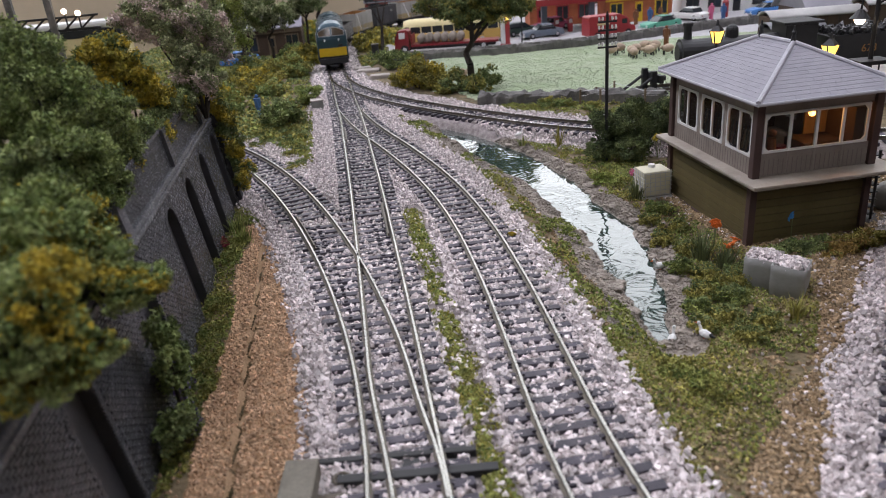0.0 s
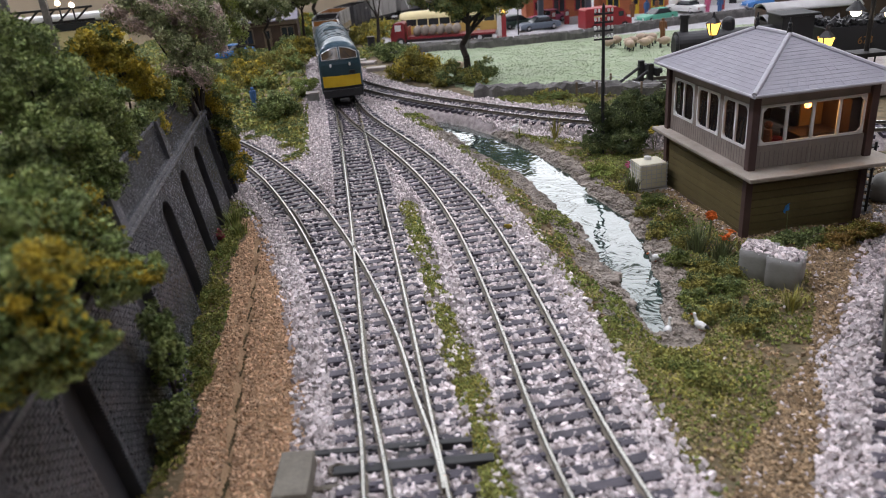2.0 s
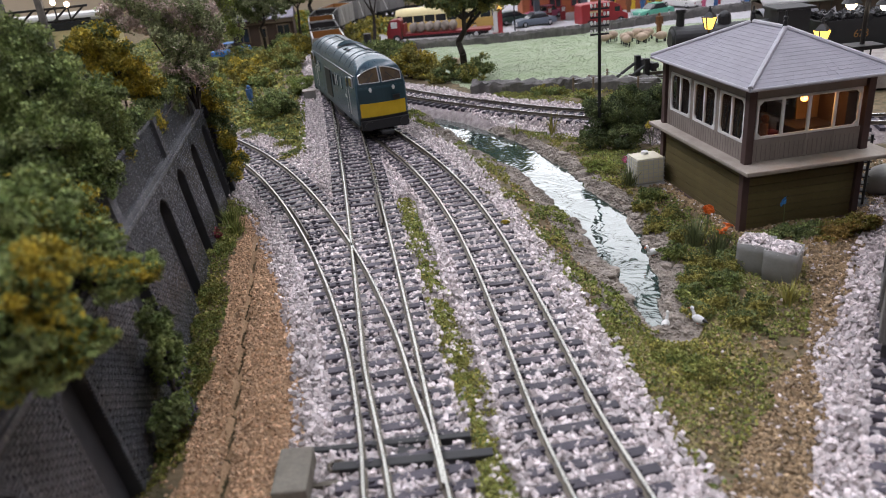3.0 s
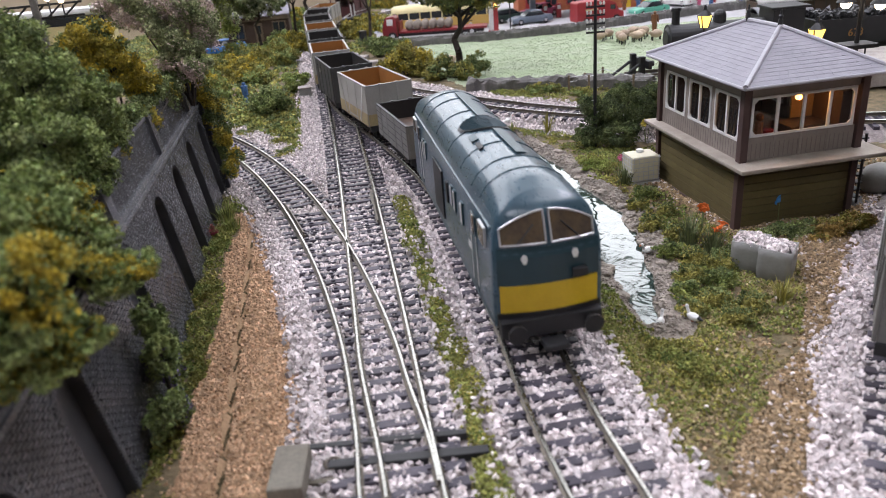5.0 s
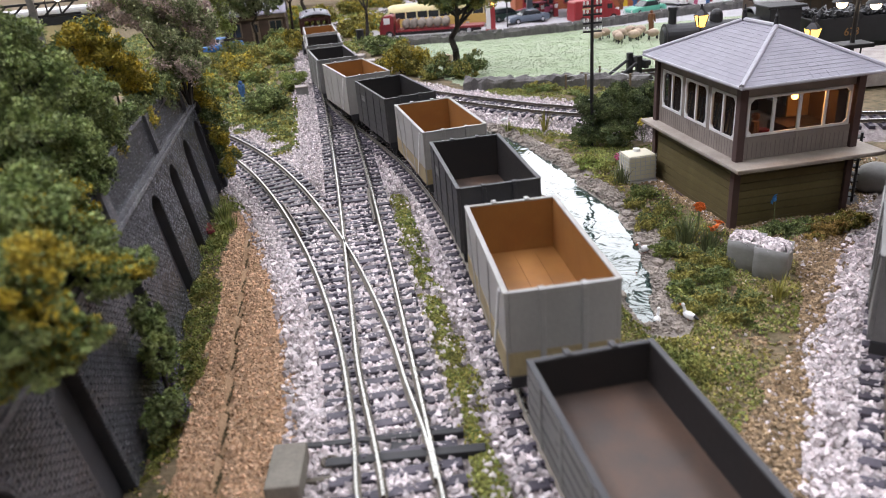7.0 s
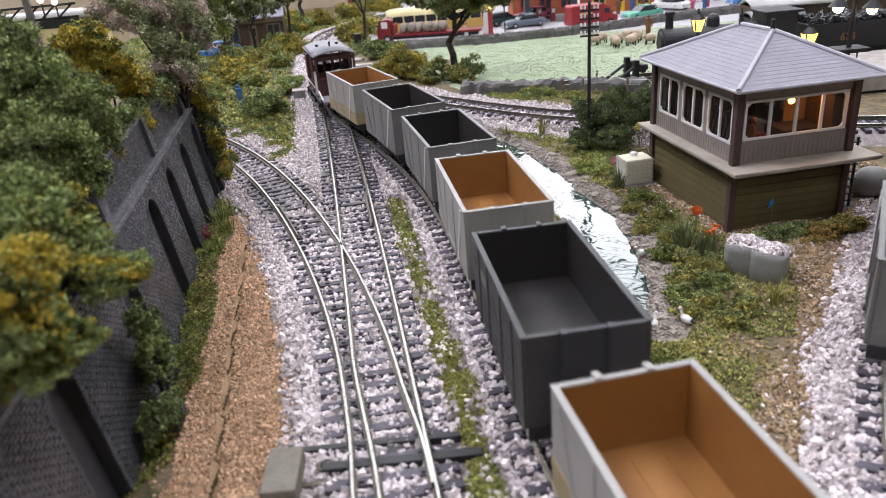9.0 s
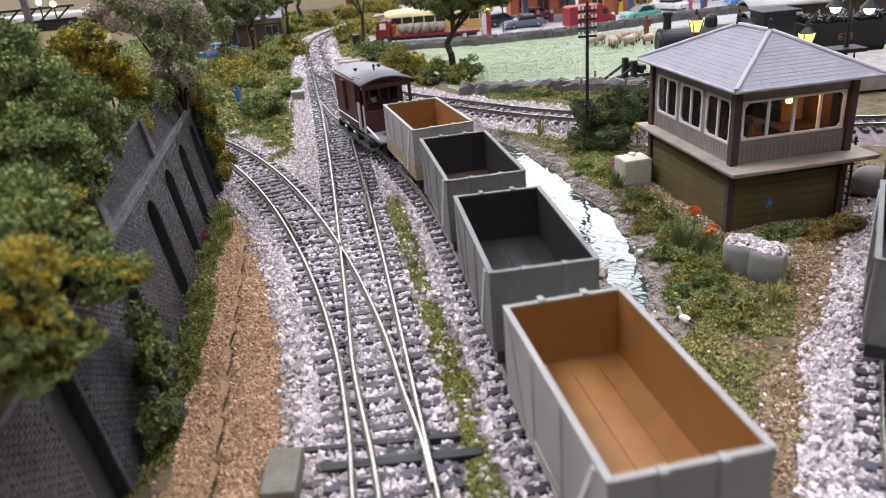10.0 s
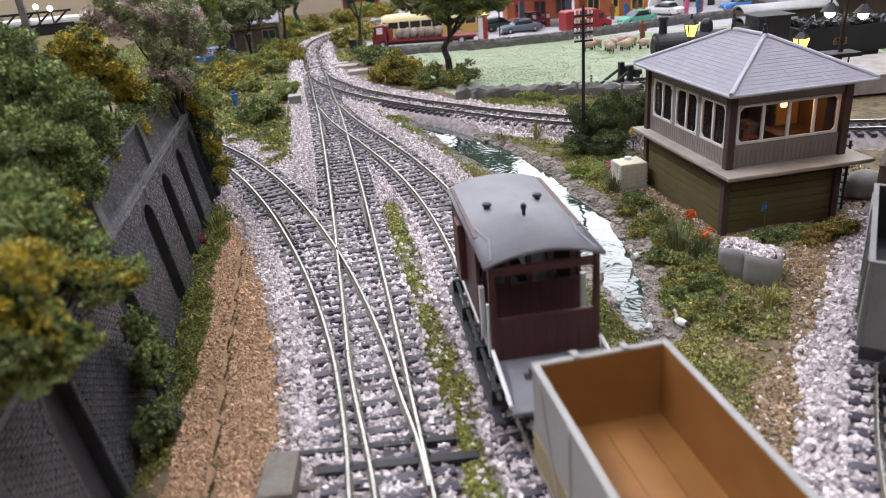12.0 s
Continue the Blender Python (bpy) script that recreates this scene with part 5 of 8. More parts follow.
    slopes = [(c[3], c[0], r0, r1), (c[0], c[1], r0, r0), (c[1], c[2], r1, r0), (c[2], c[3], r1, r1)]
    for p, q, tq, tp in slopes:
        rows = 15
        nrm = (q - p).cross(tp - p).normalized()
        if nrm.z < 0:
            nrm = -nrm
        for k in range(rows):
            u0, u1 = k / rows, (k + 1.12) / rows
            u1 = min(u1, 1)
            l0, l1 = p.lerp(tp, u0), p.lerp(tp, u1)
            m0, m1 = q.lerp(tq, u0), q.lerp(tq, u1)
            wide = (m0 - l0).length
            n = max(1, int(wide / 3.6))
            for i in range(n):
                s0, s1 = i / n + 0.0005, (i + 1) / n - 0.0005
                off = 0.5 / n if k % 2 else 0
                s0, s1 = max(0, s0 - off), min(1, s1 - off if i < n - 1 else 1)
                e0, e1 = nrm * (0.36 + rng.uniform(0, 0.015)), nrm * 0.27
                bm = B()
                plate(bm, [l0.lerp(m0, s0) + e0, l0.lerp(m0, s1) + e0, l1.lerp(m1, s1) + e1, l1.lerp(m1, s0) + e1], -0.35, nrm)
                bmesh.ops.recalc_face_normals(bm, faces=bm.faces)
                part("slate", bm, SLATE, roof)
    hips = [(c[0], r0), (c[1], r0), (c[2], r1), (c[3], r1), (r0, r1)]
    for p, q in hips:
        part("ridge_roll", bar(B(), p + Vector((0, 0, 0.4)), q + Vector((0, 0, 0.5)), 1.0, n=8), LEAD, roof, "pale lead ridge roll")
    for p, q in zip(c, c[1:] + c[:1]):
        part("gutter", bar(B(), p - Vector((0, 0, 0.4)), q - Vector((0, 0, 0.4)), 0.75, n=8), LEAD, roof)
    for p in (r0, r1):
        f = B()
        bar(f, p, p + Vector((0, 0, 3)), 1.3, 0.9)
        bar(f, p + Vector((0, 0, 3)), p + Vector((0, 0, 7)), 0.7, 0.3)
        ball(f, p + Vector((0, 0, 4.2)), 1.0, 8)
        part("finial", f, BLACK, roof, "black roof finial")
    return ob


signal_box()
bulb_data = bpy.data.lights.new("signal_box_bulb", "POINT")
bulb_data.energy, bulb_data.color, bulb_data.shadow_soft_size = 0.007, (1.0, 0.42, 0.1), 0.0015
bulb = new("signal_box_bulb", bulb_data)
bulb.matrix_world = at(126, 272, -9.2, 6.8) @ at(28.5, 6.8, 51.5)

# ---------------------------------------------------------------- loose stones, turf and tufts
def spots(n, x0, x1, y0, y1):
    return np.column_stack([rng.uniform(x0, x1, n), rng.uniform(y0, y1, n)])


def lay_ballast():
    p = spots(330000, -215, 190, 70, 720)
    tg = track_gap(p) - 7 * ramp(p[:, 1], 330, 420)
    p, tg = p[tg < 27], tg[tg < 27]
    keep = (rng.uniform(size=len(p)) < np.clip((27 - tg) / 5, 0.08, 1)) & (rng.uniform(size=len(p)) < np.where(p[:, 1] < 330, 0.85, 0.6))
    strip = np.abs(p[:, 0] - np.interp(p[:, 1], [60, 155, 317, 345], [14, 6.5, -11.5, -15])) < 5.0 + 2 * vnoise(p[:, 0], p[:, 1], 14)
    keep &= ~(strip & (p[:, 1] < 345) & (rng.uniform(size=len(p)) < 0.8))
    p = p[keep]
    sg = stream_gap(p)
    p = p[sg > 6]
    if len(p) > 92000:
        p = p[:92000]
    z = ground_z(p) + rng.uniform(0.1, 1.5, len(p))
    ob = scatter("ballast", np.column_stack([p, z]), rng.uniform(0.42, 1.2, len(p)) * (1 - 0.25 * ramp(p[:, 1], 260, 380)), CUBE_V * 0.8, CUBE_F, BALLAST)
    tagged(ob, "loose pale pinkish granite ballast chips between the tracks", "ballast", kind="stuff")
    b = spots(60000, -150, 330, 715, 1330)
    b = b[track_gap(b) < 27][:16000]
    far = scatter("ballast", np.column_stack([b, ground_z(b) + rng.uniform(0.3, 1.3, len(b))]), rng.uniform(0.9, 1.7, len(b)), CUBE_V * 0.8, CUBE_F, BALLAST)
    tagged(far, "pale ballast along the far curve", "ballast", kind="stuff")
    g = spots(44000, -120, -20, 90, 345)
    tg, sg = track_gap(g), stream_gap(g)
    zn = zone_of(g, tg, sg)
    crack = np.abs(g[:, 0] - np.interp(g[:, 1], [60, 141, 335], [-40, -58, -86])) < 0.9 + 0.5 * vnoise(g[:, 0], g[:, 1], 8)
    g = g[((zn == 2) & ~crack) | ((zn == 0) & (rng.uniform(size=len(g)) < 0.06))]
    ob = scatter("tan_gravel", np.column_stack([g, ground_z(g) + rng.uniform(0, 0.35, len(g))]), rng.uniform(0.28, 0.75, len(g)), CUBE_V * 0.8, CUBE_F, TAN)
    tagged(ob, "fine tan gravel covering the trackside path", "gravel", kind="stuff")
    # Dark chips fill the joint between path pieces in place of its shade.
    cy = rng.uniform(92, 335, 1500)
    cx = np.interp(cy, [60, 141, 335], [-40, -58, -86]) + rng.normal(size=len(cy)) * 0.45 + 0.5 * vnoise(cy, cy * 0, 8)
    cp = np.column_stack([cx, cy])
    ob = scatter("joint_shade_chips", np.column_stack([cp, ground_z(cp) + rng.uniform(0, 0.25, len(cp))]), rng.uniform(0.3, 0.6, len(cp)), CUBE_V * 0.8, CUBE_F, SOIL)
    tagged(ob, "dark chips added in the path joint to stand for its shade", "grit", kind="stuff")
    m = spots(60000, -40, 110, 195, 585)
    tm, sm = track_gap(m), stream_gap(m)
    m = m[(zone_of(m, tm, sm) == 4) & (sm > 2.5)][:14000]
    ob = scatter("bank_grit", np.column_stack([m, ground_z(m) + rng.uniform(-0.1, 0.25, len(m))]), rng.uniform(0.3, 1.0, len(m)), CUBE_V * 0.8, CUBE_F, MUD, flat=0.7)
    tagged(ob, "rough grey-brown grit on the stream bank", "grit", kind="stuff")
    g = spots(90000, 40, 230, 90, 350)
    tg, sg = track_gap(g), stream_gap(g)
    zn = zone_of(g, tg, sg)
    q_gap = near_line(g, Q_LINE)
    pale = (q_gap < 24 + 7 * vnoise(g[:, 0], g[:, 1], 16)) & (zn == 3)
    sel = ((zn == 3) | ((zn == 0) & (rng.uniform(size=len(g)) < 0.13))) & (tg > 22)
    idx = np.where(pale & (rng.uniform(size=len(g)) < 0.78), 1, (rng.uniform(size=len(g)) < 0.09).astype(int))
    g, idx = g[sel], idx[sel]
    ob = scatter("yard_gravel", np.column_stack([g, ground_z(g) + rng.uniform(0, 0.5, len(g))]), rng.uniform(0.35, 0.85, len(g)), CUBE_V * 0.8, CUBE_F, [YARD, BALLAST], idx=idx)
    tagged(ob, "mixed brown and white gravel of the yard", "gravel", kind="stuff")


lay_ballast()


def turf():
    p = spots(330000, -150, 200, 90, 560)
    tg, sg = track_gap(p), stream_gap(p)
    zn = zone_of(p, tg, sg)
    n1 = vnoise(p[:, 0], p[:, 1], 13) + 0.5 * vnoise(p[:, 0], p[:, 1], 5)
    grass = (zn == 0) & (tg > 20) & (n1 + 0.5 * vnoise(p[:, 0], p[:, 1], 2.6) > -0.3)
    # worn patches towards the yard
    worn = ramp(p[:, 0] - np.interp(p[:, 1], [90, 131, 189, 240], [40, 62, 112, 140]), -42, 0) * (p[:, 0] > 40)
    grass &= rng.uniform(size=len(p)) > 0.4 * worn
    strip = (np.abs(p[:, 0] - np.interp(p[:, 1], [60, 155, 317, 345], [14, 6.5, -11.5, -15])) < 4.6 + 2.6 * vnoise(p[:, 0], p[:, 1], 12)) & (p[:, 1] < 338) & (n1 > -0.5)
    bankside = (zn == 4) & (sg > 7) & (n1 > 0.35)
    hill = p[:, 0] < wall_x(p[:, 1]) - 8
    sel = (grass | strip | bankside) & ~hill
    p, n1 = p[sel], n1[sel]
    p, n1 = p[~by_box(p, 7)], n1[~by_box(p, 7)]
    p, n1 = p[:125000], n1[:125000]
    z = ground_z(p) + rng.uniform(-0.1, 1.0, len(p)) + np.clip(n1, 0, 1) * 1.6 + 0.9 * vnoise(p[:, 0], p[:, 1], 3.2)
    idx = ((vnoise(p[:, 0], p[:, 1], 20) + 0.4 * rng.normal(size=len(p))) > 0.25).astype(int)
    half = rng.uniform(size=len(p)) < 0.7
    a = scatter("grass", np.column_stack([p, z])[half], rng.uniform(0.28, 0.72, half.sum()), TET_V, TET_F, [TURF, OLIVE], idx=idx[half], jitter=0.5)
    tagged(a, "clumpy green scatter grass beside the tracks", "grass", kind="stuff")
    q = np.column_stack([p, z + 0.5])[~half]
    b = scatter("grass", q, rng.uniform(0.4, 0.95, len(q)), LEAF_V, LEAF_F, [TURF, OLIVE], idx=idx[~half])
    tagged(b, "short green and olive turf fibres", "grass", kind="stuff")
    # thin mixed turf between the near curve and the yard
    e = spots(60000, 25, 135, 92, 240)
    te, se = track_gap(e), stream_gap(e)
    e = e[(zone_of(e, te, se) == 0) & (te > 21) & (vnoise(e[:, 0], e[:, 1], 9) + 0.5 * vnoise(e[:, 0], e[:, 1], 4) > -0.4)]
    e = e[rng.uniform(size=len(e)) > 0.6 * ramp(e[:, 0] - np.interp(e[:, 1], [90, 131, 189, 240], [40, 62, 112, 140]), -30, 0)]
    ez = ground_z(e) + rng.uniform(0, 1.1, len(e))
    pick = ((vnoise(e[:, 0], e[:, 1], 14) + 0.6 * rng.normal(size=len(e))) > 0).astype(int)
    dry = ramp(e[:, 0] - np.interp(e[:, 1], [90, 131, 189, 240], [40, 62, 112, 140]), -45, 5)
    pick = np.where(rng.uniform(size=len(e)) + 0.5 * vnoise(e[:, 0], e[:, 1], 8) < 0.22 + 0.7 * dry, 2, pick)
    c = scatter("grass", np.column_stack([e, ez]), rng.uniform(0.28, 0.65, len(e)), TET_V, TET_F, [TURF, OLIVE, DRY], idx=pick, jitter=0.5)
    tagged(c, "thin olive and green turf at the yard edge", "grass", kind="stuff")
    # the green strip between the two tracks
    sy = rng.uniform(95, 338, 9500)
    w = 3.0 + 1.6 * vnoise(sy, sy * 0 + 3, 15)
    sx = np.interp(sy, [60, 155, 317, 345], [14, 6.5, -11.5, -15]) + rng.normal(size=len(sy)) * w * 0.5
    sp = np.column_stack([sx, sy])
    sp = sp[vnoise(sx, sy, 9) + 0.5 * vnoise(sx, sy, 4) > -0.35]
    sz = ground_z(sp) + rng.uniform(0.4, 1.7, len(sp))
    d = scatter("grass_strip", np.column_stack([sp, sz]), rng.uniform(0.28, 0.68, len(sp)), TET_V, TET_F, [TURF, OLIVE], idx=(rng.uniform(size=len(sp)) < 0.45).astype(int), jitter=0.5)
    tagged(d, "narrow strip of green moss between the tracks", "grass", kind="stuff")
    # rough undergrowth of the far garden
    u = spots(60000, -430, -30, 385, 1250)
    tu, su = track_gap(u), stream_gap(u)
    u = u[(zone_of(u, tu, su) == 0) & (tu > 27) & (u[:, 0] < np.interp(u[:, 1], [380, 700, 1250], [-50, -80, 20]))]
    u = u[vnoise(u[:, 0], u[:, 1], 24) + 0.6 * vnoise(u[:, 0], u[:, 1], 9) > -0.55]
    pick = np.clip(((vnoise(u[:, 0], u[:, 1], 40) + 0.5 * rng.normal(size=len(u))) * 1.6 + 1.2).astype(int), 0, 2)
    g = scatter("undergrowth", np.column_stack([u, ground_z(u) + rng.uniform(0, 2.2, len(u))]), rng.uniform(0.8, 2.0, len(u)), TET_V, TET_F, [LEAF_DARK, OLIVE, TURF], idx=pick, jitter=0.5)
    tagged(g, "rough dark green undergrowth of the far garden", "grass", kind="stuff")
    # meadow tufts far off
    m = spots(26000, 5, 420, 520, 850)
    tg, sg = track_gap(m), stream_gap(m)
    m = m[zone_of(m, tg, sg) == 5]
    c = scatter("meadow_grass", np.column_stack([m, ground_z(m) + 0.2]), rng.uniform(0.4, 1.0, len(m)), OCTA_V, OCTA_F, FIELD, jitter=0.5, flat=0.5)
    tagged(c, "short pale green meadow grass", "grass", kind="stuff")


turf()


def blade_tuft(name, label, x, y, n, height, spread, material, category="grass"):
    """A tuft of thin tapered blades fanning out from one root."""
    z0 = float(ground_z(np.array([[x, y]]))[0])
    v, f = [], []
    for k in range(n):
        a, lean = rng.uniform(0, math.tau), rng.uniform(0.05, 0.75)
        h = height * rng.uniform(0.55, 1.1)
        r = np.array((math.cos(a), math.sin(a), 0))
        s = np.array((-math.sin(a), math.cos(a), 0)) * 0.28
        p0 = r * rng.uniform(0, spread)
        p1 = p0 + r * lean * h * 0.35 + (0, 0, h * 0.6)
        p2 = p0 + r * lean * h * 0.9 + (0, 0, h)
        i = len(v)
        v += [p0 - s, p0 + s, p1 + s * 0.8, p1 - s * 0.8, p2]
        f += [(i, i + 1, i + 2, i + 3), (i + 3, i + 2, i + 4)]
    ob = raw(name, np.array(v), f, material)
    ob.matrix_world = at(x, y, z0)
    return tagged(ob, label, category)


GREEN_BLADE = make_mat("grey_green_blades", (0.16, 0.19, 0.08), 0.9, vary=0.3, island=0.4)
for x, y, n, h, s, mt, lb in ((103, 262, 90, 11, 4, GREEN_BLADE, "spiky grey-green grass tuft by the signal box"), (110, 255, 80, 10, 4, GREEN_BLADE, "spiky grey-green grass tuft by the signal box"),
                              (98, 338, 80, 10, 4, GREEN_BLADE, "grey-green grass tuft beside the tank"), (117, 212, 60, 7, 4, OLIVE, "olive grass tuft in front of the tub"),
                              (79, 444, 40, 16, 2, OLIVE, "tall yellowish reed clump by the branch line"), (57, 452, 40, 6, 3, TURF, "low grass tuft beside the branch track"),
                              (-98, 330, 90, 8, 5, TURF, "bright grass tuft at the wall foot"), (-93, 316, 70, 7, 5, TURF, "bright grass tuft at the wall foot")):
    blade_tuft("grass_tuft", lb, x, y, n, h, s, mt)

# ---------------------------------------------------------------- bushes, climbers and trees
def shrub(name, label, blobs, per, size, material, second=None, mix=0.0, stem=True, category="bush", ground=None):
    """A bush: woody stems from the ground and a crown of many small leaves. Blobs in millimetres."""
    xs = np.array(blobs)
    cx, cy = xs[:, 0].mean(), xs[:, 1].mean()
    z0 = float(ground_z(np.array([[cx, cy]]))[0]) if ground is None else ground
    ob = thing(name, label, category, at(cx, cy, z0))
    loc = xs - np.array((cx, cy, z0, 0, 0, 0))
    crown("foliage", loc, per, size, material, ob, "", second, mix)
    if stem:
        bm = B()
        for b in loc:
            j = Vector((b[0] * 0.35, b[1] * 0.35, b[2] * 0.4))
            bar(bm, (rng.uniform(-0.6, 0.6), rng.uniform(-0.6, 0.6), -0.5), j, 0.7, 0.5, n=6)
            bar(bm, j, b[:3], 0.5, 0.2, n=6)
            for k in range(4):
                d = rng.normal(size=3)
                d /= np.linalg.norm(d)
                bar(bm, Vector(b[:3]) * 0.8 + j * 0.2, Vector(b[:3] + d * b[3:] * 0.7), 0.28, 0.1, n=5)
        part("stem", bm, BARK, ob)
    return ob


# the overgrowth on top of the wall
shrub("overhanging_bush", "yellow-green bush tumbling over the brick wall", [(-69, 112, 68, 8, 8, 8), (-73, 108, 61, 8, 8, 7), (-71, 118, 57, 6, 6, 6), (-78, 122, 72, 9, 9, 8), (-84, 114, 64, 9, 9, 8), (-66, 118, 54, 6, 6, 4), (-73, 112, 52, 8, 8, 5)], 55, 0.95, LEAF_YELLOW, LEAF, 0.68, ground=48)
shrub("overhanging_bush", "green leafy bush spilling over the brick wall", [(-83, 140, 71, 10, 10, 9), (-79, 150, 60, 8, 9, 7), (-79, 168, 43, 5, 6, 4), (-66, 146, 54, 5, 7, 4), (-69, 140, 56, 6, 7, 5), (-84, 162, 50, 7, 9, 7), (-92, 160, 66, 10, 10, 8), (-92, 178, 58, 8, 10, 8)], 48, 0.95, LEAF, LEAF_YELLOW, 0.22, ground=48)
shrub("overhanging_bush", "dense mid-green bush above the brick wall", [(-106, 200, 88, 14, 14, 12), (-103, 220, 79, 13, 14, 12), (-100, 190, 74, 13, 13, 11), (-106, 238, 66, 10, 12, 9), (-97, 168, 74, 12, 12, 10), (-116, 210, 97, 14, 14, 11), (-97, 202, 62, 8, 12, 8), (-118, 190, 84, 14, 14, 12)], 40, 1.0, LEAF, LEAF_DARK, 0.4, ground=48)
shrub("overhanging_bush", "golden-yellow trailing bush on the wall top", [(-117, 290, 79, 11, 11, 10), (-125, 290, 88, 12, 12, 9), (-118, 310, 66, 8, 9, 8), (-112, 300, 70, 8, 9, 7), (-132, 300, 84, 12, 12, 9)], 30, 1.25, LEAF_YELLOW, LEAF_DARK, 0.3, ground=48)
shrub("blossom_tree", "grey-green tree with pale pink blossom above the wall", [(-110, 350, 87, 13, 14, 13), (-118, 360, 98, 15, 15, 12), (-102, 346, 68, 8, 9, 10), (-110, 348, 72, 10, 11, 10), (-98, 360, 83, 8, 10, 12), (-128, 350, 95, 14, 14, 12), (-104, 372, 92, 10, 12, 12)], 30, 1.1, LEAF_GREY, BLOSSOM, 0.3, category="tree", ground=48)
shrub("weeping_tree", "lime-green drooping tree beyond the wall end", [(-107, 424, 92, 9, 10, 12), (-101, 420, 80, 6, 7, 9), (-116, 430, 98, 10, 10, 10)], 20, 1.2, LEAF_LIME, LEAF_GREY, 0.3, stem=False, category="tree", ground=-4)
shrub("climber", "yellow and green climber on the wall end", [(-113, 384, 50, 7, 9, 10), (-110, 384, 38, 7, 9, 11), (-107, 382, 25, 7, 9, 10), (-105, 380, 12, 7, 9, 9), (-116, 374, 58, 6, 14, 8)], 30, 1.1, LEAF_YELLOW, LEAF_DARK, 0.5, stem=False, category="climber", ground=-4)
shrub("climber", "dark ivy hanging over the parapet", [(-113, 352, 62, 5, 12, 6), (-110, 335, 60, 4, 8, 4), (-118, 366, 60, 6, 9, 8)], 20, 1.0, LEAF_DARK, LEAF_GREY, 0.4, category="climber", ground=48)
shrub("foot_bush", "mid-green bush growing at the foot of the wall", [(-77, 172, 28, 5, 6, 6), (-74, 166, 21, 5, 6, 6), (-80, 178, 15, 6, 7, 8), (-74, 160, 6, 6, 8, 6)], 26, 1.1, LEAF, LEAF_DARK, 0.4)
LAVENDER = make_mat("lavender_flowers", (0.16, 0.11, 0.3), 0.9, vary=0.2, island=0.4)
shrub("lavender", "dark purple flowering plant by the wall foot", [(-77, 176, 8, 3, 5, 9), (-72, 165, 4, 3, 5, 6)], 22, 0.9, LAVENDER, LEAF_DARK, 0.5, category="plant")
for x, y in ((-78, 150), (-83, 205), (-86, 225), (-90, 250), (-95, 292), (-99, 310), (-80, 190), (-72, 128)):
    shrub("low_bush", "low grassy green growth along the wall foot", [(x, y, -3, 6, 9, 3), (x + 3, y + 6, -3.5, 4, 6, 2)], 26, 0.8, TURF, OLIVE, 0.4, stem=False)
shrub("flower_clump", "small crimson-pink flower clump by the wall", [(-98, 305, 1, 2.2, 2.2, 2.4)], 60, 0.7, make_mat("crimson_petals", (0.4, 0.08, 0.1), 0.9, vary=0.2, island=0.3), LEAF, 0.3, stem=False, category="flower")

shrub("parapet_ivy", "dark green ivy trailing along the wall parapet", [(-94 - k * 2.4, 140 + k * 24, 62 + 2 * (k % 2), 5, 15, 5) for k in range(10)], 20, 1.1, LEAF_DARK, LEAF, 0.4, category="climber", ground=50)
shrub("parapet_ivy", "yellow-green ivy trailing along the wall parapet", [(-93 - k * 4.2, 150 + k * 44, 58, 3.5, 8, 6) for k in range(5)], 20, 1.0, LEAF_YELLOW, LEAF_DARK, 0.5, category="climber", ground=50)

# beside the stream and the signal box
shrub("conifer_hedge", "dense dark green feathery bush behind the pole", [(104, 414, 9, 14, 12, 12), (122, 424, 11, 16, 13, 14), (140, 430, 10, 15, 13, 13), (156, 436, 9, 14, 12, 12), (95, 405, 0, 9, 8, 6), (112, 400, 0, 12, 9, 7)], 52, 0.95, CONIFER, LEAF_DARK, 0.3)
shrub("low_bush", "bright lime-green low plant on the stream bank", [(89, 372, -6, 8, 9, 4), (95, 362, -6, 6, 7, 3)], 30, 0.9, LEAF_LIME, OLIVE, 0.3, stem=False)
for x, y, r, lb in ((102, 318, 6, 0), (95, 305, 5, 1), (103, 296, 6, 1), (93, 283, 6, 1), (99, 270, 6, 1), (92, 255, 6, 0), (99, 246, 7, 1), (108, 240, 7, 1), (92, 232, 7, 1), (101, 226, 7, 0), (93, 214, 7, 1), (104, 208, 6, 1), (87, 222, 5, 0), (84, 208, 5, 1), (95, 200, 6, 1), (112, 246, 6, 0)):
    shrub("moss_clump", "olive-green mossy ground clump beside the stream", [(x, y, -6.6, r, r, 3.8), (x + 2, y - 2, -5.8, r * 0.6, r * 0.6, 3.4)], 40, 0.85, OLIVE if lb else TURF, LEAF_DARK, 0.3, stem=False, category="plant")
shrub("low_bush", "dark green spreading plant beneath the signal box wall", [(139, 259, -6, 10, 6, 4), (150, 262, -6, 9, 5, 4)], 30, 1.0, LEAF_DARK, LEAF, 0.4, stem=False)
shrub("dry_bush", "straw-coloured dry bush in front of the signal box", [(160, 258, -5, 10, 6, 5), (171, 261, -5, 8, 6, 5), (152, 254, -7, 5, 4, 3)], 30, 1.0, STRAW, OLIVE, 0.4, stem=False)
for pts in ([(38, 258), (42, 250)], [(30, 305), (33, 296)], [(45, 226), (48, 214)], [(22, 345), (25, 336)], [(12, 372), (15, 365)], [(53, 196), (58, 180)], [(66, 184), (72, 172)]):
    shrub("moss_clump", "green mossy growth along the ballast edge", [(x, y, -5.2, 6, 8, 2.4) for x, y in pts], 26, 0.9, TURF, OLIVE, 0.4, stem=False, category="plant")

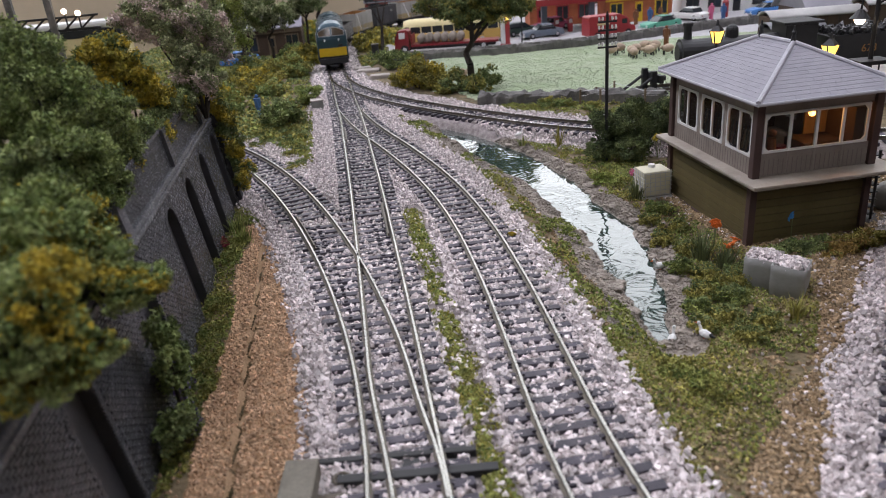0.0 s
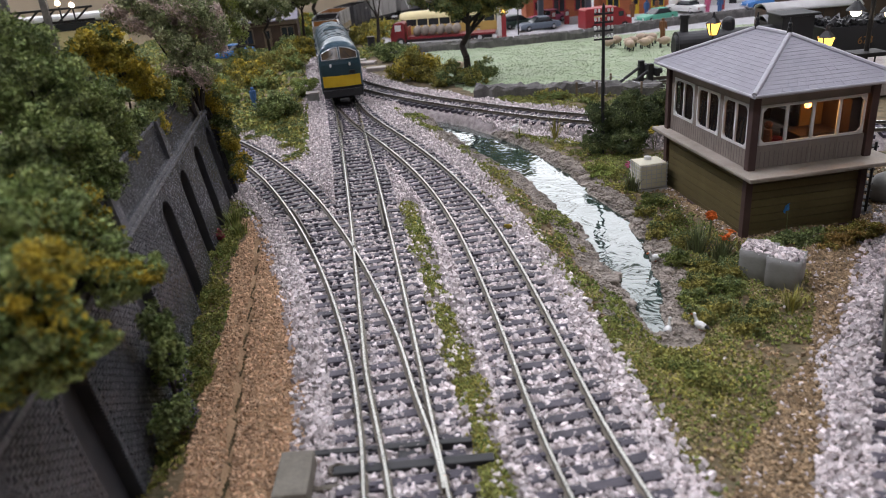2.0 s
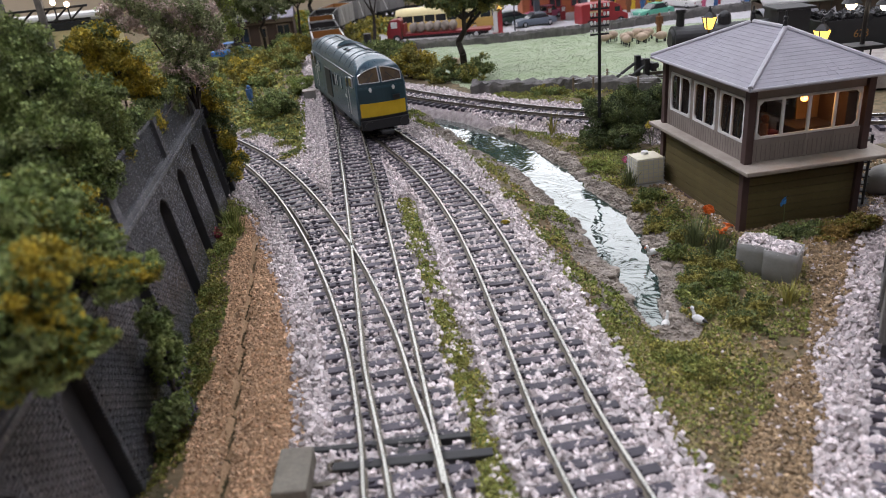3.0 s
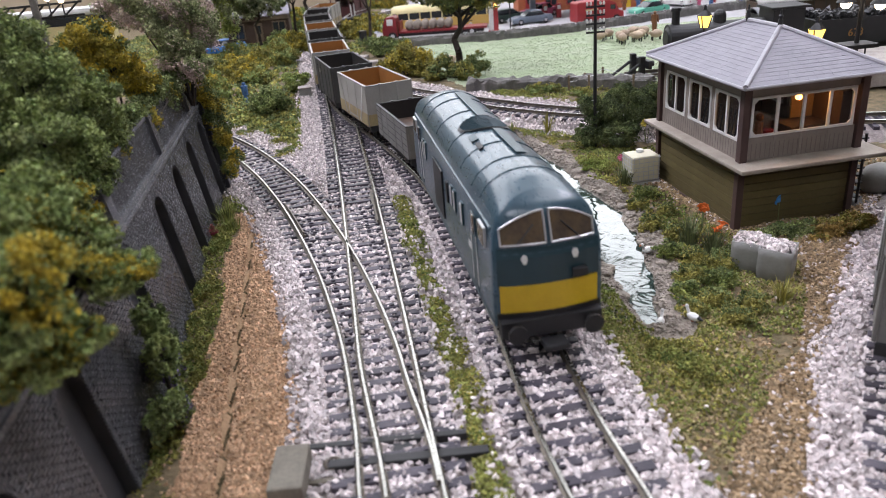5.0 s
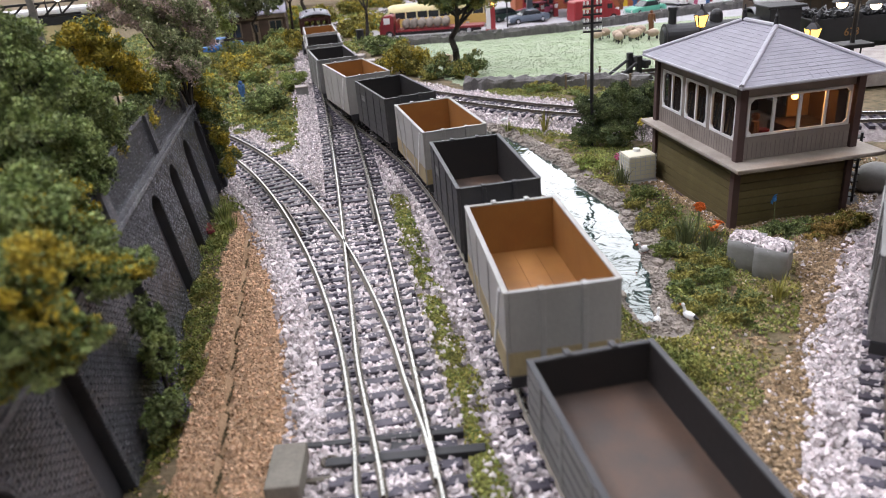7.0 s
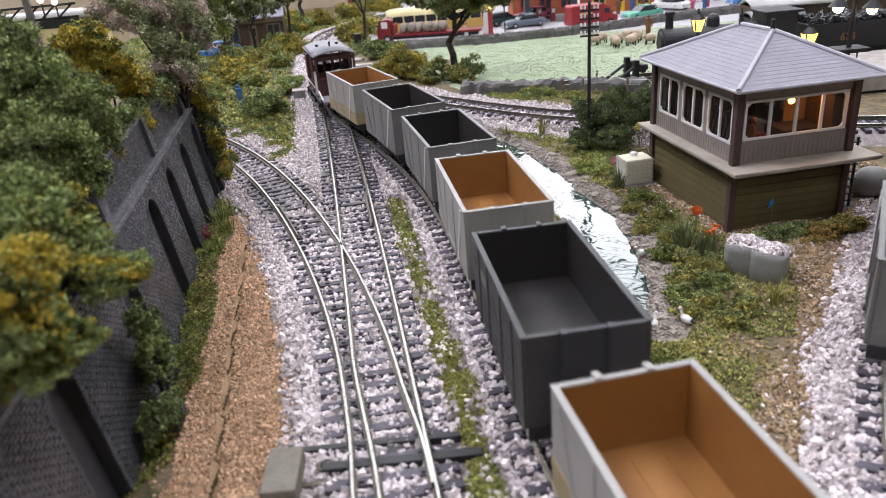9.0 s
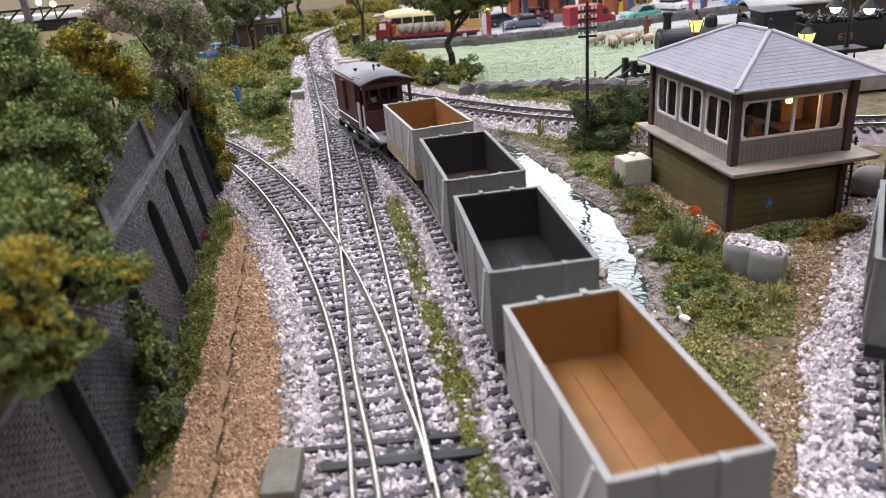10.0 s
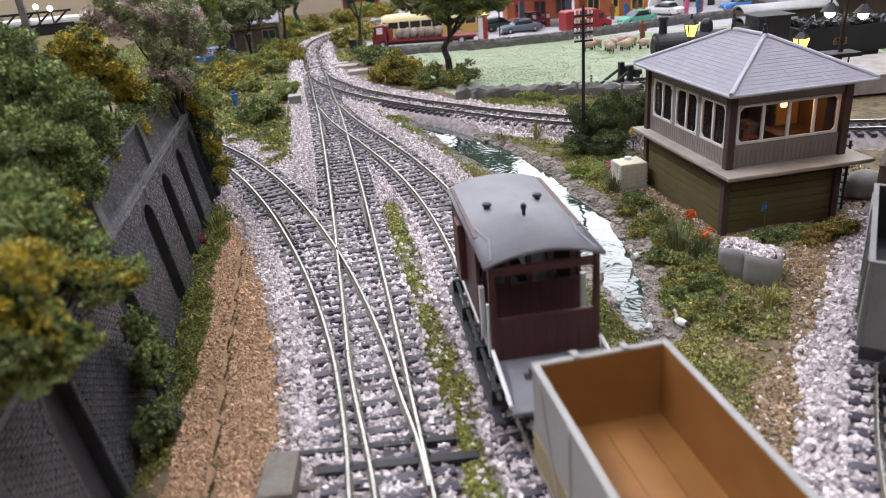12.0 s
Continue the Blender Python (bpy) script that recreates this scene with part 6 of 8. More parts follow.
# beyond the junction
for x, y in ((-95, 470), (-100, 500), (-108, 528), (-128, 545), (-86, 438), (-135, 520), (-122, 500), (-150, 560), (-112, 590), (-135, 570)):
    shrub("moss_clump", "low dark green growth between the far tracks", [(x, y, -3.5, 9, 12, 3), (x + 5, y + 8, -3.5, 6, 8, 3.5)], 16, 1.1, LEAF_DARK, OLIVE, 0.45, stem=False, category="plant")
shrub("round_bush", "dark green leafy bush beside the far track", [(-118, 556, 6, 14, 14, 11), (-108, 566, 4, 9, 10, 8)], 18, 1.3, LEAF_DARK, LEAF, 0.4)
shrub("low_bush", "bright green low bush beside the white box", [(-106, 640, 4, 14, 16, 8)], 18, 1.3, LEAF_LIME, LEAF, 0.5, stem=False)
for x, y, r, mt, sec in ((-170, 720, 26, OLIVE, LEAF_YELLOW), (-205, 690, 22, LEAF_YELLOW, LEAF), (-150, 800, 26, OLIVE, LEAF), (-190, 800, 26, LEAF_DARK, OLIVE), (-140, 880, 24, OLIVE, LEAF_YELLOW), (-178, 640, 16, OLIVE, LEAF), (-232, 640, 20, LEAF_YELLOW, LEAF_LIME),
                         (-150, 690, 14, LEAF, OLIVE), (-230, 760, 24, LEAF_DARK, LEAF), (-165, 930, 20, LEAF_DARK, LEAF), (-255, 560, 18, LEAF_DARK, OLIVE), (-300, 620, 24, LEAF, LEAF_DARK)):
    shrub("garden_bush", "rounded olive-brown bush in the far garden", [(x, y, r * 0.25, r, r, r * 0.62), (x + r * 0.5, y - r * 0.4, r * 0.1, r * 0.6, r * 0.6, r * 0.4)], 6, 2.0, mt, sec, 0.4)
shrub("gorse_bush", "large golden-olive bush beside the meadow", [(-8, 668, 10, 20, 16, 15), (6, 660, 6, 15, 14, 12), (-22, 672, 4, 14, 12, 9)], 9, 1.8, LEAF_YELLOW, OLIVE, 0.65)
shrub("round_bush", "dark green bush under the large tree", [(26, 640, 5, 16, 13, 10), (42, 626, 4, 14, 12, 10), (54, 634, 8, 11, 9, 9), (14, 628, 2, 12, 10, 7)], 9, 1.7, LEAF_DARK, OLIVE, 0.5)
shrub("round_bush", "dark blue-green bush by the stone slabs", [(-30, 790, 5, 20, 18, 11), (-12, 770, 4, 16, 14, 9), (-45, 830, 4, 14, 14, 8)], 8, 1.9, LEAF_DARK, LEAF, 0.35)
for x, y in ((90, 545), (100, 540), (120, 520), (140, 505), (165, 500), (185, 505)):
    shrub("hedge_tuft", "low ragged green growth by the stone hedge", [(x, y, -1, 9, 7, 4)], 20, 1.2, LEAF, OLIVE, 0.5, stem=False)
for x, y in ((-50, 1010), (-20, 985), (-70, 960), (-160, 1100), (-130, 1170), (-90, 1240), (-180, 1200), (-30, 1300), (60, 1340), (-60, 1330)):
    shrub("far_bush", "distant green and golden bush along the curve", [(x, y, 6, 26, 22, 16)], 3.2, 3.0, OLIVE if x % 20 else LEAF, LEAF_YELLOW, 0.3)


def tree(label, x, y, height, trunk_r, blobs, per, size, material, second, mix, forks=((0, 0),)):
    """A tapered trunk with forking limbs and a crown of many small leaves. Blobs relative to the foot."""
    z0 = float(ground_z(np.array([[x, y]]))[0])
    ob = thing("tree", label, "tree", at(x, y, z0))
    bm = B()
    pts = [Vector((rng.uniform(-1, 1) * trunk_r * 0.6 * k, rng.uniform(-1, 1) * trunk_r * 0.6 * k, height * 0.62 * k / 5)) for k in range(6)]
    for k in range(5):
        bar(bm, pts[k], pts[k + 1], trunk_r * (1.15 - 0.1 * k), trunk_r * (1.05 - 0.1 * k), n=9)
    for a in range(5):
        t = a * math.tau / 5
        bar(bm, (math.cos(t) * trunk_r * 2.0, math.sin(t) * trunk_r * 2.0, -0.6), pts[1] * 0.5, trunk_r * 0.5, trunk_r * 0.5, n=6)
    part("trunk", bm, BARK, ob)
    for b in blobs:
        bm = B()
        p = pts[-1] if rng.uniform() < 0.6 else pts[-2]
        q = Vector(b[:3])
        j = p.lerp(q, 0.5) + Vector(rng.uniform(-2, 2, 3))
        bar(bm, p, j, trunk_r * 0.55, trunk_r * 0.35, n=7)
        bar(bm, j, q, trunk_r * 0.35, trunk_r * 0.12, n=6)
        for k in range(5):
            d = rng.normal(size=3)
            d /= np.linalg.norm(d)
            bar(bm, j.lerp(q, 0.6), q + Vector(d * np.array(b[3:]) * 0.75), trunk_r * 0.16, 0.12, n=5)
        part("limb", bm, BARK, ob)
    if per:
        crown("leaves", np.array(blobs), per, size, material, ob, "", second, mix)
    return ob


tree("tall dark tree with crooked trunk at the meadow edge", 38, 660, 78, 3.1, [(-6, 0, 66, 22, 20, 14), (16, 4, 64, 20, 20, 13), (34, -4, 66, 20, 18, 13), (-26, 6, 72, 20, 18, 12), (6, 0, 84, 26, 24, 16), (46, 0, 72, 16, 16, 12)], 8, 1.9, LEAF_DARK, OLIVE, 0.4)
tree("slender bare forked tree beside the far curve", -52, 895, 70, 2.0, [(-18, 0, 70, 6, 6, 6), (14, 4, 72, 7, 6, 6), (0, 0, 84, 8, 8, 8)], 2, 1.6, LEAF_GREY, OLIVE, 0.4)
for x, y, h in ((-206, 852, 78), (-176, 870, 70), (-140, 905, 80), (-240, 800, 80), (-225, 930, 84)):
    tree("tall grey-green tree with thin trunk in the far garden", x, y, h, 1.9, [(-10, 0, h * 0.78, 19, 18, 12), (12, 4, h * 0.82, 18, 17, 12), (0, -4, h * 0.98, 20, 19, 14)], 6, 2.2, LEAF_GREY, LEAF_DARK, 0.5)
tree("dark green tree in front of the backscene", -150, 1120, 95, 3.0, [(-14, 0, 70, 26, 24, 18), (14, 4, 78, 26, 24, 18), (0, 0, 98, 26, 24, 18)], 3.5, 3.0, LEAF_DARK, LEAF, 0.4)
tree("dark green tree in front of the backscene", -240, 1080, 105, 3.0, [(-14, 0, 70, 28, 24, 18), (14, 4, 78, 26, 24, 18), (0, 0, 98, 28, 24, 18)], 3.5, 3.0, LEAF_DARK, LEAF, 0.4)

# ---------------------------------------------------------------- things beside the stream
def gz1(x, y):
    return float(ground_z(np.array([[x, y]], float))[0])


def telegraph_pole():
    ob = thing("telegraph_pole", "slim black telegraph pole with white insulators", "pole", at(100, 407, gz1(100, 407)))
    part("post", bar(B(), (0, 0, -1), (0, 0, 83), 1.15, 0.85, n=12), BLACK, ob)
    for k, z in enumerate((66, 70.5, 75, 79.5)):
        arm = part("crossarm", box(B(), -5.2, 5.2, -0.9, -0.1, z - 0.5, z + 0.5, 0.1), BLACK, ob)
        for x in (-4.6, -2.6, 2.6, 4.6):
            b = B()
            bar(b, (x, -0.5, z + 0.4), (x, -0.5, z + 1.2), 0.25)
            bar(b, (x, -0.5, z + 1.0), (x, -0.5, z + 2.6), 0.75, 0.55, n=8)
            part("insulator", b, WHITE, arm, "small white insulator")
    for k in range(7):
        s = 1 if k % 2 else -1
        part("climbing_step", bar(B(), (0, 0, 14 + k * 7), (s * 2.0, -0.4, 14.4 + k * 7), 0.25, n=5), SILVER, ob)
    part("finial", bar(B(), (0, 0, 83), (0, 0, 85), 0.9, 0.2, n=8), BLACK, ob)


telegraph_pole()


def tank():
    ob = thing("caged_tank", "cream plastic liquid tank in a wire cage", "tank", at(107, 341, gz1(107, 341) - 0.4, 8))
    body = part("tank_body", box(B(), -7, 7, -6, 6, 1.8, 14.5, 0.9), IBC, ob, "cream plastic tank")
    part("lid", bar(B(), (0.5, 2.5, 14.4), (0.5, 2.5, 15.8), 1.9, 1.7, n=14), WHITE, body, "white screw lid")
    part("pallet", box(B(), -7.6, 7.6, -6.6, 6.6, 0, 1.7, 0.2), SILVER, ob, "grey pallet base")
    for k in range(6):
        z = 2.6 + k * 2.2
        c = B()
        for p, q in (((-7.3, -6.3), (7.3, -6.3)), ((7.3, -6.3), (7.3, 6.3)), ((7.3, 6.3), (-7.3, 6.3)), ((-7.3, 6.3), (-7.3, -6.3))):
            bar(c, (*p, z), (*q, z), 0.16, n=5)
        part("cage_hoop", c, SILVER, ob)
    for k in range(6):
        for s in (-1, 1):
            part("cage_bar", bar(B(), (-6.4 + k * 2.56, s * 6.35, 1.6), (-6.4 + k * 2.56, s * 6.35, 14.6), 0.15, n=5), SILVER, ob)
    for k in range(5):
        for s in (-1, 1):
            part("cage_bar", bar(B(), (s * 7.35, -5.2 + k * 2.6, 1.6), (s * 7.35, -5.2 + k * 2.6, 14.6), 0.15, n=5), SILVER, ob)


tank()


def stone_tub():
    """Two pale bulk tubs side by side, heaped with ballast."""
    for k, (x, y) in enumerate(((117, 238), (123.2, 230))):
        ob = thing("bulk_bag", "pale grey bulk bag heaped with ballast chips", "bag", at(x, y, gz1(x, y) - 0.8, -38), group="ballast bags")
        bm = B()
        rows = [(5.2, 0), (6.0, 1.2), (6.3, 5), (6.2, 9.5), (6.3, 12.6), (5.8, 12.6), (5.6, 11.0)]
        rings = []
        for r, z in rows:
            ring = []
            for i in range(24):
                a = i * math.tau / 24
                e = max(abs(math.cos(a)), abs(math.sin(a))) ** 0.9
                ring.append(bm.verts.new((math.cos(a) * r / e * 0.93, math.sin(a) * r / e * 0.93, z + 0.25 * math.sin(3 * a + k))))
            rings.append(ring)
        for a, b in zip(rings, rings[1:]):
            for i in range(24):
                bm.faces.new((a[i], a[(i + 1) % 24], b[(i + 1) % 24], b[i]))
        bm.faces.new(rings[0][::-1])
        bm.faces.new(rings[-1])
        smooth_mesh(part("bag", bm, SKIP_GREY, ob))
        n = 150
        a, r = rng.uniform(0, math.tau, n), np.sqrt(rng.uniform(0, 1, n)) * 5.6
        pts = np.column_stack([r * np.cos(a), r * np.sin(a), 11.8 + (1 - (r / 5.6) ** 2) * 1.8 + rng.uniform(-0.2, 0.4, n)])
        tagged(scatter("stone_fill", pts, rng.uniform(0.6, 1.1, n), CUBE_V * 0.8, CUBE_F, BALLAST, ob, "heaped pale ballast chips"), kind="stuff")


stone_tub()


def flower(label, x, y, h, material, heads):
    ob = thing("flower", label, "flower", at(x, y, gz1(x, y)))
    for k in range(heads):
        dx, dy, dz = rng.uniform(-2, 2), rng.uniform(-2, 2), rng.uniform(-1.5, 1.0)
        part("stem", bar(B(), (dx * 0.2, dy * 0.2, -0.5), (dx, dy, h + dz), 0.22, 0.15, n=5), GREEN_BLADE, ob)
        b = B()
        for j in range(7):
            a = j * math.tau / 7
            plate(b, [(0, 0, 0), (1.7 * math.cos(a - 0.4), 1.7 * math.sin(a - 0.4), 0.8), (2.3 * math.cos(a), 2.3 * math.sin(a), 0.4), (1.7 * math.cos(a + 0.4), 1.7 * math.sin(a + 0.4), 0.8)], 0.25)
        ball(b, (0, 0, 0.4), 0.9, 6)
        bmesh.ops.transform(b, matrix=Matrix.Translation((dx, dy, h + dz)) @ Matrix.Rotation(rng.uniform(0, math.tau), 4, "Z") @ Matrix.Rotation(rng.uniform(0.5, 1.2), 4, "X"), verts=b.verts)
        part("bloom", b, material, ob)


flower("orange flower on a thin stem beside the signal box", 110, 268, 12, ORANGE, 3)
flower("orange flower on a thin stem beside the signal box", 113, 256, 9, ORANGE, 3)
flower("blue flower against the signal box wall", 139, 262, 14, BLUE_PETAL, 1)
flower("pink flower spike near the cream tank", 101, 352, 9, PINK, 3)
flower("yellow flower in the dark hedge", 131, 408, 12, LEAF_YELLOW, 3)
flower("small yellow flower beside the ballast", 31, 292, 2.5, LEAF_YELLOW, 1)


def bird(label, x, y, rz, white=True):
    """A small waterside bird: body, neck, head, beak, tail and legs."""
    z0 = gz1(x, y)
    ob = thing("bird", label, "bird", at(x, y, max(z0, -10.0), rz))
    b = B()
    ball(b, (0, 0, 2.2), 1.5, 10, (1.7, 0.9, 0.9))
    part("body", b, WHITE, ob)
    n = B()
    bar(n, (1.6, 0, 2.6), (2.7, 0, 4.9), 0.6, 0.4)
    ball(n, (2.8, 0, 5.1), 0.65, 8)
    part("neck", n, WHITE, ob)
    part("beak", bar(B(), (3.2, 0, 5.0), (4.4, 0, 4.6), 0.3, 0.06), ORANGE, ob)
    part("tail", bar(B(), (-2.0, 0, 2.5), (-3.8, 0, 2.2), 0.8, 0.15), BLACK if not white else WHITE, ob)
    for s in (-0.5, 0.5):
        part("leg", bar(B(), (0, s, 0), (0, s, 1.6), 0.16, n=5), ORANGE, ob)


bird("white goose with orange beak standing by the stream", 85, 258, 200)
bird("white goose with black tail at the stream end", 82.5, 202, 120, False)
bird("small white bird with orange feet at the water's edge", 72, 203, 60, False)
bird("white bird on the gravel beside the branch line", 57, 470, 30)


def rocks():
    for k in range(46):
        i = int(rng.integers(8, len(STREAM) - 1))
        s = 1 if rng.uniform() < 0.5 else -1
        d = STREAM[min(i + 1, len(STREAM) - 1)] - STREAM[i - 1]
        n = np.array((-d[1], d[0])) / np.hypot(*d)
        p = STREAM[i] + n * s * (STREAM_W[i] + rng.uniform(2.5, 10))
        if near_line(np.array([p]), R_LINE)[0] < 26:
            continue
        bm = B()
        bmesh.ops.create_icosphere(bm, subdivisions=2, radius=rng.uniform(1.2, 3.4))
        for v in bm.verts:
            v.co *= 1 + 0.28 * noise.noise(v.co * 0.7 + Vector((k, 0, 0)))
            v.co.z *= 0.5
        ob = part("bank_rock", bm, MUD)
        ob.matrix_world = at(p[0], p[1], gz1(*p) + 0.2, rng.uniform(0, 360))
        tagged(ob, "grey weathered rock on the stream bank", "rock", group="bank rocks")


rocks()


def white_box():
    ob = thing("relay_box", "small cream lineside box beside the far track", "box", at(-95, 612, -4.4, 8))
    part("body", box(B(), -5, 5, -4.5, 4.5, 0, 7.5, 0.4), SKIP_GREY, ob)
    part("lid", box(B(), -5.5, 5.5, -5, 5, 7.5, 8.4, 0.3), STONE_PALE, ob)


white_box()


def figure(label, x, y, h, top, bottom, z=None):
    bm = B()
    for s in (-1, 1):
        bar(bm, (s * h * 0.06, 0, 0), (s * h * 0.06, 0, h * 0.48), h * 0.065, h * 0.075)
        bar(bm, (s * h * 0.14, 0, h * 0.8), (s * h * 0.17, h * 0.06, h * 0.45), h * 0.05, h * 0.035)
    bar(bm, (0, 0, h * 0.45), (0, 0, h * 0.85), h * 0.12, h * 0.15)
    ball(bm, (0, 0, h * 0.93), h * 0.085, 8)
    ob = part("figurine", bm, top)
    ob.matrix_world = at(x, y, gz1(x, y) if z is None else z, rng.uniform(0, 360))
    tagged(ob, label, "figurine", group="figurines")


figure("blue painted model figurine standing in the garden", -141, 596, 19, SKIN_FREE, None)
figure("brown painted model figurine in the meadow", 256, 785, 21, FIG_BROWN, None)
for x, y, mt in ((300, 990, SKIN_FREE), (312, 985, FIG_BROWN), (372, 965, PINK), (385, 958, SKIN_FREE), (280, 985, FIG_BROWN)):
    figure("small painted model figurine on the road", x, y, 20, mt, None)


# ---------------------------------------------------------------- meadow edge: stone banks, fence, sheep
def stone_bank(label, line, h, w, step):
    L = glide(line, 10)
    S = arc_len(L)
    ob = thing("stone_wall", label, "wall", kind="structure")
    bm = B()
    n = int(S[-1] / 3)
    prev = None
    for k in range(n + 1):
        p, a = on_line(L, S, S[-1] * k / n)
        nx, ny = -math.sin(math.radians(a)), math.cos(math.radians(a))
        j = lambda q: 1 + 0.4 * float(vnoise(p[0] * 3 + q * 40, p[1] * 3, 12))
        ring = [bm.verts.new((p[0] + nx * o * j(o), p[1] + ny * o * j(o), z * j(o + z))) for o, z in ((-w, -6), (-w, h * 0.5), (-w * 0.7, h * 0.9), (0, h * 1.05), (w * 0.7, h * 0.9), (w, h * 0.5), (w, -6))]
        if prev:
            for i in range(6):
                bm.faces.new((prev[i], ring[i], ring[i + 1], prev[i + 1]))
        prev = ring
    bmesh.ops.recalc_face_normals(bm, faces=bm.faces)
    part("bank", bm, STONE, ob)
    k = 0
    s = 2.0
    while s < S[-1] - 2 and k < 150 and step:
        p, a = on_line(L, S, s)
        b = B()
        box(b, -step * 0.42, step * 0.42, -w * 0.5, w * 0.5, 0, h * 0.22, 0.6)
        o = part("coping_stone", b, STONE, ob)
        o.matrix_basis = at(p[0], p[1], h * 0.95, a + rng.uniform(-8, 8), 0, rng.uniform(-5, 5))
        s += step
        k += 1


stone_bank("rough dark grey stone bank at the meadow front", [(40, 574), (58, 566), (84, 560), (110, 551), (140, 540), (172, 524)], 5.5, 5.0, 0)
stone_bank("low grey stone wall between meadow and road", [(-40, 862), (0, 838), (90, 830), (195, 840), (283, 868), (350, 888), (470, 905)], 5.0, 3.0, 9)

FENCE = thing("wire_fence", "thin timber post and wire fence by the meadow", "fence")
FP = [(113, 541), (126, 545), (127, 536), (144, 562), (157, 524), (180, 516)]
for x, y in FP:
    part("post", box(B(), x - 0.7, x + 0.7, y - 0.7, y + 0.7, -6, 7.5, 0.2), TIMBER, FENCE)
for (x0, y0), (x1, y1) in zip(FP, FP[1:]):
    for z in (2.5, 5.8):
        part("wire", bar(B(), (x0, y0, z), (x1, y1, z), 0.16, n=5), SILVER, FENCE)


def sheep(x, y, rz):
    ob = thing("sheep", "cream woolly model sheep grazing in the meadow", "sheep", at(x, y, gz1(x, y), rz), group="flock of sheep")
    b = B()
    bmesh.ops.create_icosphere(b, subdivisions=2, radius=4.2)
    for v in b.verts:
        v.co.x *= 1.5
        v.co *= 1 + 0.12 * noise.noise(v.co * 0.9)
        v.co.z += 6.6
    smooth_mesh(part("body", b, FLEECE, ob))
    h = B()
    bar(h, (5.2, 0, 8.0), (8.6, 0, 6.8), 1.7, 1.1)
    for s in (-1, 1):
        bar(h, (5.8, s * 1.2, 8.8), (5.6, s * 2.6, 8.9), 0.5, 0.2)
    part("head", h, FLEECE, ob)
    for dx in (-4, 4):
        for s in (-1.8, 1.8):
            part("leg", bar(B(), (dx, s, 0), (dx, s, 4), 0.6, n=6), BLACK, ob)


for x, y, r in ((188, 748, 10), (200, 760, 200), (206, 738, 60), (214, 752, 170), (221, 730, 190), (229, 745, 30), (236, 758, 150), (241, 732, 180), (259, 738, 185), (204, 722, 90), (228, 768, 10), (32, 690, 20)):
    sheep(x, y, r)


def buffer_stop():
    ob = thing("buffer_stop", "black timber buffer stop at the siding end", "buffer stop", at(168, 552, -4.2, 8))
    for s in (-8, 8):
        part("post", box(B(), -2, 2, s - 2, s + 2, 0, 20, 0.4), BLACK, ob)
        st = B()
        bar(st, (-24, s, 0.8), (-1, s, 15), 1.2, n=8)
        part("strut", st, BLACK, ob)
    part("beam", box(B(), 2.1, 5.5, -14, 14, 11, 17, 0.5), BLACK, ob)
    for s in (-8, 8):
        part("buffer", bar(B(), (5.5, s, 14), (9, s, 14), 2.2, n=12), BLACK, ob)
    part("foot", box(B(), -30, 8, -11, 11, -1, 0.8, 0.3), SLEEPER, ob)


buffer_stop()
for x, y, r in ((-62, 782, 12), (-48, 742, 10), (-70, 800, 9)):
    bm = B()
    box(bm, -r, r, -r * 0.6, r * 0.6, 0, 4, 0.9)
    ob = part("stone_slab", bm, STONE_PALE)
    ob.matrix_world = at(x, y, -4.6, rng.uniform(-20, 20))
    tagged(ob, "pale flat stone slab beside the track", "stone", group="stone slabs")
ob = thing("litter_bin", "small dark cylindrical bin beside the lane", "bin", at(-61, 908, -4.3))
part("drum", bar(B(), (0, 0, 0), (0, 0, 13), 4.2, 4.6, n=14), BLACK, ob)
part("rim", bar(B(), (0, 0, 13), (0, 0, 14), 4.9, n=14), RAIL_SIDE, ob)


# ---------------------------------------------------------------- road vehicles
def loft(bm, stations):
    """Stations of (x, half width, z bottom, z top, top half width)."""
    prev = None
    for x, w, z0, z1, tw in stations:
        ring = [bm.verts.new((x, y, z)) for y, z in ((-w, z0), (-w, (z0 + z1) * 0.5), (-tw, z1), (tw, z1), (w, (z0 + z1) * 0.5), (w, z0))]
        if prev:
            for i in range(6):
                bm.faces.new((prev[i], ring[i], ring[(i + 1) % 6], prev[(i + 1) % 6]))
        else:
            bm.faces.new(ring[::-1])
        prev = ring
    bm.faces.new(prev)
    bmesh.ops.recalc_face_normals(bm, faces=bm.faces)
    es = [e for e in bm.edges if e.calc_face_angle(0) > 0.5]
    bmesh.ops.bevel(bm, geom=es, offset=0.7, segments=2, affect="EDGES", profile=0.6)
    return bm


def road_wheels(ob, xs, half, r):
    for x in xs:
        for s in (-1, 1):
            b = B()
            bar(b, (x, s * (half - 2.2), r), (x, s * half, r), r, n=16)
            w = part("wheel", b, BLACK, ob)
            part("hub", bar(B(), (x, s * half, r), (x, s * (half + 0.3), r), r * 0.5, n=10), SILVER, w)


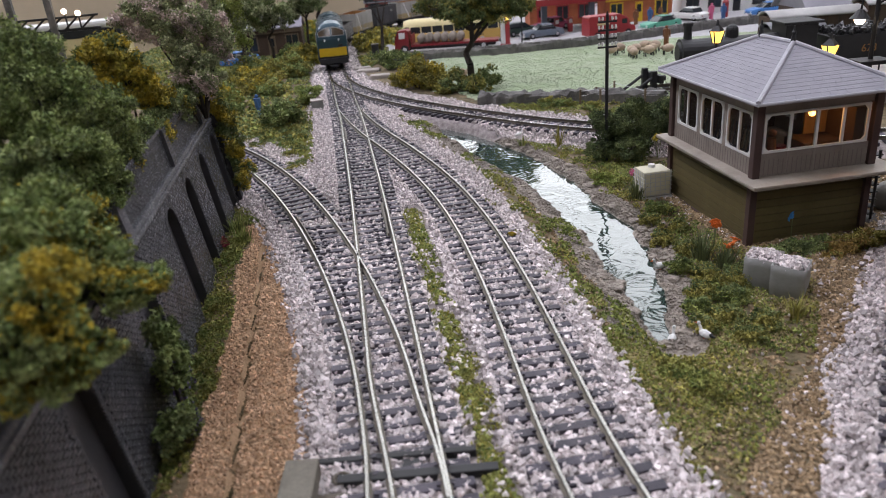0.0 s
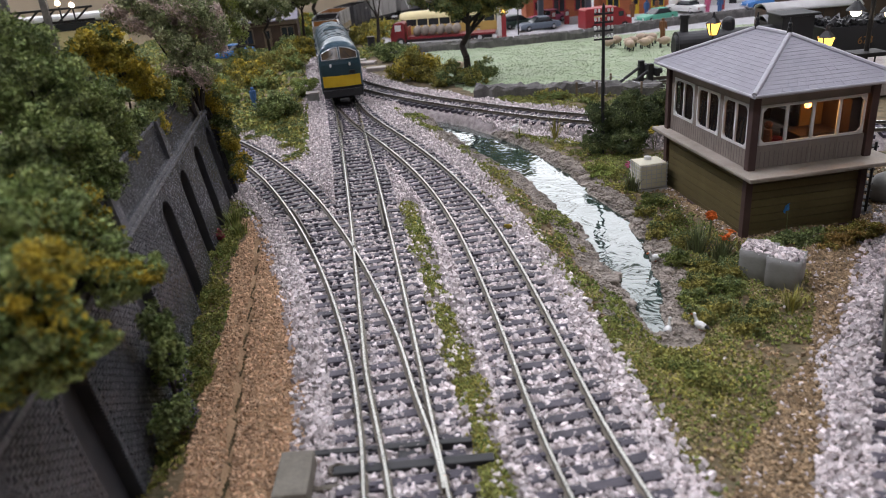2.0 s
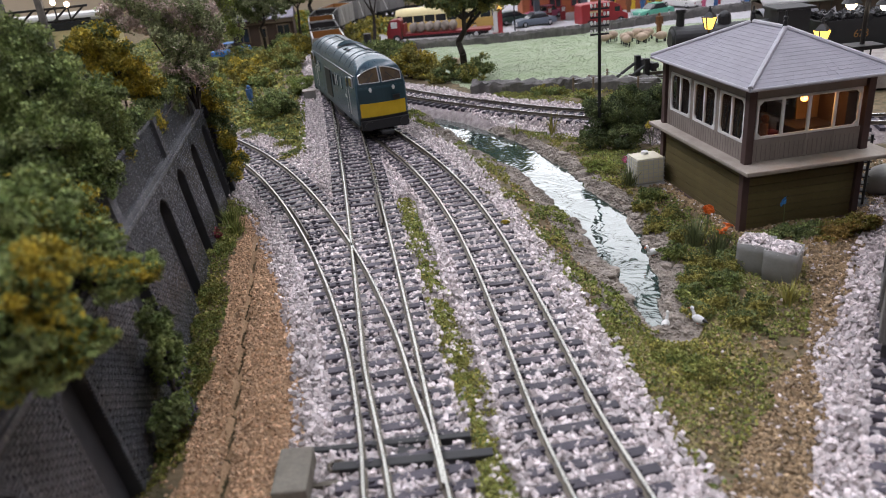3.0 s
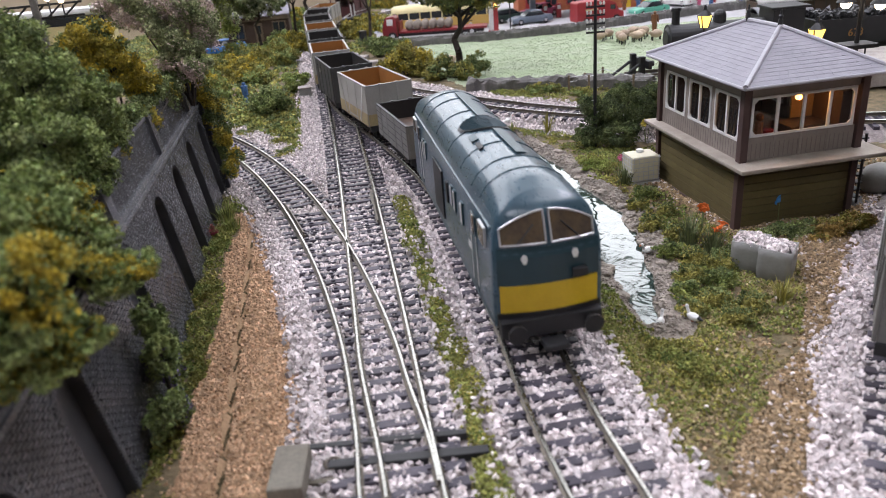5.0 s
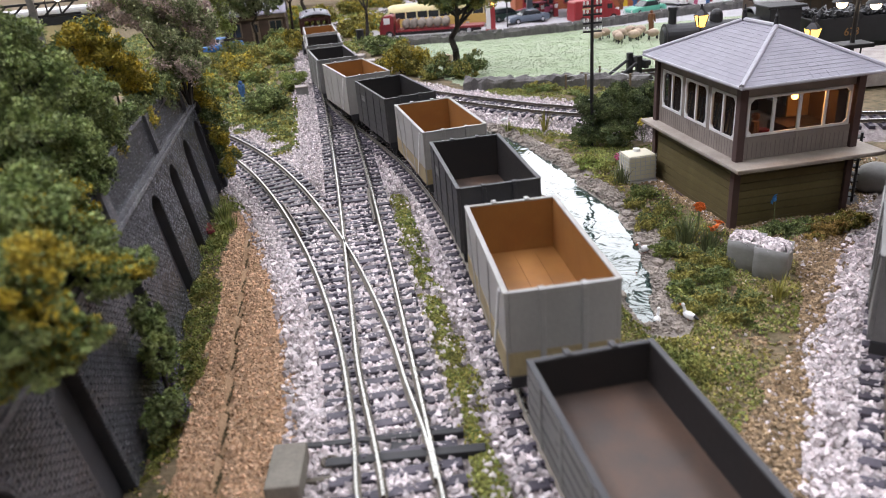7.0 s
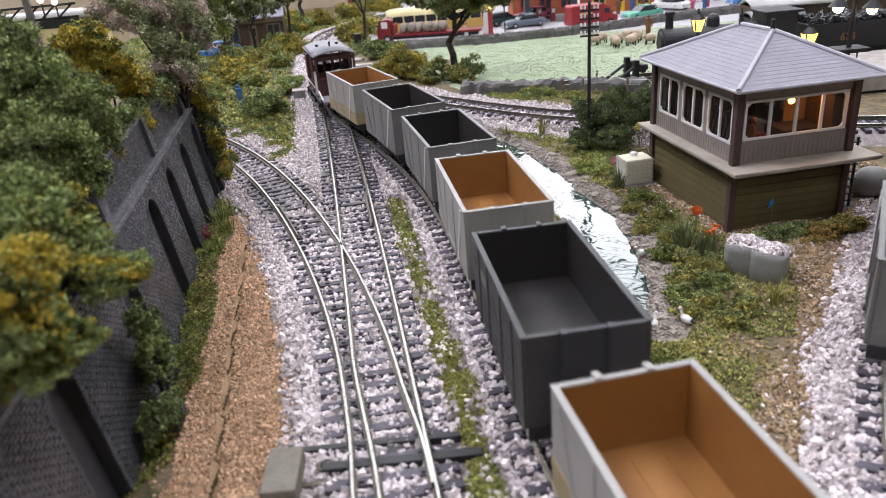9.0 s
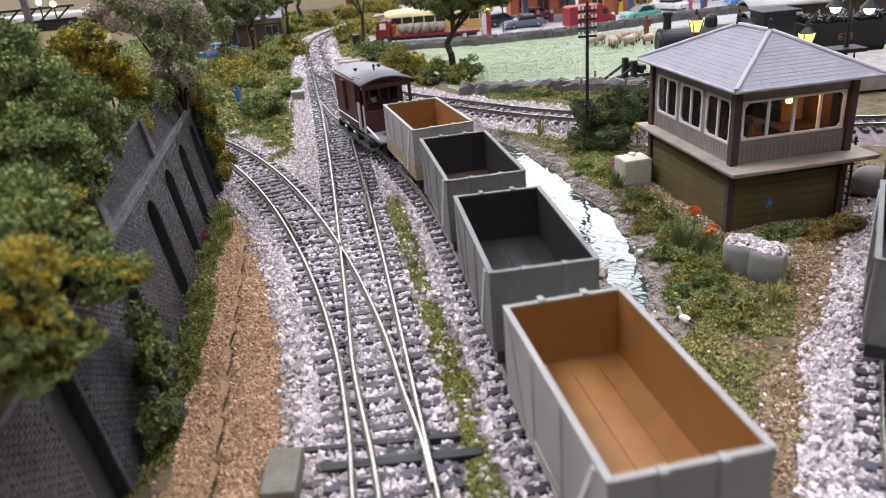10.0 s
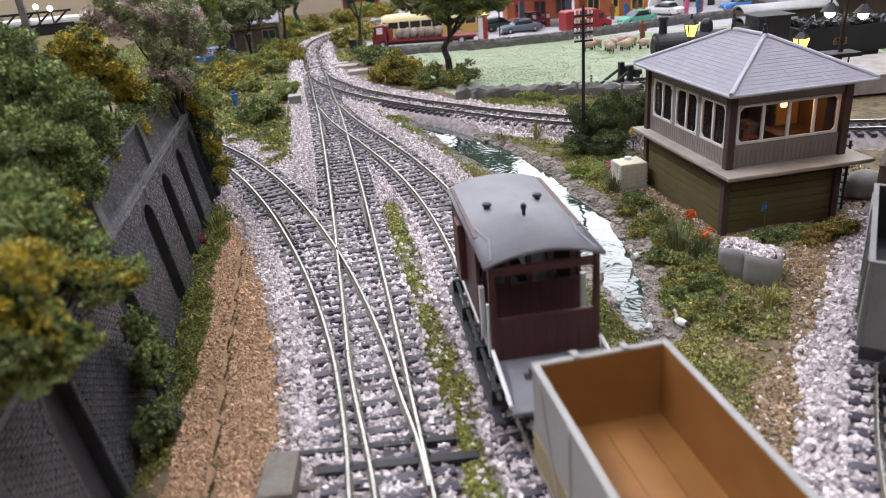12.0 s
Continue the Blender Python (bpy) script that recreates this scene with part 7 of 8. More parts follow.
def car(label, x, y, rz, paint, estate=False, L=27.0, W=10.5):
    ob = thing("car", label, "car", at(x, y, gz1(x, y), rz), group="parked cars")
    part("body", loft(B(), [(-L, W * 0.9, 3, 8.5, W * 0.8), (-L * 0.85, W, 2.6, 10, W * 0.9), (L * 0.6, W, 2.6, 10, W * 0.9), (L * 0.95, W * 0.92, 2.8, 8.6, W * 0.8), (L, W * 0.85, 3.2, 7, W * 0.75)]), paint, ob)
    back = -L * 0.9 if estate else -L * 0.6
    part("glasshouse", loft(B(), [(back, W * 0.85, 9.4, 10, W * 0.8), (back + 4, W * 0.86, 9.4, 15.4, W * 0.68), (L * 0.12, W * 0.86, 9.4, 15.6, W * 0.68), (L * 0.42, W * 0.82, 9.4, 10, W * 0.78)]), GLASS_DARK, ob, "dark car windows")
    part("roof", loft(B(), [(back + 4.5, W * 0.66, 15.3, 16.2, W * 0.6), (L * 0.1, W * 0.66, 15.4, 16.4, W * 0.6)]), paint, ob)
    road_wheels(ob, (-L * 0.62, L * 0.62), W, 3.6)
    for s in (-1, 1):
        part("headlight", bar(B(), (L * 0.97, s * W * 0.6, 6.2), (L * 1.01, s * W * 0.6, 6.2), 1.2, n=10), WHITE, ob)
        part("tail_light", box(B(), -L * 1.0 - 0.3, -L * 0.98, s * W * 0.6 - 1, s * W * 0.6 + 1, 5.6, 7.2, 0.1), RED, ob)
    part("bumper", box(B(), L * 0.98, L * 1.03, -W * 0.85, W * 0.85, 3.2, 4.6, 0.3), SILVER, ob)


GLASS_DARK = make_mat("dark_car_glass", (0.03, 0.035, 0.04), 0.1, vary=0.2, bump=0)
car("mint green model saloon car parked on the road", 293, 925, 205, GREEN_CAR)
car("blue model estate car parked up the road", 447, 972, 190, BLUE_CAR, True)
car("slate-blue model saloon car at the filling station", 148, 940, 195, GREY_CAR)
car("pink model car under the station canopy", 172, 1010, 200, PINK)
car("white model car outside the shops", 350, 985, 120, WHITE)
car("dark green model estate car beside the forecourt", 128, 985, 20, make_mat("dark_green_paint", (0.04, 0.07, 0.06), 0.4, vary=0.1), True)
car("blue model car parked in the far garden", -233, 935, 60, BLUE_CAR)


def van():
    ob = thing("delivery_van", "bright red model delivery van parked by the wall", "van", at(221, 893, gz1(221, 893), 12))
    part("body", loft(B(), [(-30, 11, 4, 25, 10), (-28, 11.5, 3.5, 26.5, 10.4), (10, 11.5, 3.5, 26.5, 10.4), (20, 11.3, 3.5, 22, 9.6), (23, 11, 3.6, 14, 10), (30, 10.4, 4, 11.5, 9.4)]), RED, ob)
    part("windscreen", plate(B(), [(19.0, -8.6, 21.4), (19.0, 8.6, 21.4), (23.4, 9.4, 14.4), (23.4, -9.4, 14.4)], 0.6, (0.8, 0, 0.5)), GLASS_DARK, ob)
    for s in (-1, 1):
        part("door_window", box(B(), 12, 18.5, s * 10.6 - 0.7, s * 10.6 + 0.9, 15, 20.5, 0.3), GLASS_DARK, ob)
        part("side_lettering", box(B(), -20, -4, s * 11.5 - 0.2, s * 11.5 + 0.2, 16, 18), CREAM, ob)
        part("headlight", bar(B(), (29.4, s * 7.5, 8), (30.4, s * 7.5, 8), 1.5, n=10), WHITE, ob)
    part("bumper", box(B(), 29.5, 31, -10, 10, 3.8, 5.4, 0.3), SILVER, ob)
    road_wheels(ob, (-19, 20), 11.5, 4.4)


van()


def lorry():
    ob = thing("flatbed_lorry", "dark red model flatbed lorry loaded with grey sacks", "lorry", at(26, 905, gz1(26, 905), 171))
    cab = part("cab", loft(B(), [(44, 11, 5, 26, 9.6), (47, 11.5, 4.5, 28, 10), (57, 11.5, 4.5, 27, 9.8), (61, 11, 4.8, 17, 10.4), (62, 10.4, 5, 15, 9.8)]), DEEP_RED, ob, "dark red cab")
    part("windscreen", plate(B(), [(57.6, -8.4, 26), (57.6, 8.4, 26), (61.2, 9.2, 17.6), (61.2, -9.2, 17.6)], 0.6, (0.8, 0, 0.4)), GLASS_DARK, cab)
    for s in (-1, 1):
        part("door_window", box(B(), 48.5, 56, s * 10.4 - 0.6, s * 10.4 + 0.9, 18, 25, 0.3), WHITE, cab)
        part("headlight", bar(B(), (61.6, s * 7.6, 8), (62.8, s * 7.6, 8), 1.6, n=10), WHITE, cab)
    part("flatbed", box(B(), -64, 42, -12, 12, 8, 10.6, 0.4), DEEP_RED, ob, "dark red load bed")
    part("chassis", box(B(), -60, 46, -6, 6, 4, 8, 0.4), BLACK, ob)
    part("headboard", box(B(), 40, 41.6, -12, 12, 10.6, 22, 0.3), DEEP_RED, ob)
    for k in range(6):
        for s in (-1, 1):
            b = B()
            ball(b, (30 - k * 9.6, s * 5.6, 16.2), 6.0, 12, (0.82, 0.95, 0.95))
            smooth_mesh(part("sack", b, SACK, ob))
    road_wheels(ob, (50, -30, -46), 11.6, 5.2)


lorry()


def coach():
    ob = thing("motor_coach", "cream and yellow model motor coach with rounded roof", "coach", at(38, 955, gz1(38, 955), 174))
    part("body", loft(B(), [(-66, 10, 5, 15, 10), (-62, 12, 4, 16, 12), (58, 12, 4, 16, 12), (66, 11, 5, 15, 11)]), make_mat("ochre_coach_paint", (0.55, 0.36, 0.1), 0.45, vary=0.1), ob)
    b = B()
    prev = None
    for x, k in ((-65, 0.75), (-60, 0.93), (-52, 1), (50, 1), (58, 0.93), (63, 0.75)):
        ring = [b.verts.new((x, 12 * k * math.cos(a), 24 + 9 * k * math.sin(a))) for a in np.linspace(0, math.pi, 11)]
        if prev:
            for i in range(10):
                b.faces.new((prev[i], ring[i], ring[i + 1], prev[i + 1]))
        else:
            b.faces.new(ring[::-1])
        prev = ring
    b.faces.new(prev)
    bmesh.ops.recalc_face_normals(b, faces=b.faces)
    smooth_mesh(part("roof", b, CREAM, ob, "cream rounded roof"))
    part("window_band", box(B(), -61, 61, -11.4, 11.4, 15.8, 24.4, 0.8), GLASS_DARK, ob)
    for k in range(9):
        for s in (-1, 1):
            part("window_pillar", box(B(), -58 + k * 14, -56.4 + k * 14, s * 11.4 - 0.6, s * 11.4 + 0.5, 15.6, 24.6, 0.2), CREAM, ob)
    road_wheels(ob, (-36, 38), 12, 5.2)


coach()


# ---------------------------------------------------------------- filling station and shops
def pump_post():
    ob = thing("station_pillar", "red and white forecourt pillar with a glowing lamp", "pillar", at(97, 897, gz1(97, 897)))
    part("white_side", box(B(), -5, -0.1, -3, 3, 0, 46, 0.4), WHITE, ob)
    part("red_side", box(B(), 0, 5.5, -3, 3, 0, 50, 0.4), RED, ob)
    part("lamp", ball(B(), (2.5, -4.6, 30), 2.4), LANTERN, ob, "glowing yellow lamp")
    part("foot", box(B(), -6, 6.5, -4, 4, 0, 2, 0.3), RED, ob)


pump_post()


def canopy():
    ob = thing("filling_station_canopy", "flat forecourt canopy with red fascia and grey columns", "canopy", at(180, 985, -4.2, 4))
    part("roof", box(B(), -52, 64, -30, 34, 38, 42, 0.5), WHITE, ob)
    part("fascia", box(B(), -53, 65, -32, -30.1, 36, 44, 0.4), RED, ob, "red fascia board")
    for x in (-26, 36):
        part("column", box(B(), x - 3.5, x + 3.5, -22, -15, 0, 38, 0.5), GREY_CAR, ob)
    for x in (-8, 10):
        p = part("petrol_pump", box(B(), x - 3, x + 3, -14, -9, 0, 18, 0.6), RED, ob, "red petrol pump")
        part("dial", box(B(), x - 2.2, x + 2.2, -14.5, -14.1, 11, 16, 0.2), WHITE, p)
    part("post", bar(B(), (-66, -70, 0), (-66, -70, 52), 0.8, n=8), BLACK, ob)


canopy()


def shop(label, x, y, rz, w, d, h, wall_mat, trim, doors):
    ob = thing("shop", label, "building", at(x, y, -4.3, rz))
    part("wall", box(B(), -w, w, 0, d, 0, h, 0.4), wall_mat, ob)
    b = B()
    plate(b, [(-w - 2, -3, h), (w + 2, -3, h), (w + 2, d / 2, h + d * 0.42), (-w - 2, d / 2, h + d * 0.42)], 1.2)
    plate(b, [(-w - 2, d + 3, h), (-w - 2, d / 2, h + d * 0.42), (w + 2, d / 2, h + d * 0.42), (w + 2, d + 3, h)], 1.2)
    bmesh.ops.recalc_face_normals(b, faces=b.faces)
    part("roof", b, SLATE, ob)
    n = int(w * 2 / 26)
    for k in range(n):
        cx = -w + (k + 0.5) * 2 * w / n
        if k in doors:
            dr = part("door", box(B(), cx - 5, cx + 5, -1.2, 0.2, 0, 26, 0.3), trim, ob)
            part("door_window", box(B(), cx - 3, cx + 3, -1.6, -1.1, 13, 23, 0.2), GLASS_DARK, dr)
        else:
            fr = part("window", box(B(), cx - 9, cx + 9, -1.0, 0.2, 7, 27, 0.3), trim, ob)
            part("pane", box(B(), cx - 7.4, cx + 7.4, -1.4, -0.9, 8.6, 25.4, 0.2), GLASS_DARK, fr)
            part("glazing_bar", box(B(), cx - 0.5, cx + 0.5, -1.7, -1.2, 8.6, 25.4), trim, fr)
    part("fascia", box(B(), -w, w, -2.2, 0.2, 29, 36, 0.3), trim, ob)
    part("shop_sign", box(B(), -w * 0.5, w * 0.5, -2.6, -2.1, 31, 34), wall_mat, ob)
    return ob


YELLOW_SHOP = make_mat("shop_yellow_paint", (0.75, 0.5, 0.03), 0.5, vary=0.1)
ORANGE_BRICK = make_mat("orange_brick_wall", (0.45, 0.14, 0.06), 0.8, vary=0.25)
shop("yellow-fronted model shop with large windows", 292, 1015, 2, 46, 40, 50, ORANGE_BRICK, YELLOW_SHOP, (1,))
shop("brick model shop with red trim", 195, 1050, 2, 46, 40, 50, ORANGE_BRICK, RED, (0,))
shop("white rendered model cottage with dark windows", 420, 1040, -4, 60, 46, 55, WHITE, BLACK, (2,))
shop("pale rendered model house up the hill", 545, 1010, -8, 50, 44, 60, WHITE, DEEP_RED, (1,))
shop("brown timber model house behind the garden trees", -200, 985, 4, 40, 36, 34, SHED_BROWN, TIMBER, (1,))
shop("small red brick hut by the backscene", -70, 1400, 0, 34, 24, 28, make_mat("hut_red_brick", (0.22, 0.05, 0.04), 0.8, vary=0.2), BLACK, ())
ob = thing("post_box", "bright red model pillar post box", "post box", at(398, 985, -4.3))
part("drum", bar(B(), (0, 0, 0), (0, 0, 19), 4, n=14), RED, ob)
part("cap", bar(B(), (0, 0, 19), (0, 0, 21.5), 4.7, 2.5, n=14), RED, ob)


# ---------------------------------------------------------------- goods yard behind the signal box
def steam_loco():
    ob = thing("steam_locomotive", "black model steam locomotive standing in the yard", "locomotive", at(250, 568, -1, 179))
    part("boiler", bar(B(), (-20, 0, 24), (46, 0, 24), 10, n=24), BLACK, ob)
    part("smokebox", bar(B(), (46, 0, 24), (54, 0, 24), 10.6, n=24), BLACK, ob)
    part("smokebox_door", bar(B(), (54, 0, 24), (55.6, 0, 24), 8.6, 6.5, n=20), BLACK, ob)
    c = B()
    bar(c, (48, 0, 33), (48, 0, 44), 3.2, 2.9, n=16)
    bar(c, (48, 0, 44), (48, 0, 46.5), 3.9, 3.7, n=16)
    part("chimney", c, BLACK, ob)
    d = B()
    bar(d, (14, 0, 32), (14, 0, 38), 5.0, 4.8, n=16)
    ball(d, (14, 0, 38), 4.8, 14)
    part("dome", d, BLACK, ob)
    part("footplate", box(B(), -48, 58, -14, 14, 12, 14, 0.3), BLACK, ob)
    part("cab", box(B(), -46, -22, -13, 13, 14, 40, 0.6), BLACK, ob)
    part("cab_roof", box(B(), -50, -20, -14, 14, 40, 42, 0.6), BLACK, ob)
    part("buffer_beam", box(B(), 57, 60, -15, 15, 7, 13, 0.3), DEEP_RED, ob)
    for x in (-30, 0, 28):
        for s in (-8, 8):
            part("driving_wheel", bar(B(), (x, s - 1, 10), (x, s + 1, 10), 10, n=20), BLACK, ob)
    tn = thing("tender", "black model tender heaped with coal and gilt lettering", "tender", at(342, 570, -1, 179))
    part("tank", box(B(), -36, 36, -14, 14, 9, 29, 0.6), BLACK, tn)
    for x in (-24, 0, 24):
        for s in (-8, 8):
            part("wheel", bar(B(), (x, s - 1, 7), (x, s + 1, 7), 7, n=16), BLACK, tn)
    pts = np.column_stack([rng.uniform(-34, 34, 500), rng.uniform(-13, 13, 500), rng.uniform(28.5, 33, 500)])
    tagged(scatter("coal", pts, rng.uniform(0.9, 2.0, 500), CUBE_V, CUBE_F, make_mat("glossy_coal", (0.02, 0.02, 0.022), 0.35, vary=0.3, island=0.3), tn, "heaped black coal"), kind="stuff")
    txt = bpy.data.curves.new("number", "FONT")
    txt.body, txt.size, txt.extrude, txt.align_x = "673", 8 * MM, 0.15 * MM, "CENTER"
    to = new("number", txt)
    txt.materials.append(make_mat("gilt_lettering", (0.3, 0.15, 0.04), 0.5, vary=0.1))
    to.parent = tn
    to.matrix_basis = at(4, 14.2, 15.5) @ pose(0, 0, 0, 90, 0, 180)


steam_loco()


def yard_van(label, x, y, L, roof_mat, body_mat, h=34):
    ob = thing("goods_van", label, "wagon", at(x, y, -1.5, 176), group="vans in the goods yard")
    part("body", box(B(), -L, L, -15, 15, 9, h, 0.4), body_mat, ob)
    b = B()
    ys = np.linspace(-16.5, 16.5, 11)
    g = [[b.verts.new((xx, yy, h + 5 - 5 * (yy / 16.5) ** 2)) for yy in ys] for xx in (-L - 1, L + 1)]
    for i in range(10):
        b.faces.new((g[0][i], g[1][i], g[1][i + 1], g[0][i + 1]))
    bmesh.ops.recalc_face_normals(b, faces=b.faces)
    bmesh.ops.solidify(b, geom=list(b.faces), thickness=1.0)
    smooth_mesh(part("roof", b, roof_mat, ob))
    for k in range(int(L / 5)):
        part("plank", box(B(), -L + 2 + k * 10, -L + 2.5 + k * 10, -15.3, 15.3, 9.5, h - 0.5), BLACK, ob)
    part("chassis", box(B(), -L, L, -11, 11, 5, 9, 0.3), BLACK, ob)
    for xx in (-L * 0.6, L * 0.6):
        AX = part("wheelset", bar(B(), (xx, -9, 6), (xx, 9, 6), 6, n=14), BLACK, ob)


PALE_ROOF = make_mat("pale_grey_van_roof", (0.42, 0.41, 0.4), 0.6, vary=0.12)
yard_van("brown model goods van with pale curved roof", 345, 662, 40, PALE_ROOF, SHED_BROWN)
yard_van("brown model goods van with pale curved roof", 440, 668, 46, PALE_ROOF, SHED_BROWN, 38)
yard_van("dark model goods van with grey roof", 318, 640, 22, ROOF_GREY, BLACK, 27)
YARD_TRACK = thing("yard_rails", "sidings in the goods yard behind the signal box", "track", group="tracks")
for y in (568, 665):
    for o in (-8.25, 8.25):
        part("rail", box(B(), 165 if y < 600 else 290, 760, y + o - 0.5, y + o + 0.5, -3.4, -1.0), RAIL_SIDE, YARD_TRACK)
    first = part("sleeper", box(B(), -1.6, 1.6, -15, 15, -4.8, -3.4), SLEEPER, YARD_TRACK)
    first.matrix_basis = at(168 if y < 600 else 292, y, 0)
    for k in range(1, 60):
        share(first, at((168 if y < 600 else 292) + k * 7, y, 0))


def goods_shed():
    ob = thing("goods_shed", "large grey-roofed model goods shed behind the sidings", "building", at(520, 800, -4.4, -3))
    part("wall", box(B(), -120, 120, -40, 40, 0, 26, 0.5), SHED_BROWN, ob)
    b = B()
    for s in (-1, 1):
        plate(b, [(-126, s * 46, 24), (126, s * 46, 24), (126, 0, 62), (-126, 0, 62)], 1.6)
    bmesh.ops.recalc_face_normals(b, faces=b.faces)
    part("roof", b, SLATE, ob, "grey slate roof")
    g = B()
    plate(g, [(-121, -40, 26), (-121, 40, 26), (-121, 0, 58)], 1.2, (1, 0, 0))
    part("gable", g, SLATE, ob)
    for k in range(6):
        part("window", box(B(), -100 + k * 36, -84 + k * 36, -41, -39.8, 8, 20, 0.3), GLASS_DARK, ob)


goods_shed()


def lantern_post(label, x, y, h):
    ob = thing("platform_lamp", label, "lamp", at(x, y, -6), group="platform lamps")
    part("post", bar(B(), (0, 0, 0), (0, 0, h), 1.0, 0.7, n=8), BLACK, ob)
    g = B()
    prev = None
    for z, r in ((h, 1.6), (h + 6.5, 3.0)):
        ring = [g.verts.new((r * sx, r * sy, z)) for sx, sy in ((-1, -1), (1, -1), (1, 1), (-1, 1))]
        if prev:
            for i in range(4):
                g.faces.new((prev[i], prev[(i + 1) % 4], ring[(i + 1) % 4], ring[i]))
        prev = ring
    bmesh.ops.recalc_face_normals(g, faces=g.faces)
    lan = part("lantern", g, LANTERN, ob, "glowing yellow lantern panes")
    for sx, sy in ((-1, -1), (1, -1), (1, 1), (-1, 1)):
        part("frame_bar", bar(B(), (1.7 * sx, 1.7 * sy, h), (3.1 * sx, 3.1 * sy, h + 6.6), 0.35, n=5), BLACK, lan)
    c = B()
    bar(c, (0, 0, h + 6.5), (0, 0, h + 9.5), 4.4, 1.4, n=4)
    bar(c, (0, 0, h + 9.5), (0, 0, h + 12.5), 1.1, 0.5, n=8)
    part("cap", c, BLACK, ob)


lantern_post("black platform lamp with glowing yellow lantern", 166, 420, 58)
lantern_post("black platform lamp with glowing yellow lantern", 199, 360, 55)


def yard_lamp():
    ob = thing("yard_lamp", "tall black yard lamp with two hooded bulbs", "lamp", at(217, 355, -8))
    part("post", bar(B(), (0, 0, 0), (0, 0, 96), 1.4, 1.0, n=10), BLACK, ob)
    part("platform", box(B(), -8, 8, -6, 6, 54, 56, 0.4), BLACK, ob)
    for k in range(8):
        part("ladder_rung", bar(B(), (-3, -3, 6 + k * 6), (3, -3, 6 + k * 6), 0.3, n=5), BLACK, ob)
    for s in (-3, 3):
        part("ladder_rail", bar(B(), (s, -3, 0), (s, -3, 54), 0.4, n=6), BLACK, ob)
    for s, z in ((-1, 80), (1, 78)):
        a = B()
        pts = [(0, 0, z + 4), (s * 4, -1, z + 6), (s * 8, -1, z + 5), (s * 8.5, -1, z)]
        for p, q in zip(pts, pts[1:]):
            bar(a, p, q, 0.5, n=6)
        arm = part("arm", a, BLACK, ob)
        part("shade", bar(B(), (s * 8.5, -1, z - 4), (s * 8.5, -1, z), 4.6, 1.2, n=14), BLACK, arm)
        part("bulb", ball(B(), (s * 8.5, -1, z - 4.6), 2.6), HEADLAMP, arm, "glowing white bulb")


yard_lamp()


def box_steps():
    ob = thing("signal_box_steps", "black iron ladder steps at the signal box end", "steps", at(186, 292, -9, 6.8))
    for s in (-4, 4):
        part("string", bar(B(), (0, s, 0), (0, s, 32), 0.6, n=6), BLACK, ob)
    for k in range(9):
        part("tread", box(B(), -1.6, 1.6, -4, 4, 3 + k * 3.3, 3.6 + k * 3.3, 0.1), BLACK, ob)
    part("foot_slab", box(B(), -7, 7, -7, 7, -1, 0.8, 0.3), BLACK, ob)
    b = thing("bulk_bag", "pale rounded bulk bag beyond the steps", "bag", at(203, 300, -9.5), group="ballast bags")
    q = B()
    ball(q, (0, 0, 6.5), 8, 14, (1.2, 0.9, 0.95))
    smooth_mesh(part("bag", q, SKIP_GREY, b))


box_steps()


# ---------------------------------------------------------------- wagons standing on the yard track
def standing(ob, s0):
    S = arc_len(Q_LINE)
    p, a = on_line(Q_LINE, S, s0)
    ob.matrix_world = at(p[0], p[1], 0, a)


S_Q = arc_len(Q_LINE)
K_Q = int(np.argmin(np.hypot(Q_LINE[:, 0] - 139, Q_LINE[:, 1] - 172)))
N_AX = len(AXLES)
standing(wagon("standing_wagon", "weathered grey open wagon standing on the yard track", WAG_MID, INSIDE_DARK, INSIDE_DARK, WAG_MID), S_Q[K_Q])
standing(wagon("standing_wagon", "brown planked open wagon with a pale stone load", SHED_BROWN, INSIDE_DARK, SACK, SHED_BROWN, planked=True, braces=False), S_Q[K_Q] + 80)
del AXLES[N_AX:]
load = spots(320, -27, 27, -12, 12)
ob = scatter("stone_load", np.column_stack([load, 30 + 6 * (1 - (load[:, 0] / 30) ** 2) + rng.uniform(-1, 1, 320)]), rng.uniform(1.2, 2.4, 320), CUBE_V, CUBE_F, make_mat("pink_stone_load", (0.45, 0.3, 0.25), 0.9, vary=0.2, island=0.3))
standing(ob, S_Q[K_Q] + 80)
tagged(ob, "pinkish stone load heaped in the brown wagon", "stones", kind="stuff")
ob = part("platform", box(B(), 225, 520, 470, 540, -5, 8, 0.6), STONE_PALE)
tagged(ob, "pale stone station platform behind the signal box", "platform", kind="structure")


# ---------------------------------------------------------------- far left: signal gantry and a standing coach
def gantry():
    ob = thing("signal_gantry", "black lattice signal gantry with glowing white lamps", "gantry", at(-285, 560, -4.2, 12))
    for x in (-12, 14):
        part("post", box(B(), x - 2.4, x + 2.4, -2.4, 2.4, 0, 112, 0.3), STONE, ob, "grey gantry post")
    for z in (83, 92):
        part("rail", box(B(), -50, 46, -1, 1, z, z + 1.6, 0.2), BLACK, ob)
    for k in range(8):
        x = -48 + k * 11.5
        part("lattice", bar(B(), (x, 0, 84), (x + 10.5, 0, 92.5), 0.7, n=6), BLACK, ob)
    for x, z in ((-24, 76), (24, 97), (33, 95)):
        part("lamp_arm", bar(B(), (x, -2, 84), (x, -2, z + 2), 0.6, n=6), BLACK, ob)
        part("lamp", ball(B(), (x, -3, z), 2.0), HEADLAMP, ob, "glowing white lamp")

gantry()


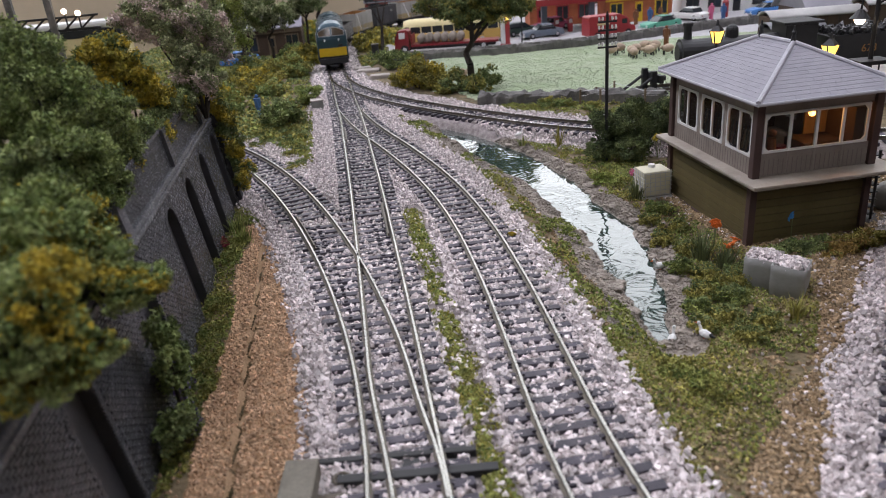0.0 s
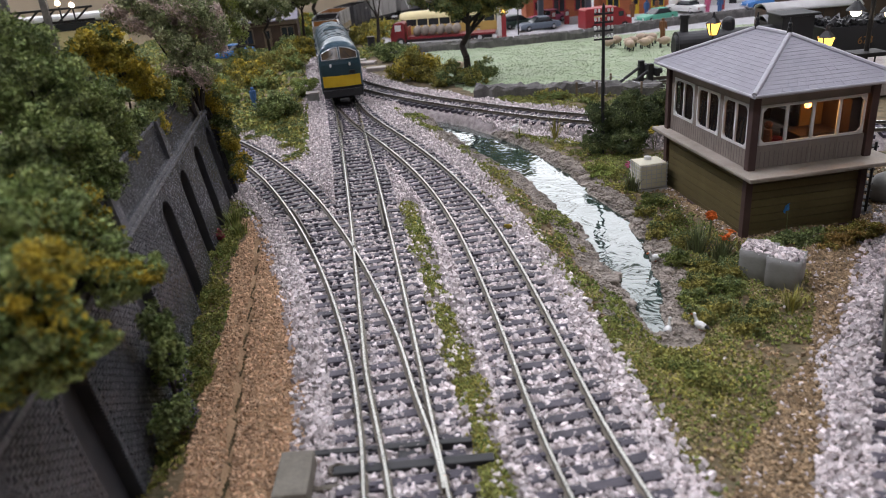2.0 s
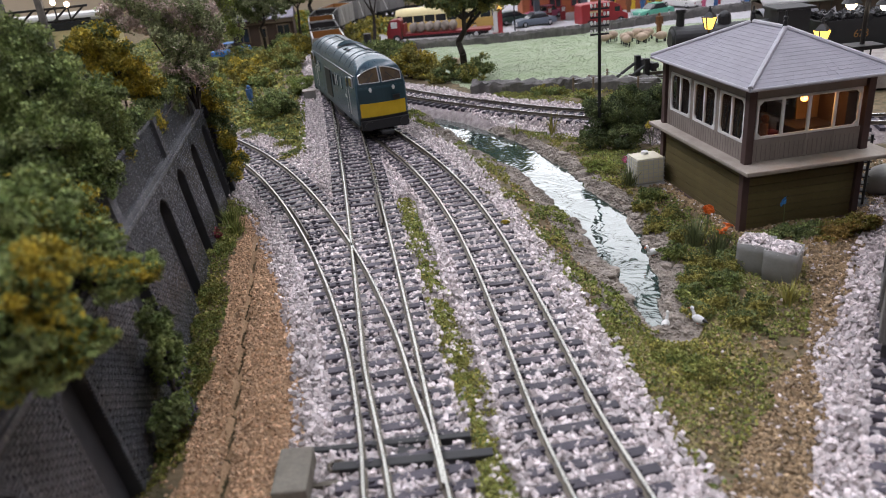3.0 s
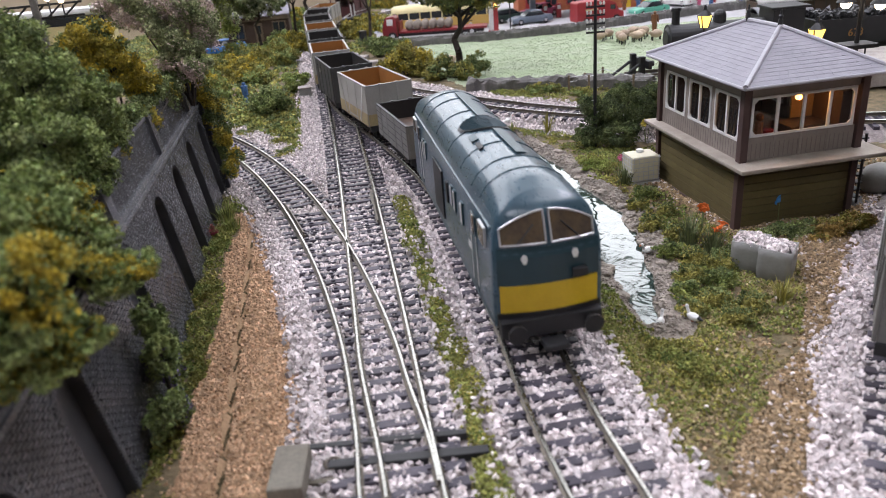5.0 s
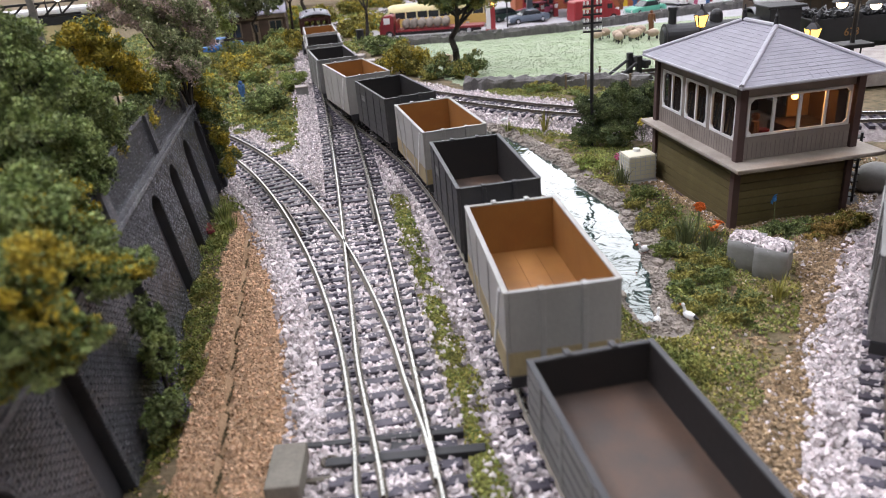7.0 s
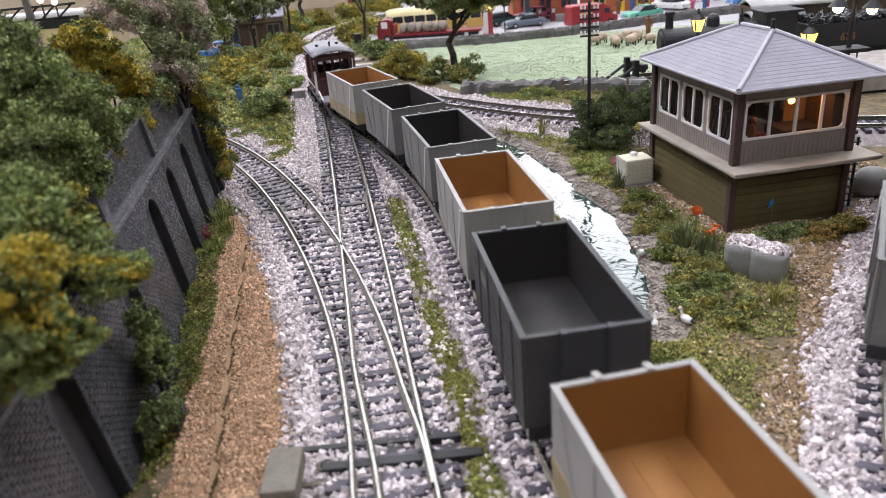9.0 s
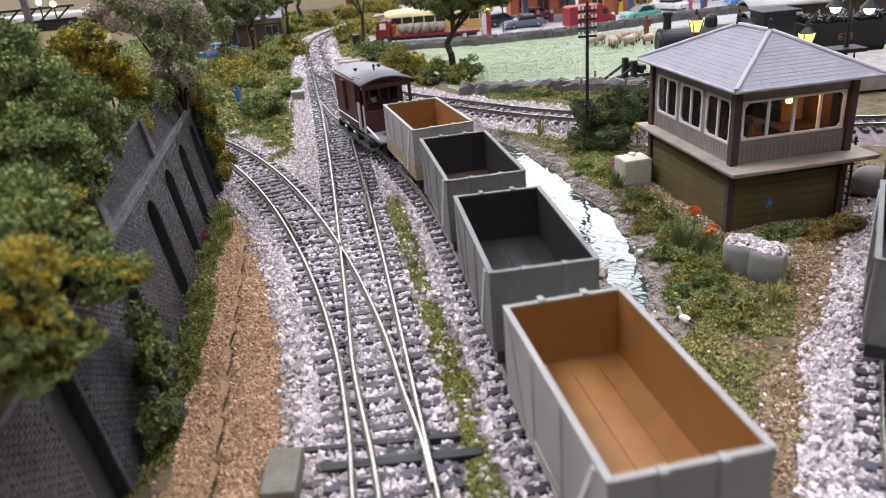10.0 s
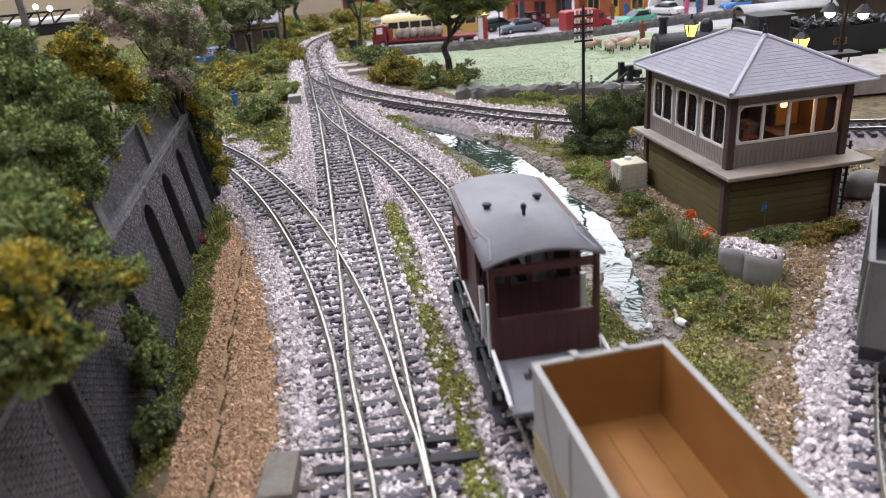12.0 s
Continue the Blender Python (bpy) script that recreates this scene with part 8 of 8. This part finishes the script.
def far_coach():
    ob = thing("railway_coach", "cream railway coach above the wall", "coach", at(-425, 800, 25, 5), group="standing coaches")
    part("body", box(B(), -110, 110, -15, 15, 6, 30, 0.8), CREAM, ob, "cream lower body")
    part("window_band", box(B(), -108, 108, -15.3, 15.3, 30, 38, 0.4), GLASS_DARK, ob)
    part("roof", box(B(), -110, 110, -15.2, 15.2, 38.1, 46, 3.0), WHITE, ob, "white roof")
    part("chassis", box(B(), -105, 105, -12, 12, -30, 6, 0.5), BLACK, ob)


far_coach()
# ---------------------------------------------------------------- movement
LINE_S = arc_len(TRAIN_LINE)
HEAD = [(0.0, 2214), (0.5, 2159), (1.0, 2103), (1.5, 2045), (2.0, 1985), (2.5, 1922), (3.0, 1857), (4.0, 1722), (5.0, 1583), (5.5, 1512), (6.0, 1441), (6.5, 1369), (7.0, 1299),
        (8.0, 1169), (9.0, 1041), (9.5, 980), (10.0, 916), (10.5, 852), (11.0, 788), (11.5, 722), (12.0, 653)]


def head_at(t):
    ts, ss = zip(*HEAD)
    i = int(np.clip(np.searchsorted(ts, t) - 1, 0, len(ts) - 2))
    a, b = max(i - 1, 0), min(i + 2, len(ts) - 1)
    m0 = (ss[i + 1] - ss[a]) / (ts[i + 1] - ts[a])
    m1 = (ss[b] - ss[i]) / (ts[b] - ts[i])
    h = ts[i + 1] - ts[i]
    u = (t - ts[i]) / h
    return (2 * u ** 3 - 3 * u * u + 1) * ss[i] + (u ** 3 - 2 * u * u + u) * h * m0 + (3 * u * u - 2 * u ** 3) * ss[i + 1] + (u ** 3 - u * u) * h * m1


def motions():
    for ob, back, half in TRAIN:
        rows = []
        for k in range(49):
            t = k * 0.25
            s = head_at(t) + back
            f, _ = on_line(TRAIN_LINE, LINE_S, s - half)
            r, _ = on_line(TRAIN_LINE, LINE_S, s + half)
            if half > 50:
                f = f + (1.6 * float(1 - ramp(f[1], 170, 300)), 0)
            m = (f + r) / 2 + (2.2 * float(1 - ramp(f[1], 280, 480)), 0)
            rows.append((t, at(m[0], m[1], 0, math.degrees(math.atan2(f[1] - r[1], f[0] - r[0])))))
        walk(ob, rows)
    for ax in AXLES:
        base, r = ax.matrix_basis.translation.copy(), ax.matrix_basis.translation.z / MM
        rows = []
        for k in range(201):
            t = min(k * 0.06, 12.0)
            turn = math.degrees((HEAD[0][1] - head_at(t)) / r)
            rows.append((t, Matrix.Translation(base) @ pose(0, 0, 0, 0, turn, 0)))
        walk(ax, rows)


motions()
